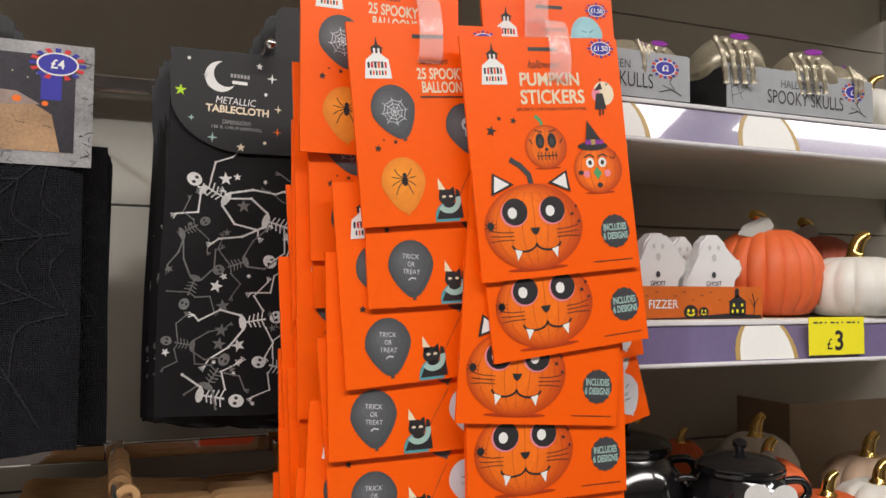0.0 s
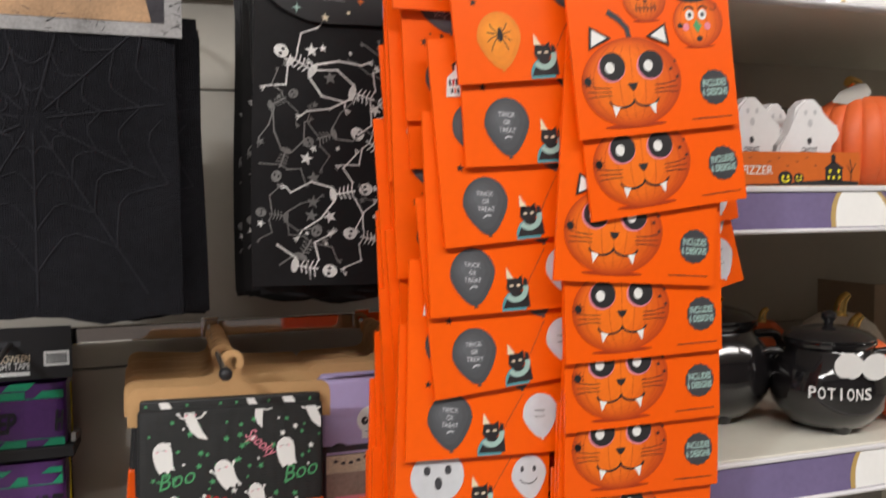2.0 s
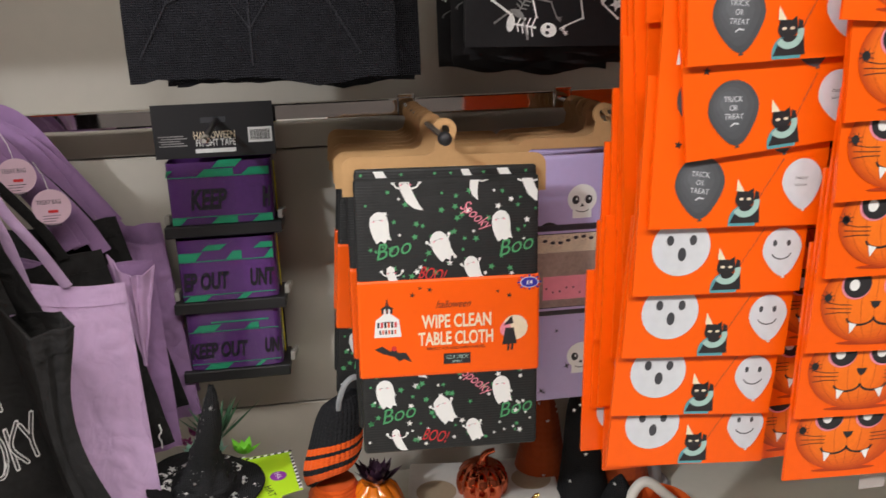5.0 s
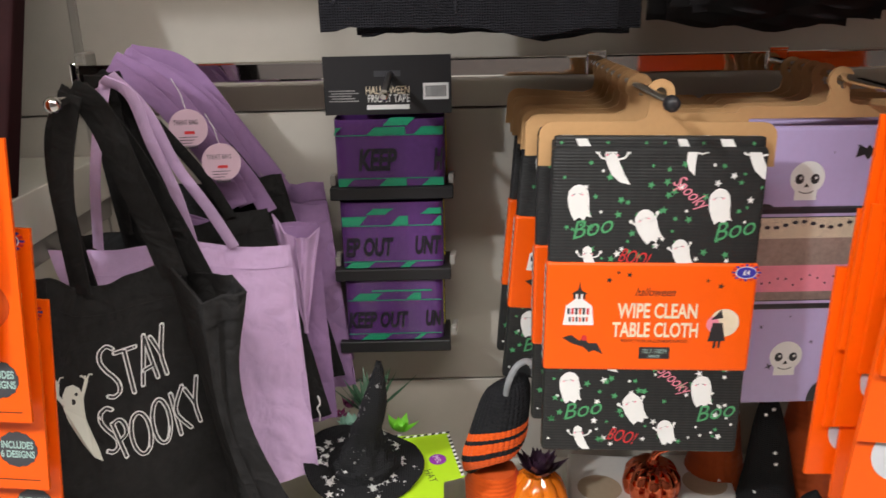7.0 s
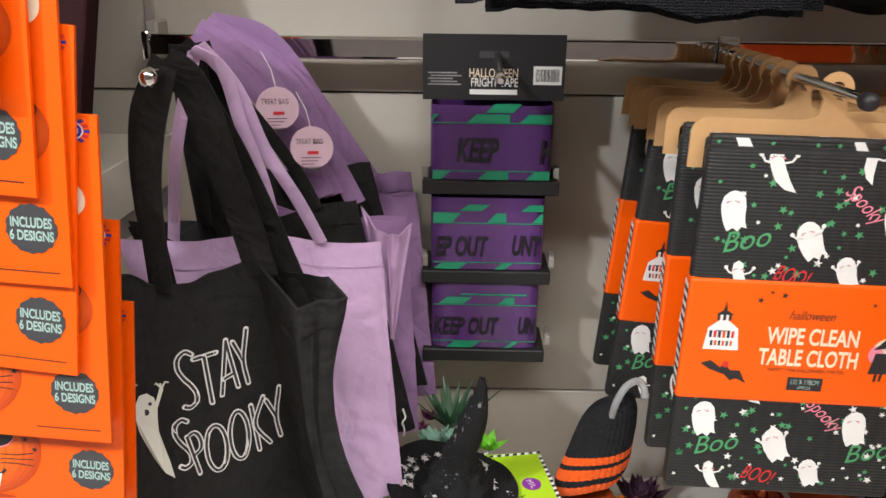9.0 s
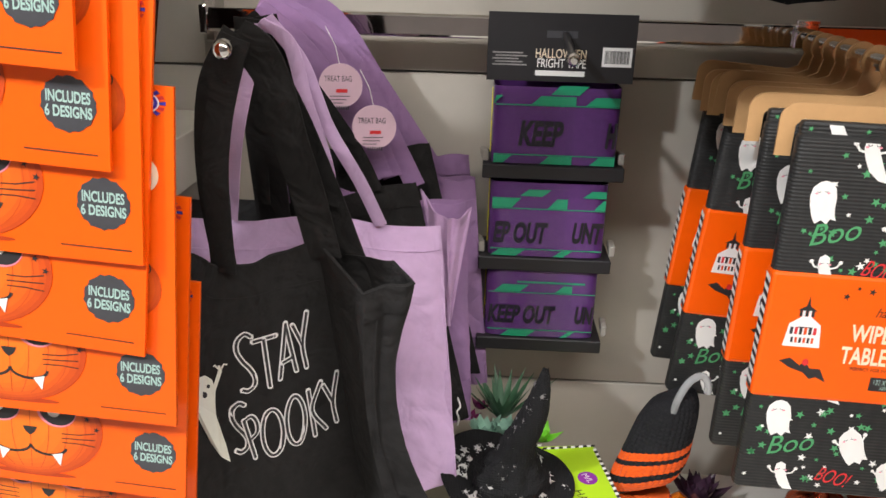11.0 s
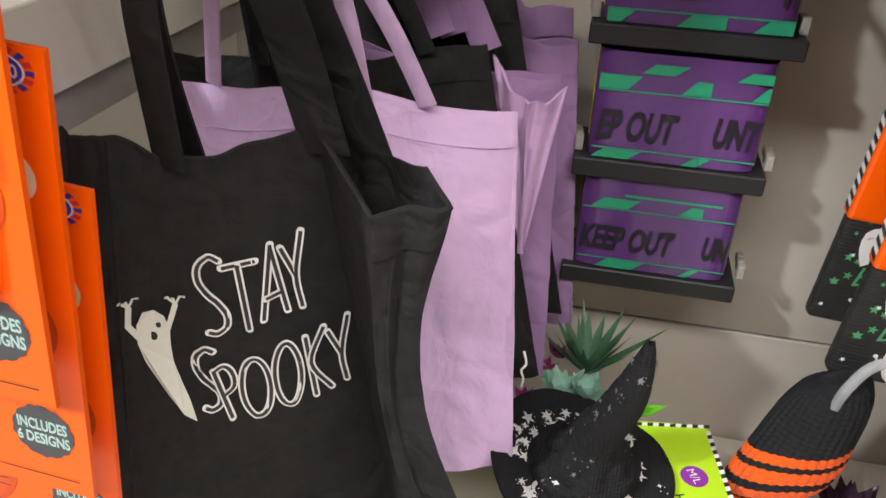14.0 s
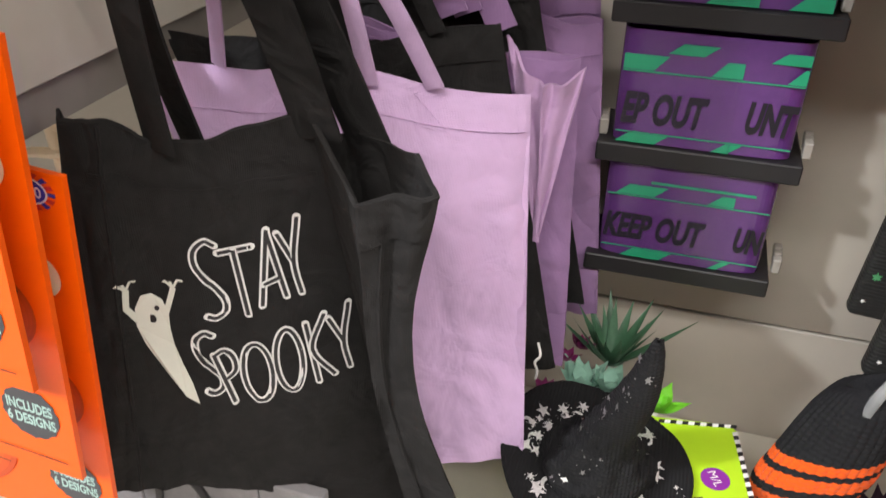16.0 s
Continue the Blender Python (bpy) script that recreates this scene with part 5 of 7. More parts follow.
def metallic_cloth():
    t = thing("metallic_tablecloth", "folded black tablecloth with silver foil skeletons under a header card", "tablecloth", "metallic tablecloths")
    w, z1, z0 = 0.172, -0.035, -0.385
    rr = random.Random(5)

    def surf(u, v):
        x = (u - 0.5) * w * (1.0 + 0.02 * math.sin(v * 5))
        return (x, -0.008 + 0.0022 * noise.noise((u * 5, v * 7, 2.0)) - 0.003 * math.sin(u * math.pi), z0 + (z1 - z0) * v)

    part("cloth", join(box(-w / 2 + 0.001, w / 2 - 0.001, -0.004, 0.012, z0 + 0.002, z1, 0.004, 2), sheet(surf, 14, 24, 0.002)), FOILCLOTH, t, "black cloth with silver foil print", smooth=True)
    for k, (dx, zz) in enumerate(((0.03, z0 - 0.006), (-0.03, z0 - 0.010), (0.05, z0 - 0.014))):
        part("loose_fold", sheet(lambda u, v, k=k, dx=dx, zz=zz: (dx + (u - 0.5) * 0.11, 0.0 + 0.004 * k + 0.004 * math.sin(u * 9 + k), zz + v * 0.05 + 0.004 * math.sin(u * 7 + k)), 10, 3, 0.001), FOILCLOTH, t, smooth=True)
    p = Print()
    clip = (-w / 2 + 0.004, w / 2 - 0.004, z0 + 0.004, z1 - 0.07)
    for x, z, k, rot in ((0.03, -0.18, 0.13, -105), (0.045, -0.235, 0.125, 55), (0.01, -0.285, 0.125, -80), (0.04, -0.335, 0.12, 75), (-0.03, -0.345, 0.11, -30), (-0.055, -0.25, 0.1, 160), (0.07, -0.13, 0.11, 20), (-0.035, -0.15, 0.13, 60), (-0.03, -0.365, 0.13, -100), (-0.06, -0.19, 0.09, -60), (0.06, -0.29, 0.10, 150), (-0.01, -0.225, 0.10, 110), (-0.06, -0.31, 0.09, 80), (0.06, -0.165, 0.09, -150)):
        skeleton_print(p, x, z, k * 0.62, rot, clip, SILVER if k > 0.115 else SILVERDIM)
    for _ in range(40):
        x, z, r = rr.uniform(-0.08, 0.08), rr.uniform(z0 + 0.01, z1 - 0.08), rr.choice((0.003, 0.0045, 0.0075))
        p.add(rr.choice((SILVER, SILVERDIM)), star(x, z, r, rot=rr.uniform(0, 70)), lift=0)
    p.mesh("foil_print", lambda x, z, l: (x, surf(x / w + 0.5, (z - z0) / (z1 - z0))[1] - 0.0013 - l, z), t, "silver foil print")
    hd = [(-w / 2 - 0.002, 0.0), (w / 2 + 0.006, 0.006), (w / 2 + 0.006, -0.102)] + [(-w / 2 + 0.075 + 0.075 * math.cos(radians(a)), -0.048 - 0.058 * math.sin(radians(a))) for a in range(90, 181, 10)]
    part("header", plate(hd, -0.0158, -0.0146), BLACKCARD, t, "black header card")
    f = lambda x, z, l: (x - 0.014, -0.0158 - l, z)
    p = Print()
    p.add(WHITE, ell(-0.022, -0.026, 0.0165, 0.0165), lift=1)
    p.add(BLACKCARD, ell(-0.0155, -0.0225, 0.0140, 0.0140), lift=2)
    for k in range(6):
        p.add(STONEINK, rect(-0.012 + k * 0.0035, -0.0095 + k * 0.0035, -0.0255, -0.0215), lift=4)
    p.add(WHITE, rect(-0.010, 0.006, -0.0325, -0.029), lift=4)
    p.mesh("moon_emblem", f, t)
    p = Print()
    p.text(WHITE, "METALLIC", -0.005, -0.051, 0.0075, 0.042, shear=0.15, lift=1).text(CREAMINK, "TABLECLOTH", -0.003, -0.0605, 0.0082, 0.066, bold=0.035, lift=1)
    p.text(STONEINK, "DIMENSIONS:", -0.003, -0.074, 0.0045, 0.03, lift=1).text(STONEINK, "130 X 170CM (APPROX)", -0.003, -0.0805, 0.0045, 0.052, lift=1)
    p.mesh("title", f, t)
    p = Print()
    for x, z, r, m, n in ((-0.062, -0.045, 0.0065, LIME, 5), (-0.050, -0.073, 0.004, MINTINK, 4), (-0.028, -0.092, 0.006, MINTINK, 4), (0.002, -0.1, 0.005, CREAMINK, 5), (0.04, -0.055, 0.005, CREAMINK, 4), (0.04, -0.08, 0.005, PUMPINK2, 4), (0.032, -0.022, 0.006, WHITE, 4), (0.018, -0.010, 0.004, WHITE, 5), (-0.037, -0.026, 0.0035, WHITE, 4)):
        p.add(m, star(x, z, r, n, 0.4 if n == 5 else 0.22), lift=1)
    for x, z, m in ((-0.055, -0.01, WHITE), (0.026, -0.04, WHITE), (0.027, -0.093, CREAMINK)):
        p.add(m, ell(x, z, 0.0018, 0.0018, 10), lift=1)
    p.mesh("stars", f, t)
    p = Print()
    p.add(LILACPVC, rect(0.064, 0.104, -0.096, -0.002), lift=1)
    p.add(PHOTODARK, rect(0.068, 0.104, -0.091, -0.006), lift=2)
    p.add(PHOTOWARM, clipped(ell(0.094, -0.09, 0.022, 0.04), 0.068, 0.104, -0.091, -0.03), lift=3)
    p.mesh("photo", f, t)
    part("hook_tab", plate([(0.02, 0.0), (0.07, 0.0), (0.07, 0.055), (0.062, 0.062), (0.028, 0.062), (0.02, 0.055)], -0.0125, -0.0115), BLACKCARD, t)
    return t


mc = metallic_cloth()
for i, (x, y, rz) in enumerate(((0.139, 1.037, 0), (0.133, 1.064, -2), (0.130, 1.087, -3), (0.127, 1.112, -4), (0.125, 1.140, -5))):
    m = pose(x, y, 1.792 - 0.004 * i, 0, (1.5, -1, 0.8, -0.5, 1)[i], rz)
    if i == 0:
        mc.matrix_basis = m
    else:
        again = copy_thing(mc, m)
        for o in list(again.children):
            if o.name.split(".")[0] in ("stars", "photo", "title", "moon_emblem"):
                bpy.data.objects.remove(o)


def web_cloth():
    t = thing("cobweb_tablecloth", "folded black lace cobweb tablecloth under a photo header card", "tablecloth", "cobweb tablecloths")
    w, z1, z0 = 0.236, -0.09, -0.388

    def surf(u, v):
        x = (u - 0.5) * w * (1 + 0.012 * math.sin(v * 4 + 1))
        return (x, -0.010 - 0.005 * math.sin(u * math.pi) ** 0.5 - 0.0025 * noise.noise((u * 4, v * 5, 7.0)), z0 + (z1 - z0) * v + (0.004 * math.sin(u * 6) + 0.004 * noise.noise((u * 5, 2.0, 5.0)) + 0.0025 * noise.noise((u * 25, 3.0, 5.0))) * (1 - v) ** 3)

    part("cloth", join(box(-w / 2 + 0.001, w / 2 - 0.001, -0.010, 0.014, z0 + 0.010, z1, 0.006, 2), sheet(surf, 20, 24, 0.002)), WEBCLOTH, t, "black lace", smooth=True)
    bm = bmesh.new()
    onto = lambda x, z: (x, surf(x / w + 0.5, (z - z0) / (z1 - z0))[1] - 0.0016, z)
    cx, cz = -0.01, -0.2
    for k in range(11):
        a = radians(k * 360 / 11 + 8)
        line = []
        for j in range(9):
            r = 0.012 + 0.021 * j
            x, z = cx + r * math.cos(a), cz + r * 1.1 * math.sin(a)
            if abs(x) < w / 2 - 0.006 and z0 + 0.006 < z < z1 - 0.01:
                line.append(onto(x, z))
        if len(line) > 1:
            tube(line, 0.0011, 5, bm)
    for rr_ in (0.03, 0.06, 0.095, 0.13):
        for k in range(11):
            a, b = radians(k * 360 / 11 + 8), radians((k + 1) * 360 / 11 + 8)
            line = []
            for j in range(6):
                f = j / 5
                g = a + (b - a) * f
                r = rr_ * (1 - 0.22 * math.sin(math.pi * f))
                x, z = cx + r * math.cos(g), cz + r * 1.1 * math.sin(g)
                if abs(x) < w / 2 - 0.006 and z0 + 0.006 < z < z1 - 0.01:
                    line.append(onto(x, z))
            if len(line) > 1:
                tube(line, 0.0009, 5, bm)
    part("web_relief", bm, WEBTHREAD, t, "raised cobweb threads", smooth=True)
    part("header", box(-w / 2 - 0.004, w / 2 + 0.006, -0.0185, -0.0165, -0.118, 0.0), STONEINK, t, "photo header card with a cracked stone border")
    f = lambda x, z, l: (x, -0.0185 - l, z)
    p = Print()
    a, b, c, d = -w / 2 + 0.01, w / 2 - 0.010, -0.105, -0.012
    p.add(PHOTODARK, rect(a, b, c, d), lift=1)
    p.add(PHOTOWARM, [(a, c), (b - 0.012, c), (b - 0.02, c + 0.036), (b - 0.05, c + 0.054), (a, c + 0.06)], lift=2)
    p.add(PHOTO, [(a, c + 0.03), (b - 0.03, c + 0.045), (b - 0.05, c + 0.056), (a, c + 0.064)], lift=3)
    p.add(BLUEINK, rect(b - 0.03, b - 0.012, c + 0.05, c + 0.075), lift=2)
    for x, z, r in ((b - 0.05, c + 0.049, 0.004), (b - 0.026, c + 0.046, 0.003), (b - 0.072, c + 0.05, 0.002)):
        p.add(PUMPINK2, ell(x, z, r, r * 0.8, 12), lift=4)
    x = b - 0.092
    p.add(CREAMINK, ell(x, d - 0.016, 0.006, 0.008), rect(x - 0.008, x + 0.008, d - 0.045, d - 0.026), stroke([(x + 0.008, d - 0.028), (x + 0.015, d - 0.05)], 0.003), lift=4)
    rr = random.Random(6)
    for _ in range(26):
        x, z = rr.uniform(a, b - 0.01), c + rr.uniform(0, 0.04)
        p.add(PHOTODARK, stroke([(x, z), (x + rr.uniform(-0.012, 0.012), z + rr.uniform(-0.004, 0.004))], 0.0006), lift=4)
    for _ in range(8):
        p.add(CREAMINK, ell(rr.uniform(a + 0.02, b - 0.02), d - rr.uniform(0.012, 0.03), 0.0007, 0.0007, 6), lift=4)
    p.mesh("photo", f, t)
    p = Print()
    for _ in range(46):
        side = rr.randrange(3)
        x, z = (rr.uniform(-w / 2, w / 2), rr.uniform(-0.117, -0.106)) if side == 0 else ((rr.uniform(w / 2 - 0.009, w / 2 + 0.005), rr.uniform(-0.115, -0.002)) if side == 1 else (rr.uniform(-w / 2, w / 2 - 0.1), rr.uniform(-0.011, -0.001)))
        p.add(INK, stroke([(x, z), (x + rr.uniform(-0.006, 0.006), z + rr.uniform(-0.004, 0.004)), (x + rr.uniform(-0.008, 0.008), z + rr.uniform(-0.006, 0.006))], 0.0007), lift=1)
    p.mesh("cracks", f, t)
    p = Print()
    price_badge(p, w / 2 - 0.026, -0.020, 0.0165, "£4", 5)
    p.mesh("price_badge", f, t)
    part("hook_tab", plate([(-0.03, 0.0), (0.03, 0.0), (0.03, 0.03), (0.02, 0.036), (-0.02, 0.036), (-0.03, 0.03)], -0.0130, -0.0120), BLACKCARD, t)
    return t


wb = web_cloth()
for i, (x, y, rz) in enumerate(((-0.144, 1.012, 0), (-0.124, 1.044, -2), (-0.119, 1.072, -4), (-0.122, 1.100, -3))):
    m = pose(x, y, 1.776 - 0.003 * i, 0, (0.3, -0.6, 0.6, 0)[i], rz)
    if i == 0:
        wb.matrix_basis = m
    else:
        again = copy_thing(wb, m)
        for o in list(again.children):
            if o.name.split(".")[0] in ("header", "photo", "cracks", "price_badge"):
                bpy.data.objects.remove(o)


# ---- treat bags on the hook ----
def bag_half(tl, tr, bl, br, bulge, seed, flip=1.0, wrinkle=0.0075, droop=-0.008):
    tl, tr, bl, br = map(Vector, (tl, tr, bl, br))
    n = (tr - tl).cross(tl - bl).normalized()
    if n.y > 0:
        n = -n

    def surf(u, v):
        p = (tl.lerp(tr, u)).lerp(bl.lerp(br, u), v)
        q = math.sin(math.pi * u) ** 0.6 * (0.35 + 0.65 * math.sin(math.pi * min(1, v * 0.9 + 0.1)))
        w = wrinkle * (noise.noise((u * 3.2 + seed, v * 4.0, seed)) + 0.5 * noise.noise((u * 9 + seed, v * 6, seed + 4)) + 0.55 * abs(noise.noise((u * 7 + v * 9 + seed, v * 12 - u * 5, seed + 2))))
        sag = (droop * math.sin(math.pi * u) + 0.003 * math.sin(u * 11 + seed)) * (1 - v)
        return p + n * flip * (bulge * q) + n * w + Vector((0, 0, sag))

    return surf


def flat_strap(t, pts, m, width=0.019, view=(0.25, 1.0, -0.3)):
    chord = Vector(pts[-1]) - Vector(pts[0])
    across = chord.cross(Vector(view)).normalized()
    line = curve(pts, 10)
    n = len(line) - 1

    def surf(u, v):
        i = min(int(round(u * n)), n)
        tan = (line[min(i + 1, n)] - line[max(i - 1, 0)]).normalized()
        side = across - tan * across.dot(tan)
        side = (side.normalized() if side.length > 0.2 else across)
        bow = 0.0014 * math.sin(math.pi * v)
        return line[i] + side * width * (v - 0.5) - Vector(view).normalized() * bow

    return part("handle", sheet(surf, n, 4, 0.0018), m, t, smooth=True)


def treat_bag(m, label, tl, tr, bl, br, bulge, seed, handles, hem=True, hw=0.0115, droop=-0.008):
    t = thing("treat_bag", label, "bag", "treat bags")
    f, b = bag_half(tl, tr, bl, br, bulge, seed, droop=droop), bag_half(tl, tr, bl, br, bulge * 0.8, seed + 9, -1.0, droop=-0.012)
    part("front_panel", sheet(f, 46, 56, 0.0016), m, t, smooth=True)
    part("back_panel", sheet(b, 20, 26, 0.0016), m, t, smooth=True)
    if hem:
        part("hem", sheet(lambda u, v: f(u, v * 0.0893) + Vector((0, -0.0010, 0)), 46, 5, 0.0012), m, t, smooth=True)
    for pts in handles:
        flat_strap(t, pts, m, hw)
    for u in (0.34, 0.74):
        # boxed cross of stitches at a handle's foot
        on = lambda a, b: f(a, b) + Vector((0, -0.0030, 0))
        for a, b in (((u - 0.04, 0.02), (u + 0.04, 0.02)), ((u - 0.04, 0.095), (u + 0.04, 0.095)), ((u - 0.04, 0.02), (u + 0.04, 0.095)), ((u + 0.04, 0.02), (u - 0.04, 0.095))):
            part("stitching", tube([on(a[0] + (b[0] - a[0]) * j / 6, a[1] + (b[1] - a[1]) * j / 6) for j in range(7)], 0.00022, 5), m, t)
    for v in (0.088,):
        part("stitching", tube([f(0.01 + 0.98 * j / 40, v) + Vector((0, -0.0022, 0)) for j in range(41)], 0.0005, 5), m, t)
    return t, f


# front black bag: an open tube, creased at one side and folded forward into a flap at the other
TOP = [(-0.574, 1.030), (-0.556, 1.004), (-0.534, 0.981), (-0.5156, 0.9875), (-0.4965, 0.998), (-0.478, 1.0085), (-0.4546, 1.0218), (-0.428, 1.0365), (-0.402, 1.010), (-0.385, 0.993), (-0.347, 0.999), (-0.366, 1.026), (-0.414, 1.060), (-0.500, 1.056), (-0.574, 1.030)]
LOW = [(-0.585, 1.000), (-0.578, 0.975), (-0.562, 0.964), (-0.5374, 0.9752), (-0.513, 0.989), (-0.4895, 1.002), (-0.460, 1.0187), (-0.389, 1.0585), (-0.366, 1.024), (-0.354, 0.996), (-0.322, 0.988), (-0.345, 1.020), (-0.400, 1.065), (-0.490, 1.045), (-0.585, 1.000)]
TZ = [1.150, 1.182, 1.189, 1.189, 1.175, 1.1725, 1.178, 1.185, 1.170, 1.160, 1.168, 1.174, 1.166, 1.130, 1.150]
LZ = [0.948, 0.945, 0.941, 0.936, 0.929, 0.923, 0.908, 0.872, 0.876, 0.918, 0.952, 0.935, 0.895, 0.915, 0.948]
SIDES = len(TOP) - 1


def black_bag(u, v):
    k = u * SIDES
    i = min(int(k), SIDES - 1)
    f = k - i
    if 2 <= i < 7:
        f0 = f * f * (3 - 2 * f)
    else:
        f0 = f
    a = [TOP[i][c] + (TOP[i + 1][c] - TOP[i][c]) * f for c in (0, 1)] + [TZ[i] + (TZ[i + 1] - TZ[i]) * f0]
    b = [LOW[i][c] + (LOW[i + 1][c] - LOW[i][c]) * f for c in (0, 1)] + [LZ[i] + (LZ[i + 1] - LZ[i]) * f]
    p = Vector(a).lerp(Vector(b), v)
    flap = min(1.0, max(0.0, (k - 8.4) / 1.3)) * min(1.0, max(0.0, (12.5 - k) / 1.5))
    p = p + Vector((-0.025, 0.004, 0)) * flap * math.sin(math.pi * min(1.0, v)) ** 1.2
    w = (0.0045 + 0.0045 * flap) * noise.noise((k * 0.9, v * 2.6, 1.0)) + 0.0020 * noise.noise((k * 2.2, v * 7, 3.0))
    # bunched cloth below the flap's hem, long folds down its middle, tired creases at the corner
    w += flap * (0.0026 * math.sin((k - 8.6) * 9) * math.exp(-(v / 0.35) ** 2) + 0.0045 * noise.noise((k * 3.0, v * 1.8, 9.0)))
    corner = math.exp(-((k - 2.6) / 0.55) ** 2)
    w += corner * (0.004 * noise.noise((k * 4.0, v * 9, 21.0)) - 0.004)
    sweep = math.exp(-((v - 0.62 - 0.035 * (k - 4)) / 0.035) ** 2) * math.exp(-((k - 4.6) / 1.1) ** 2)
    w += 0.0030 * sweep + 0.0012 * noise.noise((k * 4.5 + v * 9, v * 14 - k * 3, 12.0)) * (0.4 + v)
    if v > 0.93 and 2 < k < 8:
        p.z += 0.004 * noise.noise((k * 2.0, 4.0, 4.0)) * (v - 0.93) / 0.07
    return p + Vector((0.45, -0.89, 0)) * -w


bag1 = thing("treat_bag", "black cotton treat bag lettered stay spooky hanging on the hook", "bag", "treat bags")
part("body", sheet(black_bag, 196, 72, 0.0018), BLACKCLOTH, bag1, smooth=True)
part("base", sheet(lambda u, v: black_bag((2 + 5 * u) / SIDES, 1.0).lerp(black_bag((13.8 - 1.8 * u) / SIDES, 1.0), v), 8, 6, 0.0018), BLACKCLOTH, bag1)
part("seam", sheet(lambda u, v: black_bag((2.6 + 4.3 * u) / SIDES, 0.110 + 0.005 * v) + Vector((0.0004, -0.0013, 0)), 60, 1, 0.0006), BLACKCLOTH, bag1, "stitched hem line")
part("rim", tube([black_bag((2.0 + 9.0 * j / 90) / SIDES, 0.004) for j in range(91)], 0.0017, 6), BLACKCLOTH, bag1, "rolled top edge", smooth=True)
part("hem", sheet(lambda u, v: black_bag((8.75 + 1.35 * u) / SIDES, 0.105 * v) + Vector((0.0003, -0.0019, 0)), 40, 6, 0.0016), BLACKCLOTH, bag1, smooth=True)
for k_ in (2.95, 9.35):
    part("side_seam", tube([black_bag(k_ / SIDES, 0.01 + 0.98 * j / 40) + Vector((0.0003, -0.0012, 0)) for j in range(41)], 0.0012, 6), BLACKCLOTH, bag1, smooth=True)
DX, DY = 0.872, 0.49
B0 = Vector((-0.52, 0.985, 0))


def on_bag(s, z, l):
    """A place on the printed face from its run along the face and its height."""
    v = (1.178 - z) / 0.256
    mid = 4.0
    for _ in range(4):
        lo, hi = 2.0, 7.0
        for it in range(14):
            mid = (lo + hi) / 2
            p = black_bag(mid / SIDES, v)
            if (p - B0).x * DX + (p - B0).y * DY < s:
                lo = mid
            else:
                hi = mid
        v += (black_bag(mid / SIDES, v).z - z) / 0.256
    return black_bag(mid / SIDES, v) + Vector((0.49, -0.872, 0)) * (0.0018 + l)


def arc_pts(cx, cz, rx, rz, a0, a1, n=12):
    return [(cx + rx * math.cos(radians(a0 + (a1 - a0) * i / n)), cz + rz * math.sin(radians(a0 + (a1 - a0) * i / n))) for i in range(n + 1)]


# pen strokes of tall hand-drawn capitals in a unit box
PEN = {
    "S": [[(0.30, 0.44), (0.02, 0.50), (-0.30, 0.40), (-0.34, 0.22), (-0.12, 0.04), (0.14, -0.10), (0.36, -0.28), (0.32, -0.44), (0.04, -0.50), (-0.22, -0.46)]],
    "T": [[(-0.5, 0.40), (0.5, 0.46)], [(-0.04, 0.43), (0.14, -0.5)]],
    "A": [[(-0.40, -0.5), (0.02, 0.5)], [(0.0, 0.48), (0.44, -0.42)], [(-0.26, -0.20), (0.30, -0.14)]],
    "Y": [[(-0.40, 0.30), (0.06, -0.08)], [(0.30, 0.5), (0.06, -0.06), (0.22, -0.5)]],
    "P": [[(-0.34, 0.42), (0.20, -0.5)], [(-0.34, 0.40), (0.10, 0.46), (0.40, 0.30), (0.42, 0.08), (0.0, -0.06)]],
    "O": [arc_pts(0, 0, 0.40, 0.48, -20, 200, 14), arc_pts(0, 0, 0.40, 0.48, 180, 380, 14)],
    "K": [[(-0.36, 0.40), (-0.10, -0.5)], [(0.24, 0.50), (-0.22, 0.02), (0.44, -0.42)]],
}


def hand_letter(p, ch, cx, cz, h, w):
    """A tall outlined capital: a white pen stroke with a dark core."""
    for k, line in enumerate(PEN[ch]):
        pts = [tuple(q) for q in curve([(cx + x * w, cz + z * h, 0) for x, z in line], 5)] if len(line) > 2 else [(cx + x * w, cz + z * h, 0) for x, z in line]
        pts = [(q[0], q[1]) for q in pts]
        p.add(WHITE, stroke(pts, 0.0046), ell(pts[0][0], pts[0][1], 0.0023, 0.0023, 10), ell(pts[-1][0], pts[-1][1], 0.0023, 0.0023, 10), lift=k)
        p.add(INK, stroke(pts, 0.0022), lift=3 + k)


def outlined(letters):
    """letters: (character, middle along the face, middle height, width, height)"""
    p = Print()
    for ch, x, z, w, h in letters:
        hand_letter(p, ch, x, z, h, w)
    return p


outlined((("S", 0.0420, 1.0885, 0.0190, 0.0510), ("T", 0.0580, 1.0870, 0.0185, 0.0480), ("A", 0.0760, 1.0930, 0.0170, 0.0490), ("Y", 0.0885, 1.0995, 0.0170, 0.0510))).mesh("lettering_stay", on_bag, bag1, "white outlined word")
outlined((("S", 0.0335, 1.0300, 0.0165, 0.0480), ("P", 0.0420, 1.0190, 0.0145, 0.0420), ("O", 0.0610, 1.0180, 0.0215, 0.0470), ("O", 0.0805, 1.0262, 0.0200, 0.0490), ("K", 0.0990, 1.0325, 0.0190, 0.0510), ("Y", 0.1130, 1.0395, 0.0180, 0.0480))).mesh("lettering_spooky", on_bag, bag1, "white outlined word")
CREAM = mat("cream_flock_print", (0.70, 0.70, 0.62), 0.7, var=0.06)
p = Print()
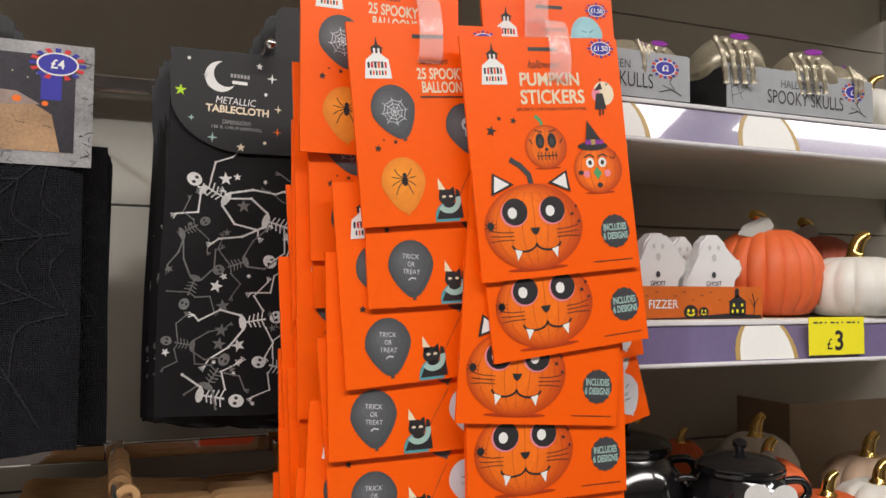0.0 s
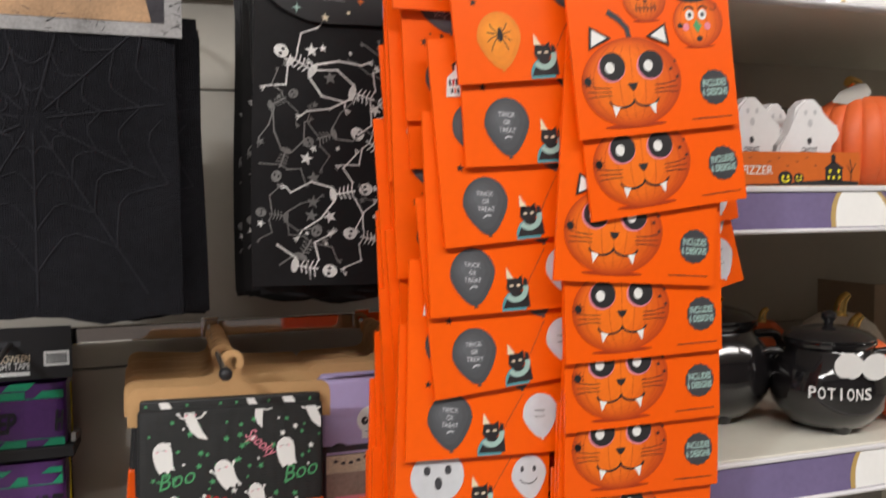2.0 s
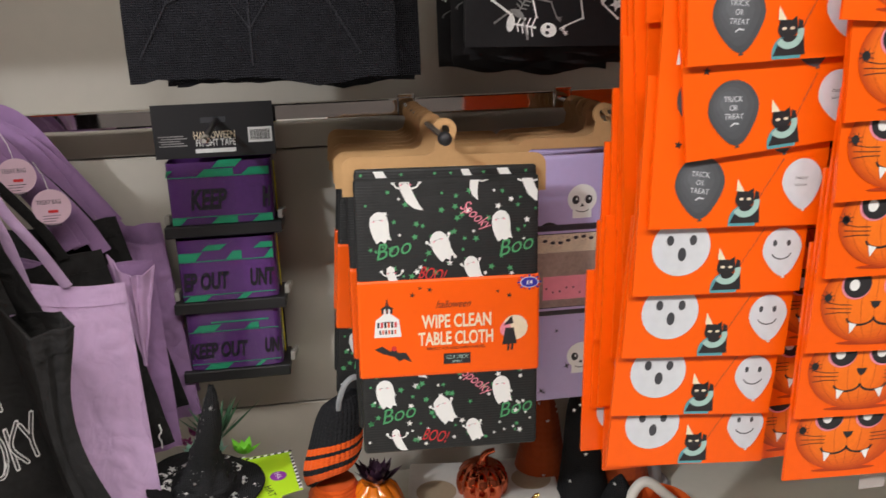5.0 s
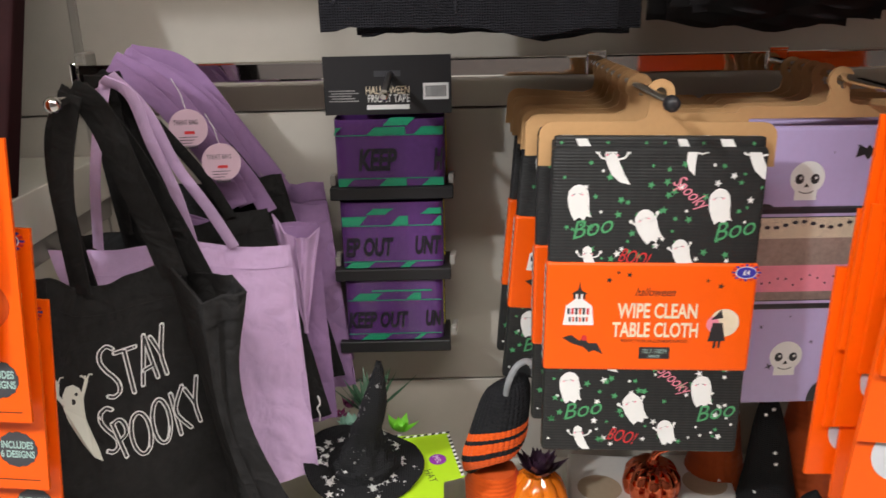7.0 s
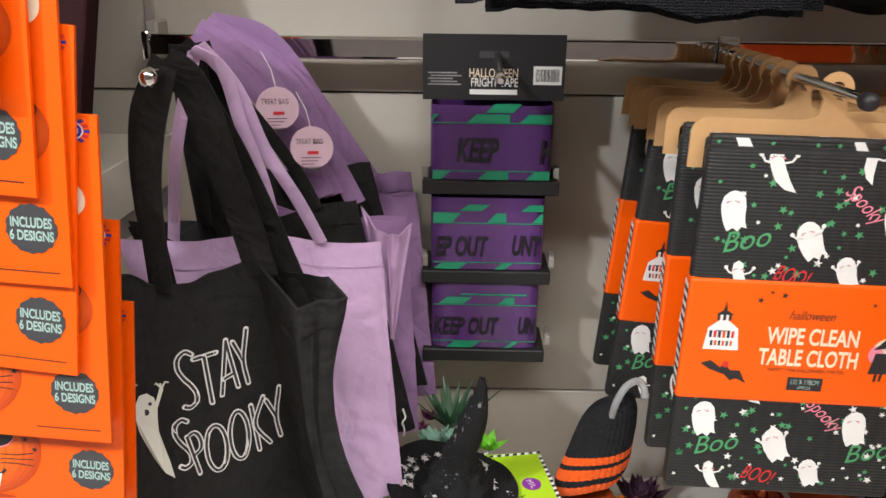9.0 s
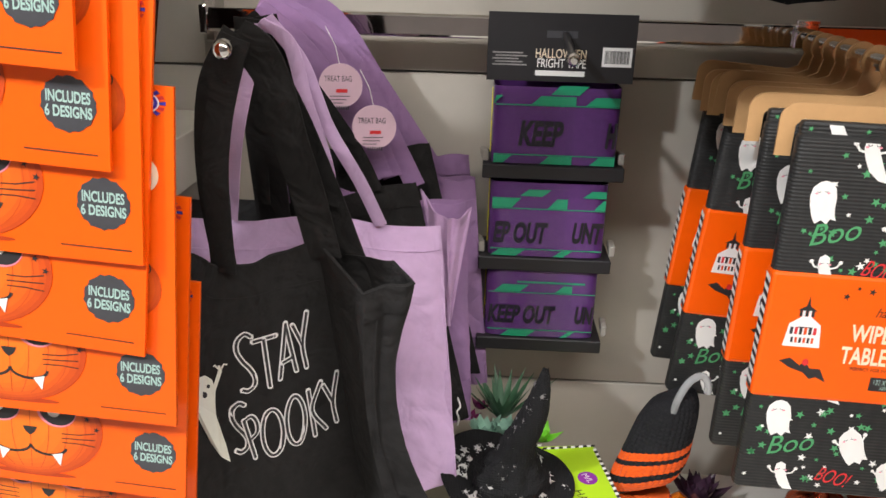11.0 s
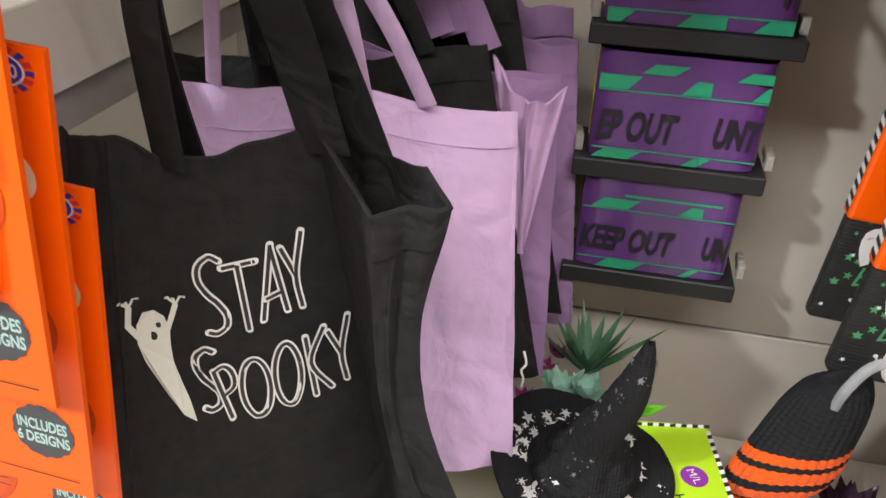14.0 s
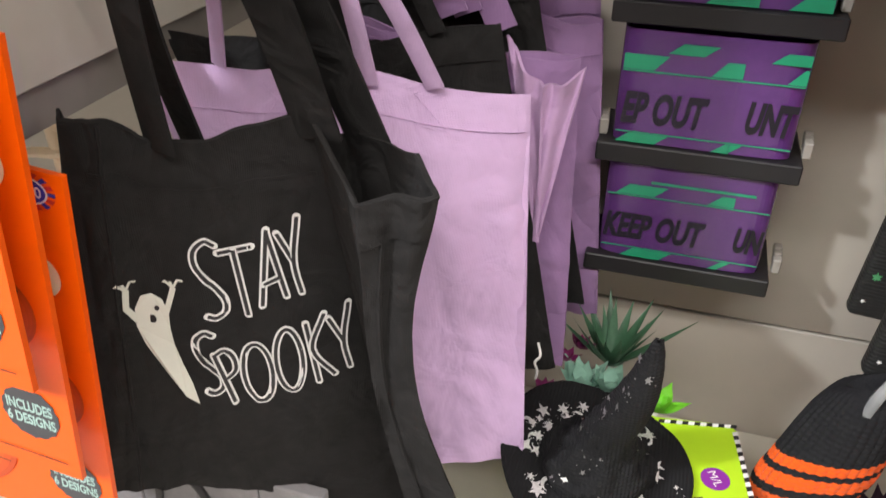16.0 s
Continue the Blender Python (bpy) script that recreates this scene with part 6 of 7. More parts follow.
p.add(CREAM, [(0.004, 1.083), (0.010, 1.084), (0.015, 1.079), (0.017, 1.070), (0.016, 1.058), (0.016, 1.045), (0.019, 1.030), (0.022, 1.015), (0.024, 1.000), (0.017, 1.006), (0.010, 1.020), (0.005, 1.036), (0.001, 1.050), (-0.001, 1.064), (0.000, 1.076)])
p.add(CREAM, stroke([(0.001, 1.066), (-0.004, 1.078), (-0.002, 1.090)], 0.0032), stroke([(0.015, 1.068), (0.019, 1.078), (0.022, 1.086)], 0.0032))
for x, z in ((-0.002, 1.093), (0.022, 1.089)):
    for j_, d in enumerate((-0.004, -0.001, 0.003)):
        p.add(CREAM, stroke([(x, z - 0.003), (x + d, z + 0.002), (x + d * 1.5 + 0.0012, z + 0.0008)], 0.0015), lift=1 + j_ % 2)
for x, z, r in ((0.0045, 1.0745, 0.0014), (0.0115, 1.0745, 0.0014), (0.008, 1.0675, 0.0022)):
    p.add(INK, ell(x, z, r, r * 1.3, 10), lift=10)
p.mesh("ghost_print", on_bag, bag1, "cream ghost print")
HK = lambda y, dz=0.0: (-0.51 + (1.2418 - y) / 0.2868 * 0.044, y, 1.342 + dz)
flat_strap(bag1, [(-0.492, 0.9975, 1.170), (-0.491, 0.992, 1.216), (-0.489, 0.988, 1.257), (-0.481, 0.985, 1.300), (-0.467, 0.984, 1.346)], BLACKCLOTH, 0.0215)
flat_strap(bag1, [(-0.466, 0.984, 1.347), (-0.453, 0.986, 1.338), (-0.445, 0.996, 1.311), (-0.439, 1.009, 1.270), (-0.431, 1.020, 1.231), (-0.421, 1.032, 1.172)], BLACKCLOTH, 0.028)
flat_strap(bag1, [(-0.507, 1.052, 1.130), (-0.505, 1.020, 1.230), (-0.492, 1.000, 1.305), (-0.471, 1.0, 1.347)], BLACKCLOTH, 0.024)
flat_strap(bag1, [(-0.470, 1.0, 1.349), (-0.446, 1.020, 1.30), (-0.424, 1.042, 1.23), (-0.404, 1.058, 1.160)], BLACKCLOTH, 0.026)

# the bags behind it
treat_bag(LILACCLOTH, "lilac cotton treat bag hanging behind the black one", (-0.564, 1.092, 1.178), (-0.336, 1.152, 1.161), (-0.478, 1.060, 0.890), (-0.311, 1.081, 0.930), 0.012, 2.0,
          [[(-0.515, 1.094, 1.180), (-0.504, 1.085, 1.247), (-0.490, 1.076, 1.297), (-0.473, 1.070, 1.346)], [(-0.471, 1.060, 1.350), (-0.452, 1.070, 1.334), (-0.443, 1.082, 1.287), (-0.431, 1.096, 1.234), (-0.425, 1.112, 1.172)], [(-0.470, 1.075, 1.352), (-0.446, 1.086, 1.317), (-0.429, 1.098, 1.264), (-0.405, 1.110, 1.215), (-0.388, 1.124, 1.170)]], droop=0.006)
treat_bag(BLACKCLOTH, "black cotton treat bag between two lilac ones", (-0.566, 1.120, 1.186), (-0.361, 1.170, 1.199), (-0.470, 1.110, 0.935), (-0.302, 1.138, 0.965), 0.008, 5.0,
          [[(-0.49, 1.11, 1.19), (-0.49, 1.105, 1.27), (-0.492, 1.105, 1.350)], [(-0.492, 1.105, 1.352), (-0.455, 1.12, 1.305), (-0.415, 1.14, 1.24), (-0.395, 1.15, 1.195)], [(-0.482, 1.09, 1.348), (-0.470, 1.105, 1.27), (-0.462, 1.12, 1.18)]])
wide = bpy.data.objects["treat_bag.002"]
part("tag_tie", tube(curve([(-0.313, 1.122, 0.996), (-0.310, 1.116, 0.990), (-0.313, 1.114, 0.985), (-0.311, 1.115, 0.977), (-0.312, 1.117, 0.968)], 5), 0.0009, 6), WHITE, wide, "white plastic tag tie", smooth=True)
flat_strap(wide, [(-0.484, 1.085, 1.350), (-0.486, 1.10, 1.27), (-0.484, 1.118, 1.17)], BLACKCLOTH, 0.034)
flat_strap(wide, [(-0.482, 1.09, 1.351), (-0.462, 1.108, 1.27), (-0.446, 1.128, 1.17)], BLACKCLOTH, 0.034)
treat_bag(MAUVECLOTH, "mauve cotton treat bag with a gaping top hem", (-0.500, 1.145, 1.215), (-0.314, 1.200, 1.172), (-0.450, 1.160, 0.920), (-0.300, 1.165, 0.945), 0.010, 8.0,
          [[(-0.495, 1.14, 1.355), (-0.455, 1.155, 1.315), (-0.415, 1.17, 1.25), (-0.392, 1.175, 1.20)], [(-0.495, 1.15, 1.358), (-0.440, 1.165, 1.31), (-0.388, 1.18, 1.24), (-0.362, 1.185, 1.19)], [(-0.495, 1.15, 1.360), (-0.446, 1.160, 1.325), (-0.410, 1.170, 1.262), (-0.384, 1.180, 1.20)]], hw=0.019)
treat_bag(BLACKCLOTH, "black cotton treat bag hanging among mauve ones", (-0.480, 1.190, 1.225), (-0.352, 1.215, 1.226), (-0.440, 1.200, 0.940), (-0.292, 1.195, 0.985), 0.006, 11.0,
          [[(-0.498, 1.17, 1.358), (-0.455, 1.185, 1.32), (-0.405, 1.20, 1.26), (-0.378, 1.205, 1.22)]])
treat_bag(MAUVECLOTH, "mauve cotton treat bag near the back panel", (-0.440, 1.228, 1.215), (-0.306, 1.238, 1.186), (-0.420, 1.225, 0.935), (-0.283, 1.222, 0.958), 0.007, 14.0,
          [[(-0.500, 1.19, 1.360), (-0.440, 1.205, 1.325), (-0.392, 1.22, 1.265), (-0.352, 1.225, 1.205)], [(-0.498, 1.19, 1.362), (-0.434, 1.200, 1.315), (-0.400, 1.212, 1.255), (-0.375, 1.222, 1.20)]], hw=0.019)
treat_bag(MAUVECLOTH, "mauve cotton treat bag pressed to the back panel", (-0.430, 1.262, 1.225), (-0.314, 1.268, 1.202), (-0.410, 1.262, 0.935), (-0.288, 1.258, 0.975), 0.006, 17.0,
          [[(-0.502, 1.215, 1.362), (-0.450, 1.228, 1.345), (-0.405, 1.236, 1.28), (-0.362, 1.25, 1.21)]], hw=0.019)


# the open side of the mauve bag, flaring forward into a point
flare = bpy.data.objects["treat_bag.003"]
FOLD, TIP = Vector((-0.330, 1.158, 1.166)), Vector((-0.325, 1.150, 1.060))


def flared(a, b, seed):
    a, b = Vector(a), Vector(b)

    def surf(u, v):
        p = a.lerp(b, u).lerp(TIP + (b - a) * 0.12 * (u - 0.5), v)
        p.y += 0.0035 * noise.noise((u * 2.5 + seed, v * 4, seed)) + 0.003 * math.sin(u * 9 + v * 3) * (1 - v)
        p.z -= 0.004 * math.sin(math.pi * u) * (1 - v)
        return p

    return surf


# both faces take a paler tone than the panels of the same bag
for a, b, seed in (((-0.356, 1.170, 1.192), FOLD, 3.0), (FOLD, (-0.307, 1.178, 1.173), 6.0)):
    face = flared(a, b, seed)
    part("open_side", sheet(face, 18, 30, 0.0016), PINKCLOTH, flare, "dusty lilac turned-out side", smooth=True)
    part("hem", sheet(lambda u, v, face=face: face(u, v * 0.12) + Vector((0, -0.0015, 0)), 18, 4, 0.0012), PINKCLOTH, flare, smooth=True)


def swing_tag(x, y, z, r, rz):
    t = thing("swing_tag", "round pink cardboard swing tag of a treat bag", "tag", "swing tags", m=pose(x, y, z, 0, 0, rz))
    part("disc", plate(ell(0, 0, r, r, 36), -0.0005, 0.0005), mat("pale_pink_card", (0.66, 0.46, 0.55), 0.5, var=0.04), t)
    p = Print()
    p.text(GREYINK, "TREAT BAG", -0.002, 0.006, 0.005, r * 1.25, lift=1)
    p.add(REDINK, rect(-0.004, 0.006, -0.006, -0.003), lift=1)
    for k in range(3):
        p.add(GREYINK, rect(-0.010, 0.008 - 0.003 * k, -0.0095 - 0.003 * k, -0.0088 - 0.003 * k), lift=1)
    for k in range(7):
        p.add(GREYINK, rect(-0.006 + k * 0.002, -0.005 + k * 0.002, -0.021, -0.0175), lift=1)
    p.mesh("printing", lambda a, b, l: (a, -0.0006 - l, b), t)
    part("thread", tube([(0, 0.0, r - 0.003), (-0.004, 0.002, r + 0.015), (-0.012, 0.006, r + 0.03)], 0.0004, 5), WHITE, t)


swing_tag(-0.425, 1.138, 1.292, 0.0190, 8)
swing_tag(-0.396, 1.140, 1.256, 0.0195, 8)


# ---- witch hat on its lime card ----
def witch_hat():
    t = thing("witch_hat", "black witch hat with silver foil stars lying on its lime card", "hat")
    cx, cy, cz = -0.262, 1.092, 0.930

    def brim(u, v):
        a = 2 * math.pi * u
        r = 0.030 + 0.036 * v
        return (cx + r * math.cos(a) * 0.97, cy + r * math.sin(a) * 1.03, cz + 0.006 * v * v * math.sin(2 * a + 2.2) + 0.010 * math.cos(a - 2.6) * v + 0.002 * noise.noise((3 * math.cos(a), 3 * math.sin(a), v)))

    part("brim", sheet(brim, 56, 8, 0.0022), HATCLOTH, t, smooth=True)
    part("brim_edge", tube([brim(i / 56, 1.0) for i in range(56)], 0.0016, 6, closed=True), HATCLOTH, t, "rolled brim edge", smooth=True)
    line = curve([(-0.262, 1.086, 0.926), (-0.261, 1.082, 0.942), (-0.259, 1.077, 0.960), (-0.256, 1.070, 0.980), (-0.249, 1.061, 1.002), (-0.243, 1.055, 1.026), (-0.239, 1.052, 1.050), (-0.237, 1.051, 1.070)], 6)
    rad = [0.039, 0.035, 0.0195, 0.0155, 0.0135, 0.0110, 0.0070, 0.0020]

    def crown(u, v):
        k = v * (len(line) - 1)
        i = min(int(k), len(line) - 2)
        c = line[i].lerp(line[i + 1], k - i)
        q = v * (len(rad) - 1)
        j = min(int(q), len(rad) - 2)
        r = rad[j] + (rad[j + 1] - rad[j]) * (q - j)
        a = 2 * math.pi * u
        n = noise.noise((2.2 * math.cos(a), 2.2 * math.sin(a), v * 9)) + 0.7 * noise.noise((4 * math.cos(a), 4 * math.sin(a), v * 22 + 5))
        r *= 1 + 0.22 * n * math.sin(math.pi * min(1, v * 1.1 + 0.1))
        return c + Vector((r * math.cos(a), r * math.sin(a) * 0.95, 0.004 * n))

    part("crown", sheet(crown, 44, 44, 0.0016), HATCLOTH, t, "crumpled crown with a bent tip", smooth=True)

    def foil(on, n, seed, sizes, lo, hi):
        r2 = random.Random(seed)
        bm = bmesh.new()
        for k in range(n):
            u, v = r2.random(), r2.uniform(lo, hi)
            c = Vector(on(u, v))
            e1 = (Vector(on(u + 0.004, v)) - c).normalized()
            e2 = (Vector(on(u, v + 0.01)) - c).normalized()
            nrm = e1.cross(e2).normalized()
            if nrm.z < 0:
                nrm = -nrm
            e2 = nrm.cross(e1)
            size = r2.choice(sizes)
            if size > 0.0045 and k % 5 == 0:
                shape = [(size * math.cos(radians(d)), size * math.sin(radians(d))) for d in range(60, 301, 20)] + [(size * 0.35 + size * 0.85 * math.cos(radians(d)), size * 0.85 * math.sin(radians(d))) for d in range(285, 70, -20)]
            else:
                shape = star(0, 0, size, r2.choice((4, 5, 5, 6)), 0.42, r2.uniform(0, 70))
            bm.faces.new([bm.verts.new(c + nrm * 0.0017 + e1 * x + e2 * y) for x, y in shape])
            for _ in range(3):
                d = Vector((r2.uniform(-1, 1), r2.uniform(-1, 1))) * 0.006
                bm.faces.new([bm.verts.new(c + nrm * 0.0018 + e1 * (d.x + x) + e2 * (d.y + y)) for x, y in rect(-0.0004, 0.0004, -0.0004, 0.0004)])
        part("foil_print", bm, SILVERDIM if lo < 0.1 else SILVER, t, "silver foil stars and moons")["kind"] = "stuff"

    foil(brim, 46, 12, (0.0022, 0.0034, 0.0050, 0.0062), 0.15, 0.9)
    foil(crown, 70, 5, (0.0014, 0.0022, 0.0032), 0.08, 0.9)
    return t


witch_hat()
card = thing("hat_card", "lime green hat card with a striped border under the hat", "display card")
CM = pose(-0.243, 1.088, 0.9215, -88, 0, 11)
w, h = 0.172, 0.128
part("board", plate([(-w / 2 + 0.022, -h / 2), (w / 2 - 0.03, -h / 2), (w / 2 - 0.024, -0.034), (w / 2, -0.030), (w / 2, h / 2 - 0.012), (w / 2 - 0.006, h / 2 - 0.006), (0.03, h / 2 - 0.004), (0.0, h / 2 + 0.004), (-w / 2 + 0.04, h / 2 - 0.02)], -0.0006, 0.0006), LIME, card)
part("stand", box(-0.02, 0.0, 0.0008, 0.120, -0.010, 0.010, 0.002, 1), BLACKCARD, card, "black card prop down to the shelf")
p = Print()
for k in range(16, 40):
    x = -w / 2 + k * w / 40
    top = h / 2 - 0.006 if x > 0.028 else h / 2
    p.add(INK if k % 2 else WHITE, [(x, top - 0.0035), (x + w / 40, top - 0.0035), (x + w / 40 + 0.001, top), (x + 0.001, top)])
for k in range(21):
    z = -0.029 + k * 0.0038
    p.add(INK if k % 2 else WHITE, [(w / 2 - 0.0036, z), (w / 2, z + 0.001), (w / 2, z + 0.0048), (w / 2 - 0.0036, z + 0.0038)])
p.mesh("striped_border", lambda x, z, l: (x, -0.0006 - l, z), card)
p = Print()
p.add(PURPLEINK, ell(w / 2 - 0.023, 0.006, 0.0098, 0.0098))
p.text(WHITE, "M/L", w / 2 - 0.023, 0.006, 0.0062, rot=-75, lift=1)
p.text(INK, "HAT", w / 2 - 0.036, -0.022, 0.008, rot=-80, lift=1)
p.mesh("printing", lambda x, z, l: (x, -0.0006 - l, z), card)
card.matrix_basis = CM

# ---- striped sock pair on a clear hook ----
sock = thing("knitted_socks", "black and orange striped knitted socks on a clear plastic hook", "socks")


SOCK = ((0.70, 0.900), (0.92, 0.903), (1.03, 0.910), (1.10, 0.920), (1.10, 0.931), (1.04, 0.942), (0.98, 0.956), (0.93, 0.972), (0.85, 0.988), (0.68, 1.001), (0.42, 1.005), (0.22, 0.998), (0.12, 0.982), (0.06, 0.965))


def sock_body(u, v):
    """The foot turned up and tucked in on itself, ribbed, leaning a little."""
    a = 2 * math.pi * u
    q = v * (len(SOCK) - 1)
    j = min(int(q), len(SOCK) - 2)
    k, z = (SOCK[j][c] + (SOCK[j + 1][c] - SOCK[j][c]) * (q - j) for c in (0, 1))
    r = 0.0310 * k * (1 + 0.022 * math.sin(a * 34)) * (1 + 0.10 * noise.noise((1.3 * math.cos(a), 1.3 * math.sin(a), v * 2.5)))
    lean = (z - 0.93) * 0.16
    low = 1 - v
    return Vector((-0.115 + lean + r * math.cos(a) * (1.0 + 0.06 * low), 1.135 + r * math.sin(a) * 0.85, z + 0.014 * math.cos(a + 0.5) * (0.3 + low) + 0.004 * math.sin(2 * a) * low))


for v0, v1, m in ((0.42, 1.0, KNITBLACK), (0.37, 0.42, KNITORANGE), (0.335, 0.37, KNITBLACK), (0.25, 0.335, KNITORANGE), (0.19, 0.25, KNITBLACK), (0.08, 0.19, KNITORANGE), (0.0, 0.08, KNITBLACK)):
    part("knitted_band", sheet(lambda u, v, a=v0, b=v1: sock_body(u, a + (b - a) * v), 136, max(3, int(44 * (v1 - v0))), 0.002), m, sock, smooth=True)
part("second_sock", revolve([(0.020, 0.801), (0.030, 0.806), (0.033, 0.84), (0.034, 0.872), (0.026, 0.889)], 40, ribs=20, depth=0.03, center=(-0.118, 1.138)), KNITORANGE, sock, "other sock folded underneath", smooth=True)
part("plastic_hook", tube(curve([(-0.108, 1.118, 0.975), (-0.106, 1.116, 0.995), (-0.103, 1.115, 1.012), (-0.095, 1.116, 1.029), (-0.083, 1.120, 1.034), (-0.075, 1.123, 1.024), (-0.074, 1.124, 1.014)], 6), 0.0038, 10), mat("frosted_plastic", (0.55, 0.56, 0.58), 0.25, alpha=0.42), sock, smooth=True)


# ---- artificial plants ----
def leaf(bm, base, way, up, length, width, curl=0.3, n=6, mi=0):
    base, way, up = Vector(base), Vector(way).normalized(), Vector(up)
    side = way.cross(up).normalized()
    up = side.cross(way).normalized()
    rows = []
    for i in range(n + 1):
        f = i / n
        c = base + way * length * f + up * length * curl * f * f
        w = width * math.sin(math.pi * min(1, f * 0.85 + 0.12)) ** 0.8 * (1 - f ** 3) + 0.0002
        rows.append([bm.verts.new(c - side * w), bm.verts.new(c - up * w * 0.35), bm.verts.new(c + side * w)])
    for a, b in zip(rows, rows[1:]):
        for k in (0, 1):
            f = bm.faces.new((a[k], a[k + 1], b[k + 1], b[k]))
            f.material_index = mi


def rosette(t, name, centre, n, length, width, m, spread=1.0, rise=0.5, seed=1, curl=0.2):
    r2 = random.Random(seed)
    for i in range(n):
        f = i / n
        a = i * 2.4 + r2.uniform(-0.2, 0.2)
        e = rise + (1 - f) * 0.0 + f * (1.5 - rise)
        way = (math.cos(a) * spread, math.sin(a) * spread, e)
        bm = bmesh.new()
        leaf(bm, centre, way, (0, 0, 1), length * (1 - 0.4 * f) * r2.uniform(0.85, 1.1), width, curl)
        part(name, bm, m, t, smooth=True)


def planter(name, label, x, y, z0, h):
    t = thing(name, label, "planter")
    part("pot", revolve([(0.022, z0), (0.027, z0 + 0.004), (0.030, z0 + h), (0.026, z0 + h), (0.024, z0 + h - 0.006)], 28, center=(x, y)), SHELF, t, smooth=True)
    return t


arr = planter("artificial_plant", "artificial agave and succulents in a pot behind the witch hat", -0.268, 1.19, 0.801, 0.095)
rosette(arr, "agave_leaf", (-0.266, 1.2, 0.925), 26, 0.072, 0.0042, LEAFGREEN, 0.75, 0.55, 2, 0.05)
rosette(arr, "succulent_leaf", (-0.284, 1.172, 0.920), 16, 0.030, 0.008, LEAFPALE, 1.0, 0.35, 3)
rosette(arr, "succulent_leaf", (-0.264, 1.172, 0.924), 14, 0.024, 0.008, LEAFPALE, 1.0, 0.4, 4)
for k, (x, y, z) in enumerate(((-0.300, 1.19, 0.93), (-0.312, 1.17, 0.91), (-0.305, 1.15, 0.895), (-0.29, 1.20, 0.937))):
    rosette(arr, "magenta_leaf", (x, y, z), 9, 0.015, 0.004, LEAFPINK, 1.0, 0.4, 10 + k)
rosette(arr, "lime_leaf", (-0.226, 1.155, 0.93), 9, 0.026, 0.007, LEAFLIME, 1.0, 0.4, 21)

pp = thing("pumpkin_planter", "glossy orange ceramic pumpkin planter with a purple succulent", "planter")


def pumpkin_body(x, y, z0, r, h, ribs=9, depth=0.13, seg=54, dip=0.12):
    prof = [(r * 0.45, z0), (r * 0.72, z0 + h * 0.04), (r * 0.93, z0 + h * 0.2), (r, z0 + h * 0.45), (r * 0.95, z0 + h * 0.68), (r * 0.75, z0 + h * 0.88), (r * 0.45, z0 + h), (r * 0.22, z0 + h * (1 - dip * 0.3)), (r * 0.08, z0 + h * (1 - dip))]
    fine = []
    for a, b in zip(prof, prof[1:]):
        fine += [a, ((a[0] + b[0]) / 2 * 1.008, (a[1] + b[1]) / 2)]
    return revolve(fine + [prof[-1]], seg, None, ribs, depth, (x, y))


part("pot", pumpkin_body(-0.068, 1.128, 0.801, 0.038, 0.088), GLOSSORANGE, pp, smooth=True)
rosette(pp, "purple_leaf", (-0.066, 1.128, 0.888), 26, 0.036, 0.0085, LEAFPURPLE, 1.0, 0.25, 5, 0.25)
mini = planter("artificial_plant", "pale green artificial succulent with magenta sprigs in a pot", -0.118, 1.088, 0.801, 0.035)
rosette(mini, "succulent_leaf", (-0.118, 1.085, 0.835), 18, 0.045, 0.006, LEAFPALE, 1.0, 0.55, 7, 0.05)
rosette(mini, "magenta_leaf", (-0.135, 1.075, 0.838), 10, 0.018, 0.004, LEAFPINK, 1.0, 0.4, 8)

# ---- foam tray with small metallic pumpkins ----
tray = thing("foam_tray", "white foam display tray with round hollows on the base shelf", "tray")
TM = pose(0.075, 1.165, 0.801, 0, 0, -8)
bm = box(-0.10, 0.10, -0.085, 0.07, 0, 0.036, 0.004, 2)
part("slab", bm, FOAM, tray)
# each hollow is a flat disc on the slab, its shade put into the colour
for x, y in ((-0.062, -0.005), (0.0, -0.062), (0.068, -0.055), (-0.062, -0.066), (0.066, 0.02)):
    part("hollow", revolve([(0.0265, 0.0362), (0.0268, 0.0366), (0.025, 0.0366), (0.020, 0.0364), (0.004, 0.0363)], 28, center=(x, y)), mat("hollow_shadow_kraft", (0.42, 0.33, 0.22), 0.8), tray)
tray.matrix_basis = TM


def small_pumpkin(label, x, y, z, r, h, m, stem=None, ribs=8, name="pumpkin_ornament", group="pumpkin ornaments", curl=1, stem_h=0.5, tag=False):
    t = thing(name, label, "pumpkin", group)
    part("body", pumpkin_body(x, y, z, r, h, ribs, 0.13 if ribs < 12 else 0.06, 54 if ribs < 12 else 152), m, t, smooth=True)
    s = stem_h * r
    pts = [(x, y, z + h * 0.88), (x + 0.05 * r * curl, y, z + h + s * 0.35), (x + 0.2 * r * curl, y - 0.03 * r, z + h + s * 0.8), (x + 0.5 * r * curl, y - 0.05 * r, z + h + s)]
    line = curve(pts, 5)
    part("stem", tube(line, [r * (0.17 - 0.08 * i / len(line)) * (1.35 if i < 3 else 1) for i in range(len(line))], 10), stem or m, t, smooth=True)
    if tag:
        tg = part("paper_tag", plate([(-0.03, 0.0), (-0.016, 0.009), (0.012, 0.011), (0.02, 0.006), (0.02, -0.006), (0.012, -0.011), (-0.016, -0.009)], -0.0004, 0.0004), STEEL, t, "leaf-shaped grey paper tag")
        tg.matrix_basis = pose(x - r * 0.42, y - r * 0.3, z + h * 1.03, -20, -20, -15)
    return t


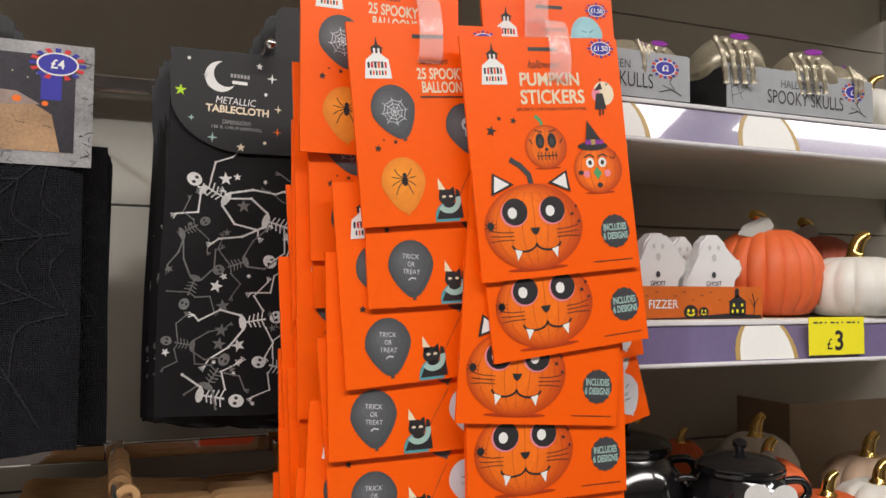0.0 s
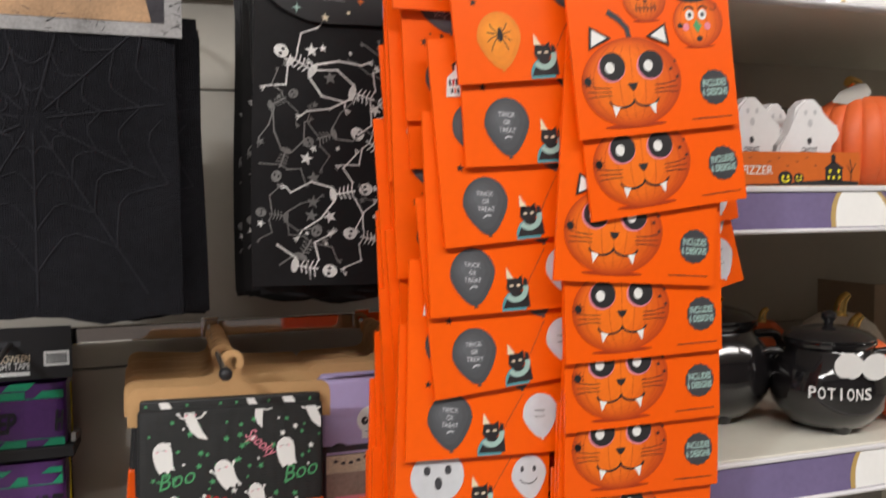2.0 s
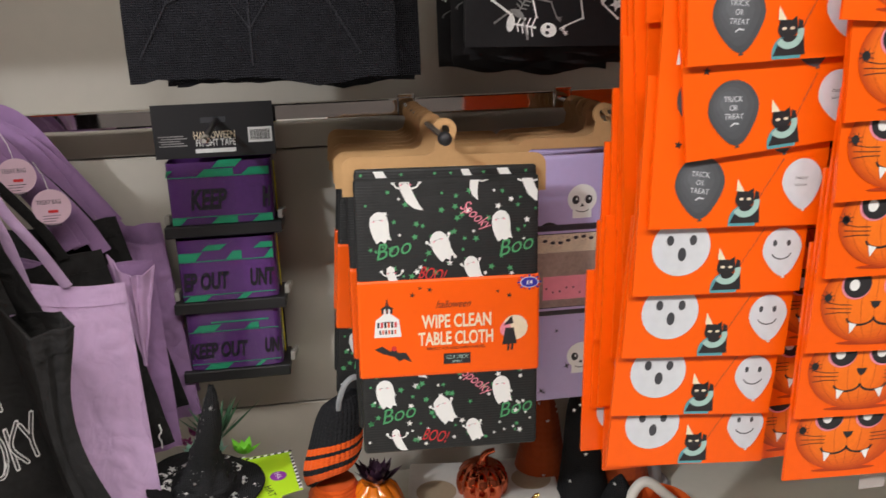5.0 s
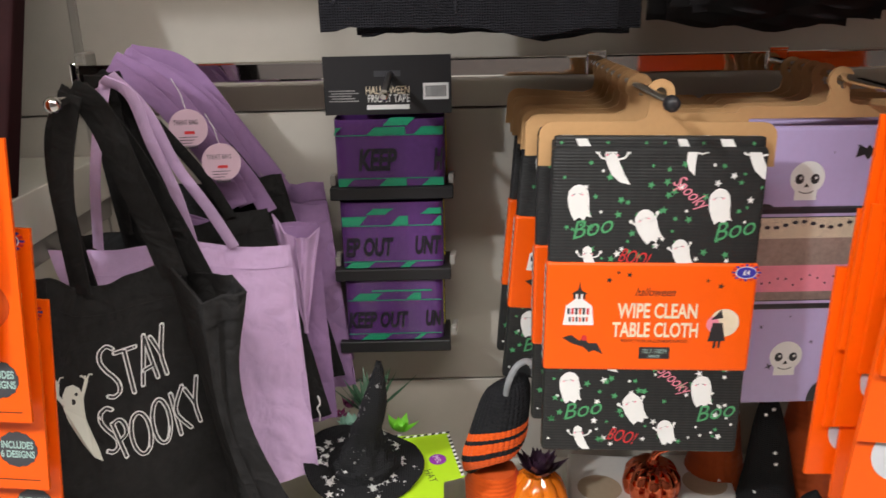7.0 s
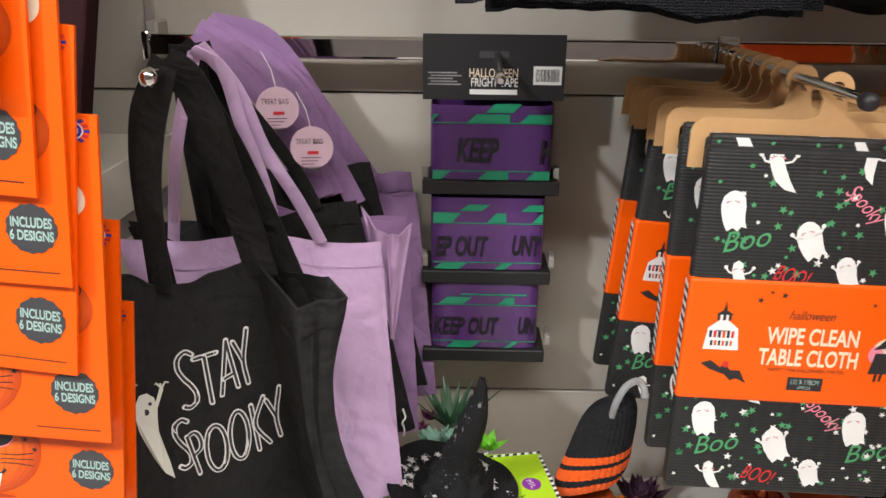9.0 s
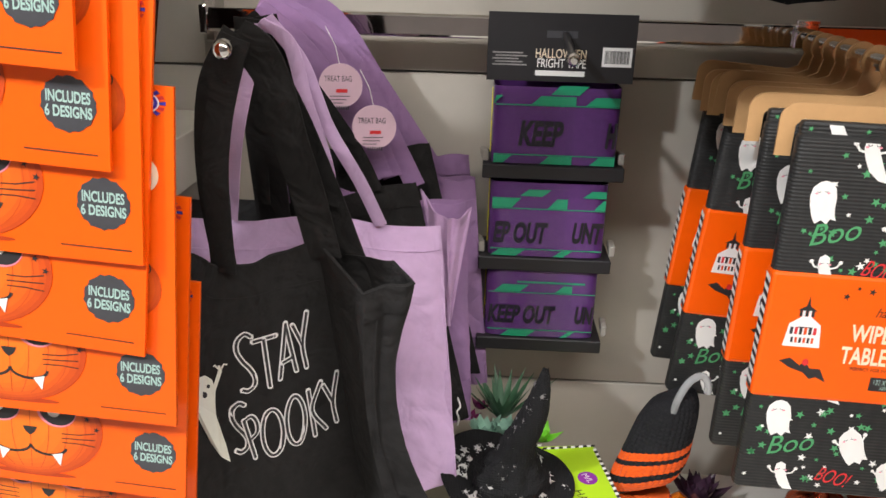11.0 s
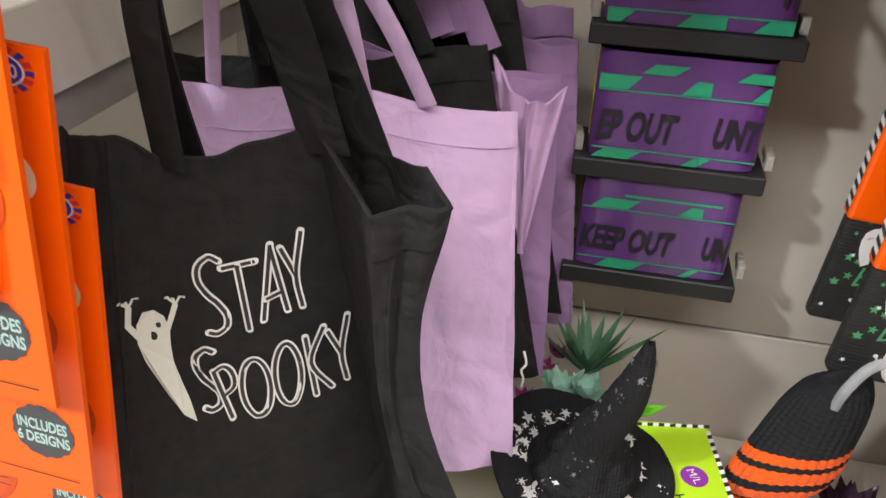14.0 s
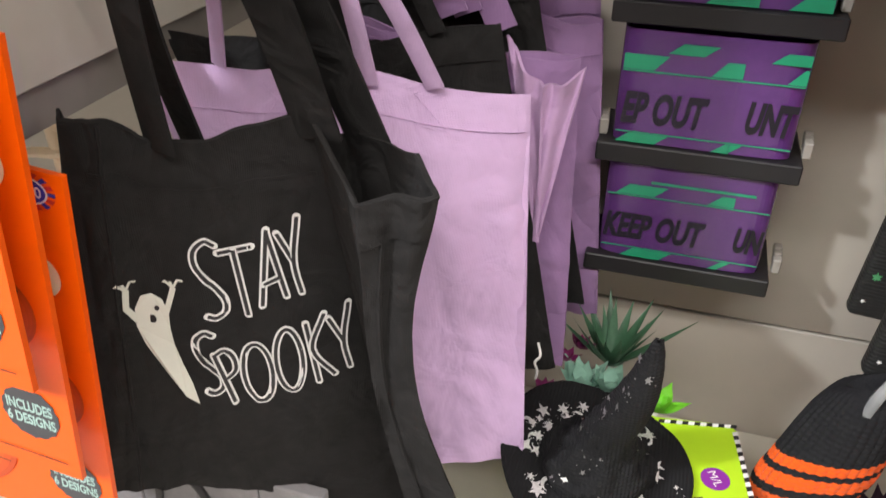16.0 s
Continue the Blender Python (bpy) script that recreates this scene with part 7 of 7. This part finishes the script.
small_pumpkin("copper mirror-glazed pumpkin ornament in a foam tray", 0.074, 1.164, 0.826, 0.035, 0.052, COPPER, COPPER, 9, stem_h=0.45)
small_pumpkin("rust pumpkin ornament with a gold stem in the tray", 0.058, 1.098, 0.824, 0.026, 0.022, PUMPDARK, GOLD, 8, curl=0.6)
small_pumpkin("white pumpkin ornament with a gold stem in the tray", 0.128, 1.105, 0.824, 0.026, 0.022, PUMPWHITE, GOLD, 8, curl=0.6)
small_pumpkin("orange pumpkin ornament with a gold stem beside the planter", -0.048, 1.068, 0.801, 0.026, 0.032, PUMPDARK, GOLD, 8)


# ---- felt witch hats and gnomes low under the lilac cloths ----
def felt_cone(label, x, y, z0, r, h, m, lean=0.0, band=None):
    t = thing("felt_hat_ornament", label, "ornament", "felt hat ornaments")
    line = curve([(x, y, z0), (x + lean * 0.2, y, z0 + h * 0.4), (x + lean * 0.7, y, z0 + h * 0.8), (x + lean, y, z0 + h)], 6)
    part("cone", tube(line, [r * (1 - 0.93 * i / (len(line) - 1)) for i in range(len(line))], 20), m, t, smooth=True)
    rr = random.Random(int(abs(x) * 1000))
    for k in range(7):
        i = rr.randrange(2, len(line) - 4)
        a = rr.uniform(3.6, 5.8)
        rad = r * (1 - 0.93 * i / (len(line) - 1)) + 0.0012
        c = line[i] + Vector((rad * math.cos(a), rad * math.sin(a), 0))
        e = Vector((-math.sin(a), math.cos(a), 0))
        bm = bmesh.new()
        bm.faces.new([bm.verts.new(c + e * q[0] + Vector((0, 0, q[1]))) for q in star(0, 0, 0.003, 5)])
        part("star", bm, SILVER, t)
    part("rim", revolve([(r * 1.05, z0), (r * 1.25, z0 + 0.004), (r * 1.1, z0 + 0.009), (r * 0.9, z0 + 0.006)], 24, center=(x, y)), m, t, smooth=True)
    return t


RUSTFELT = woven("rust_felt", (0.40, 0.07, 0.015), 700, 0.5)
felt_cone("black felt cone hat with silver stars on the shelf", 0.205, 1.14, 0.801, 0.040, 0.185, HATCLOTH, -0.012)
felt_cone("black felt cone hat leaning on the shelf", 0.235, 1.10, 0.801, 0.035, 0.075, HATCLOTH, 0.006)
felt_cone("rust orange felt cone hat on the shelf", 0.262, 1.17, 0.801, 0.05, 0.20, RUSTFELT, -0.010)
felt_cone("rust orange felt cone hat at the back", 0.165, 1.21, 0.801, 0.045, 0.15, RUSTFELT, 0.01)
felt_cone("grey felt cone hat against the panel", 0.30, 1.19, 0.801, 0.036, 0.17, GREYFELT, 0.0)
arch = thing("wire_handle_basket", "orange basket with a white padded arched handle", "basket")
part("basket", revolve([(0.030, 0.801), (0.038, 0.806), (0.046, 0.835), (0.044, 0.838), (0.036, 0.81)], 30, center=(0.287, 1.09)), mat("orange_felt", (0.75, 0.12, 0.01), 0.8), arch, smooth=True)
part("arch_handle", tube(curve([(0.246, 1.085, 0.82), (0.250, 1.085, 0.855), (0.268, 1.085, 0.872), (0.295, 1.085, 0.85), (0.325, 1.085, 0.82)], 8), 0.0065, 10), PUMPWHITE, arch, "white padded handle", smooth=True)

# ---- under the treat bags ----
bin_ = thing("decor_board", "grey-washed wooden board with a black cord handle", "board")
for k in range(4):
    part("plank", box(-0.630 + k * 0.05, -0.581 + k * 0.05, 1.012, 1.022, 0.801, 0.918, 0.001, 1), mat("grey_washed_wood", (0.24, 0.23, 0.24), 0.7, var=0.3, scale=50, spread=0.2), bin_)
part("cord", tube(curve([(-0.575, 1.008, 0.850), (-0.560, 1.006, 0.880), (-0.556, 1.007, 0.905), (-0.530, 1.006, 0.910), (-0.515, 1.006, 0.885), (-0.500, 1.008, 0.850)], 6), 0.003, 8), INK, bin_, "black cord", smooth=True)
candle = thing("candle_lantern", "cream candle with a dark metal holder on the base shelf", "candle")
part("wax", revolve([(0.012, 0.801), (0.013, 0.81), (0.013, 0.870), (0.010, 0.875), (0.003, 0.872)], 24, center=(-0.492, 0.990)), CREAMINK, candle, smooth=True)
part("holder", revolve([(0.024, 0.8005), (0.026, 0.803), (0.026, 0.83), (0.0245, 0.83), (0.0245, 0.806)], 24, center=(-0.448, 0.998)), DARKMETAL, candle, smooth=True)

# ---- a skeleton decoration hanging below the neighbouring shelf ----
bones = thing("skeleton_ornament", "cream plastic rib cage on a dark cord under the shelf", "ornament")
part("spine", tube(curve([(-0.660, 1.100, 1.135), (-0.662, 1.104, 1.09), (-0.658, 1.102, 1.03), (-0.660, 1.100, 0.98)], 6), 0.0065, 8), CREAMINK, bones, smooth=True)
for k in range(6):
    z = 1.120 - 0.022 * k
    for side in (-1, 1):
        part("rib", tube(curve([(-0.660, 1.100, z), (-0.660 + side * 0.030, 1.092, z - 0.002), (-0.660 + side * (0.048 + 0.002 * k), 1.070, z - 0.014), (-0.660 + side * 0.030, 1.048, z - 0.024)], 5), [0.0044 - 0.00015 * i for i in range(16)], 7), CREAMINK, bones, smooth=True)
part("cord", tube([(-0.660, 1.100, 1.133), (-0.659, 1.101, 1.17), (-0.660, 1.100, 1.2055)], 0.0016, 6), INK, bones)

# ---- things on the neighbouring shelf ----
frame_ = thing("dark_frame", "dark maroon lacquered picture frame leaning on the neighbouring shelf", "picture frame", m=pose(-0.578, 1.072, 1.2412, -24))
part("post", box(-0.030, 0.0, -0.012, 0.012, 0.0, 0.46, 0.003, 2), MAROON, frame_)
part("post", box(-0.310, -0.280, -0.012, 0.012, 0.0, 0.46, 0.003, 2), MAROON, frame_)
part("crossbar", box(-0.2798, -0.0302, -0.011, 0.011, 0.43, 0.4595, 0.003, 2), MAROON, frame_)
part("crossbar", box(-0.2798, -0.0302, -0.011, 0.011, 0.0005, 0.03, 0.003, 2), MAROON, frame_)
part("board", box(-0.279, -0.031, 0.000, 0.006, 0.031, 0.429, 0.001, 1), mat("dark_backing", (0.03, 0.022, 0.022), 0.9), frame_)

# ---- right-hand shelves: skulls in boxes ----
def skull(x, y, z, s, rz=0):
    t = thing("skull_ornament", "champagne metallic skull with bony fingers over its eyes", "skull", "spooky skulls", m=pose(x, y, z, 0, 0, rz))
    bm = bmesh.new()
    bmesh.ops.create_uvsphere(bm, u_segments=28, v_segments=18, radius=1.0)
    for v in bm.verts:
        c = v.co
        k = 1.0
        if c.z < -0.1 and c.y < 0.1:
            k = 0.86 + 0.1 * c.z
        for ex in (-0.36, 0.36):
            d = (Vector((c.x - ex, c.y + 0.85, c.z + 0.02))).length
            if d < 0.34:
                k -= 0.3 * (1 - d / 0.34)
        v.co = Vector((c.x * 0.86, c.y * 1.05, c.z * 0.92)) * k * s + Vector((0, 0, s * 0.9))
    part("cranium", bm, GOLDSKULL, t, smooth=True)
    for k in range(4):
        a = -0.55 + k * 0.2
        pts = [(s * a * 1.1, -s * 0.98, s * (1.5 - 0.05 * k)), (s * (a + 0.04), -s * 1.12, s * 1.15), (s * (a + 0.1), -s * 1.12, s * 0.8), (s * (a + 0.16), -s * 1.05, s * 0.5)]
        line = curve(pts, 5)
        part("finger_bone", tube(line, [s * 0.062 * (1.25 if i % 5 == 0 else 0.85) for i in range(len(line))], 8), GOLDSKULL, t, smooth=True)
    part("price_sticker", plate(ell(0, 0, s * 0.22, s * 0.16, 16), -0.0004, 0.0004), PURPLEINK, t).matrix_basis = pose(0.1 * s, -s * 0.62, s * 1.66, -48, 0, 0)
    return t


def skull_box(x0, x1, z0):
    t = thing("skull_display_box", "grey display box lettered spooky skulls on the top shelf", "display box", "skull display boxes")
    y0, y1, h = 0.884, 1.02, 0.052
    part("front_board", box(x0, x1, y0, y0 + 0.0015, z0, z0 + h), SKULLGREY, t, "grey printed front")
    for xs in (x0, x1 - 0.0015):
        part("side_board", box(xs, xs + 0.0015, y0 + 0.0016, y1, z0, z0 + h * 0.95), BLACKCARD, t)
    part("back_board", box(x0, x1, y1, y1 + 0.0015, z0, z0 + h), BLACKCARD, t)
    part("base_board", box(x0 + 0.0016, x1 - 0.0016, y0 + 0.0016, y1, z0, z0 + 0.0015), BLACKCARD, t)
    f = lambda x, z, l: (x, y0 - l, z)
    p = Print()
    w = x1 - x0
    p.text(GREYINK, "HALLOWEEN", x0 + w * 0.5, z0 + h * 0.68, 0.0095, w * 0.30, lift=1)
    p.text(INK, "SPOOKY SKULLS", x0 + w * 0.52, z0 + h * 0.36, 0.0165, w * 0.52, bold=0.0, lift=1)
    p.mesh("title", f, t)
    p = Print()
    price_badge(p, x1 - 0.034, z0 + h * 0.68, 0.0125, "£2")
    p.mesh("price_badge", f, t)
    p = Print()
    for a in (8, -14, -38, -62, -84):
        p.add(GREYINK, stroke([(x0 + 0.004, z0 + h - 0.004), (x0 + 0.004 + 0.04 * math.cos(radians(a)), z0 + h - 0.004 + min(0.0, 0.044 * math.sin(radians(a))))], 0.0007), lift=1)
    for r in (0.014, 0.024, 0.034):
        p.add(GREYINK, stroke([(x0 + 0.004 + r * math.cos(radians(a)), z0 + h - 0.004 + r * math.sin(radians(a))) for a in (0, -14, -38, -62, -84)], 0.0006), lift=1)
    bx = x1 - 0.012
    p.add(INK, stroke([(bx, z0 + 0.006), (bx - 0.014, z0 + 0.012), (bx - 0.03, z0 + 0.008)], 0.0013), stroke([(bx - 0.008, z0 + 0.01), (bx - 0.016, z0 + 0.02), (bx - 0.012, z0 + 0.028)], 0.001), stroke([(bx - 0.014, z0 + 0.012), (bx - 0.026, z0 + 0.016)], 0.0009), lift=1)
    p.mesh("web_and_branch_print", f, t)
    return t


ZT, ZM, ZL = 1.7555, 1.5085, 1.2085
skull_box(0.375, 0.605, ZT)
skull_box(0.658, 0.890, ZT)
for x, y, s, rz in ((0.545, 0.935, 0.034, 20), (0.590, 0.945, 0.036, -12), (0.698, 0.935, 0.044, -18), (0.812, 0.925, 0.040, -25), (0.865, 0.935, 0.036, 15), (0.49, 0.945, 0.036, 0), (0.76, 0.985, 0.036, 5)):
    skull(x, y, ZT + 0.0015, s * 1.24, rz)
small_pumpkin("gold pumpkin ornament at the end of the skull boxes", 0.955, 0.945, ZT, 0.045, 0.06, PUMPWHITE, GOLD)

# ghosts in their bath-fizzer tray
fz = thing("fizzer_display_tray", "orange card display tray printed with a haunted house", "display tray")
fx0, fx1, fy0, fy1 = 0.46, 0.713, 0.892, 0.985
part("front_board", box(fx0, fx1, fy0, fy0 + 0.0015, ZM, ZM + 0.038), mat("orange_brown_card", (0.62, 0.13, 0.015), 0.45, var=0.1), fz)
part("base_board", box(fx0, fx1 - 0.0016, fy0 + 0.0016, fy1, ZM, ZM + 0.0015), ORANGE, fz)
part("side_board", box(fx1 - 0.0015, fx1, fy0 + 0.0016, fy1, ZM, ZM + 0.038), ORANGE, fz)
part("back_board", box(fx0, fx1, fy1, fy1 + 0.0015, ZM, ZM + 0.038), ORANGE, fz)
f = lambda x, z, l: (x, fy0 - l, z)
p = Print().text(WHITE, "FIZZER", 0.572, ZM + 0.018, 0.0095, 0.040, bold=0.01, lift=1)
p.text(WHITE, "BATH", 0.523, ZM + 0.018, 0.0095, 0.030, bold=0.01, lift=1)
p.mesh("title", f, fz)
p = Print()
p.add(INK, [(0.49, ZM + 0.001), (0.711, ZM + 0.001), (0.711, ZM + 0.005), (0.66, ZM + 0.007), (0.6, ZM + 0.003), (0.54, ZM + 0.002)], rect(0.664, 0.688, ZM + 0.005, ZM + 0.02), [(0.662, ZM + 0.02), (0.69, ZM + 0.02), (0.676, ZM + 0.029)], rect(0.672, 0.678, ZM + 0.026, ZM + 0.033), [(0.671, ZM + 0.033), (0.679, ZM + 0.033), (0.675, ZM + 0.037)], lift=1)
for x, z in ((0.667, 0.008), (0.674, 0.008), (0.682, 0.008), (0.669, 0.015), (0.681, 0.015)):
    p.add(YELLOW, rect(x, x + 0.003, ZM + z, ZM + z + 0.0035), lift=2)
p.add(INK, stroke([(0.700, ZM + 0.005), (0.701, ZM + 0.02), (0.698, ZM + 0.03)], 0.0013), stroke([(0.701, ZM + 0.016), (0.707, ZM + 0.026)], 0.0009), stroke([(0.7005, ZM + 0.014), (0.694, ZM + 0.024)], 0.0009), lift=1)
for x, r in ((0.609, 0.0085), (0.627, 0.006)):
    p.add(INK, ell(x, ZM + 0.009, r * 1.15, r * 0.95), lift=2)
    p.add(YELLOW, ell(x - r * 0.4, ZM + 0.0105, r * 0.2, r * 0.22, 8), ell(x + r * 0.4, ZM + 0.0105, r * 0.2, r * 0.22, 8), arc(x, ZM + 0.0085, r * 0.6, r * 0.4, 190, 350, r * 0.22), lift=3)
for k in range(9):
    x, z = 0.55 + k * 0.0125, ZM + 0.027 + 0.005 * math.sin(k * 2.1)
    p.add(INK, [(x - 0.003, z + 0.001), (x, z - 0.0006), (x + 0.003, z + 0.001), (x, z + 0.0004)], lift=1)
p.mesh("haunted_house_print", f, fz)


def fizzer(x, y, rz, tall=0.098):
    t = thing("ghost_fizzer", "white ghost-shaped bath fizzer wrapped in clear film", "bath fizzer", "ghost fizzers", m=pose(x, y, ZM + 0.0015, 0, 0, rz))
    k = tall / 0.098
    o = [(-0.024, 0.0), (0.024, 0.0), (0.026, 0.02), (0.024, 0.045), (0.034, 0.05), (0.037, 0.058), (0.034, 0.068), (0.024, 0.070), (0.018, 0.076), (0.015, 0.088), (0.006, 0.097), (-0.006, 0.097), (-0.015, 0.088), (-0.018, 0.074), (-0.022, 0.06), (-0.036, 0.046), (-0.038, 0.036), (-0.030, 0.03), (-0.024, 0.032), (-0.026, 0.015)]
    bm = plate([(a * k, b * k) for a, b in o], -0.011, 0.011)
    bmesh.ops.bevel(bm, geom=[e for e in bm.edges if abs(e.verts[0].co.y - e.verts[1].co.y) < 1e-6], offset=0.0025, segments=2, affect="EDGES")
    part("body", bm, FIZZ, t)
    f = lambda a, b, l: (a, -0.0112 - l, b)
    p = Print()
    p.text(GREYINK, "GHOST", 0.0, 0.040, 0.0055, 0.019, bold=0.01)
    for j in range(4):
        p.add(GREYINK, rect(-0.011 + 0.002 * (j % 2), 0.011 - 0.003 * (j % 3), 0.032 - j * 0.0045 - (0.003 if j > 1 else 0), 0.0335 - j * 0.0045 - (0.003 if j > 1 else 0)))
    p.add(GREYINK, ell(0, 0.050, 0.0028, 0.0038, 10))
    p.mesh("printing", f, t)
    # no relief here: the shade of the embossed face is drawn as grey ellipses
    p = Print()
    p.add(mat("emboss_shade_grey", (0.5, 0.49, 0.5), 0.6), ell(-0.005, 0.082, 0.002, 0.003, 10), ell(0.006, 0.082, 0.002, 0.003, 10), ell(0.0005, 0.070, 0.003, 0.0045, 10))
    p.mesh("embossed_face", f, t)


for x, y, rz in ((0.575, 0.915, -6), (0.655, 0.915, -12), (0.605, 0.945, -6), (0.640, 0.955, 4), (0.515, 0.92, 0), (0.55, 0.955, 5)):
    fizzer(x, y, rz)
small_pumpkin("large matt orange ceramic pumpkin with a gold stem", 0.806, 0.985, ZM, 0.074, 0.113, PUMPKIN, GOLD, 19, "ceramic_pumpkin", "ceramic pumpkins", -0.6, 0.3, True)
small_pumpkin("white ceramic pumpkin with a gold stem near the shelf edge", 0.912, 0.935, ZM, 0.073, 0.078, PUMPWHITE, GOLD, 18, "ceramic_pumpkin", "ceramic pumpkins", 0.5, 0.42)
small_pumpkin("rust ceramic pumpkin with a gold stem at the back", 0.975, 1.07, ZM, 0.078, 0.115, PUMPDARK, GOLD, 18, "ceramic_pumpkin", "ceramic pumpkins", -0.5, 0.3, True)


# ---- lower shelf: cauldrons and pumpkins ----
def cauldron(x, y, r, words, rz=0, tags=False, z=ZL):
    t = thing("cauldron_jar", "glossy black ceramic cauldron jar" + (" lettered potions" if words else "") + " with a lid", "jar", "cauldron jars", m=pose(x, y, z, 0, 0, rz))
    k = r / 0.078
    prof = [(0.030, 0.006), (0.052, 0.010), (0.072, 0.035), (0.078, 0.062), (0.072, 0.088), (0.058, 0.105), (0.054, 0.112), (0.060, 0.118), (0.060, 0.122), (0.050, 0.122)]
    part("pot", revolve([(a * k, b * k) for a, b in prof], 40), GLOSSBLACK, t, smooth=True)
    for a in (40, 160, 280):
        part("foot", revolve([(0.010 * k, 0.0), (0.013 * k, 0.003), (0.015 * k, 0.014 * k)], 12, center=(0.035 * k * math.cos(radians(a)), 0.035 * k * math.sin(radians(a)))), GLOSSBLACK, t, smooth=True)
    lid = part("lid", revolve([(a * k, b * k) for a, b in ((0.058, 0.1225), (0.059, 0.126), (0.050, 0.133), (0.030, 0.139), (0.012, 0.141), (0.003, 0.1415))], 40), GLOSSBLACK, t, smooth=True)
    part("knob", revolve([(a * k, b * k) for a, b in ((0.006, 0.141), (0.006, 0.146), (0.010, 0.151), (0.010, 0.157), (0.005, 0.161), (0.001, 0.1615))], 16), GLOSSBLACK, lid, smooth=True)
    for s in (-1, 1):
        part("handle", tube(curve([(s * 0.060 * k, 0, 0.104 * k), (s * 0.083 * k, 0, 0.104 * k), (s * 0.092 * k, 0, 0.088 * k), (s * 0.076 * k, 0, 0.070 * k)], 6), 0.0055 * k, 10), GLOSSBLACK, t, smooth=True)
    if words:
        p = Print()
        for i, ch in enumerate("POTIONS"):
            p.text(WHITE, ch, ((i - 3) * 0.0113 - 0.010) * k, 0.062 * k, 0.0155 * k, (0.0022 if ch == "I" else 0.009) * k, bold=0.01)

        def wrap(a, b, l):
            q = a / (0.078 * k)
            rr = 0.0785 * k + l
            return (rr * math.sin(q), -rr * math.cos(q), b)

        p.mesh("lettering", wrap, t, "white painted lettering")
    if tags:
        for s in (-1, 1):
            tg = part("paper_tag", plate(ell(0, 0, 0.0175 * k, 0.0185 * k, 28), -0.0005, 0.0005), WHITE, t, "round white paper tag")
            tg.matrix_basis = pose(0.016 * k + s * 0.0165 * k, -0.076 * k, 0.098 * k, 12, 4 * s, s * 6)
    return t


cauldron(0.742, 0.965, 0.071, True, -25, True)
cauldron(0.632, 1.06, 0.082, False, -20, z=ZL)
for lab, x, y, r, h, m in (("orange ceramic pumpkin with a gold stem beside the cauldron", 0.878, 0.955, 0.058, 0.068, PUMPKIN), ("orange ceramic pumpkin with a gold stem behind the others", 0.875, 1.06, 0.062, 0.092, PUMPKIN), ("white ceramic pumpkin at the back of the shelf", 0.93, 1.14, 0.066, 0.11, PUMPWHITE), ("small orange pumpkin at the back of the shelf", 0.82, 1.18, 0.042, 0.10, PUMPKIN), ("beige ceramic pumpkin with a gold stem at the back", 1.075, 1.06, 0.068, 0.085, PUMPBEIGE), ("white ceramic pumpkin with a gold stem near the edge", 1.0, 0.98, 0.062, 0.068, PUMPWHITE), ("white ceramic pumpkin with a paper tag against the panel", 0.75, 1.2, 0.05, 0.115, PUMPWHITE)):
    small_pumpkin(lab, x, y, ZL, r, h, m, GOLD, 10, "ceramic_pumpkin", "ceramic pumpkins", 0.4, 0.45, "tag" in lab or "behind" in lab)
cb = thing("open_carton", "open brown carton at the back of the shelf", "carton")
part("front_board", box(1.02, 1.30, 1.16, 1.163, ZL, ZL + 0.15), mat("brown_board", (0.33, 0.25, 0.18), 0.8), cb)
part("side_board", box(1.02, 1.023, 1.1632, 1.28, ZL, ZL + 0.15), mat("brown_board", (0.33, 0.25, 0.18), 0.8), cb)

# ---- bagged goods hanging under the lower shelf ----
# the narrow pale third item stands in for a white highlight on the film
for k, (x, y, m, lab) in enumerate(((0.60, 0.93, BLACKCARD, "black costume in a clear plastic bag on a hook"), (0.72, 0.92, mat("green_fabric", (0.03, 0.22, 0.09), 0.8, var=0.3), "green costume in a clear plastic bag on a hook"), (0.662, 0.912, mat("film_highlight_grey", (0.55, 0.57, 0.6), 0.8, var=0.3), "pale grey accessory in a clear plastic bag on a hook"))):
    t = thing("bagged_costume", lab, "costume", "bagged costumes")
    part("costume", sheet(lambda u, v, k=k: (x + (u - 0.5) * (0.1, 0.1, 0.03)[k], y + 0.012 + 0.012 * noise.noise((u * 4, v * 5, k)), 0.86 + 0.25 * v), 16, 24, 0.012), m, t, smooth=True)
    part("film", sheet(lambda u, v, k=k: (x + (u - 0.5) * (0.116, 0.116, 0.042)[k], y - 0.006 + 0.014 * abs(noise.noise((u * 5 + v * 3, v * 6 - u * 4, k + 5))) - 0.007 * abs(noise.noise((u * 13, v * 11, k + 2))), 0.84 + 0.30 * v), 44, 70, 0.0004), mat("glossy_film", (0.16, 0.16, 0.17), 0.07, alpha=0.3), t, "crinkled clear film", smooth=True)
    part("hook", tube([(x, y + 0.002, 1.135), (x, y + 0.1, 1.14), (x, WY - 0.001, 1.145)], 0.003, 8), CHROME, t)
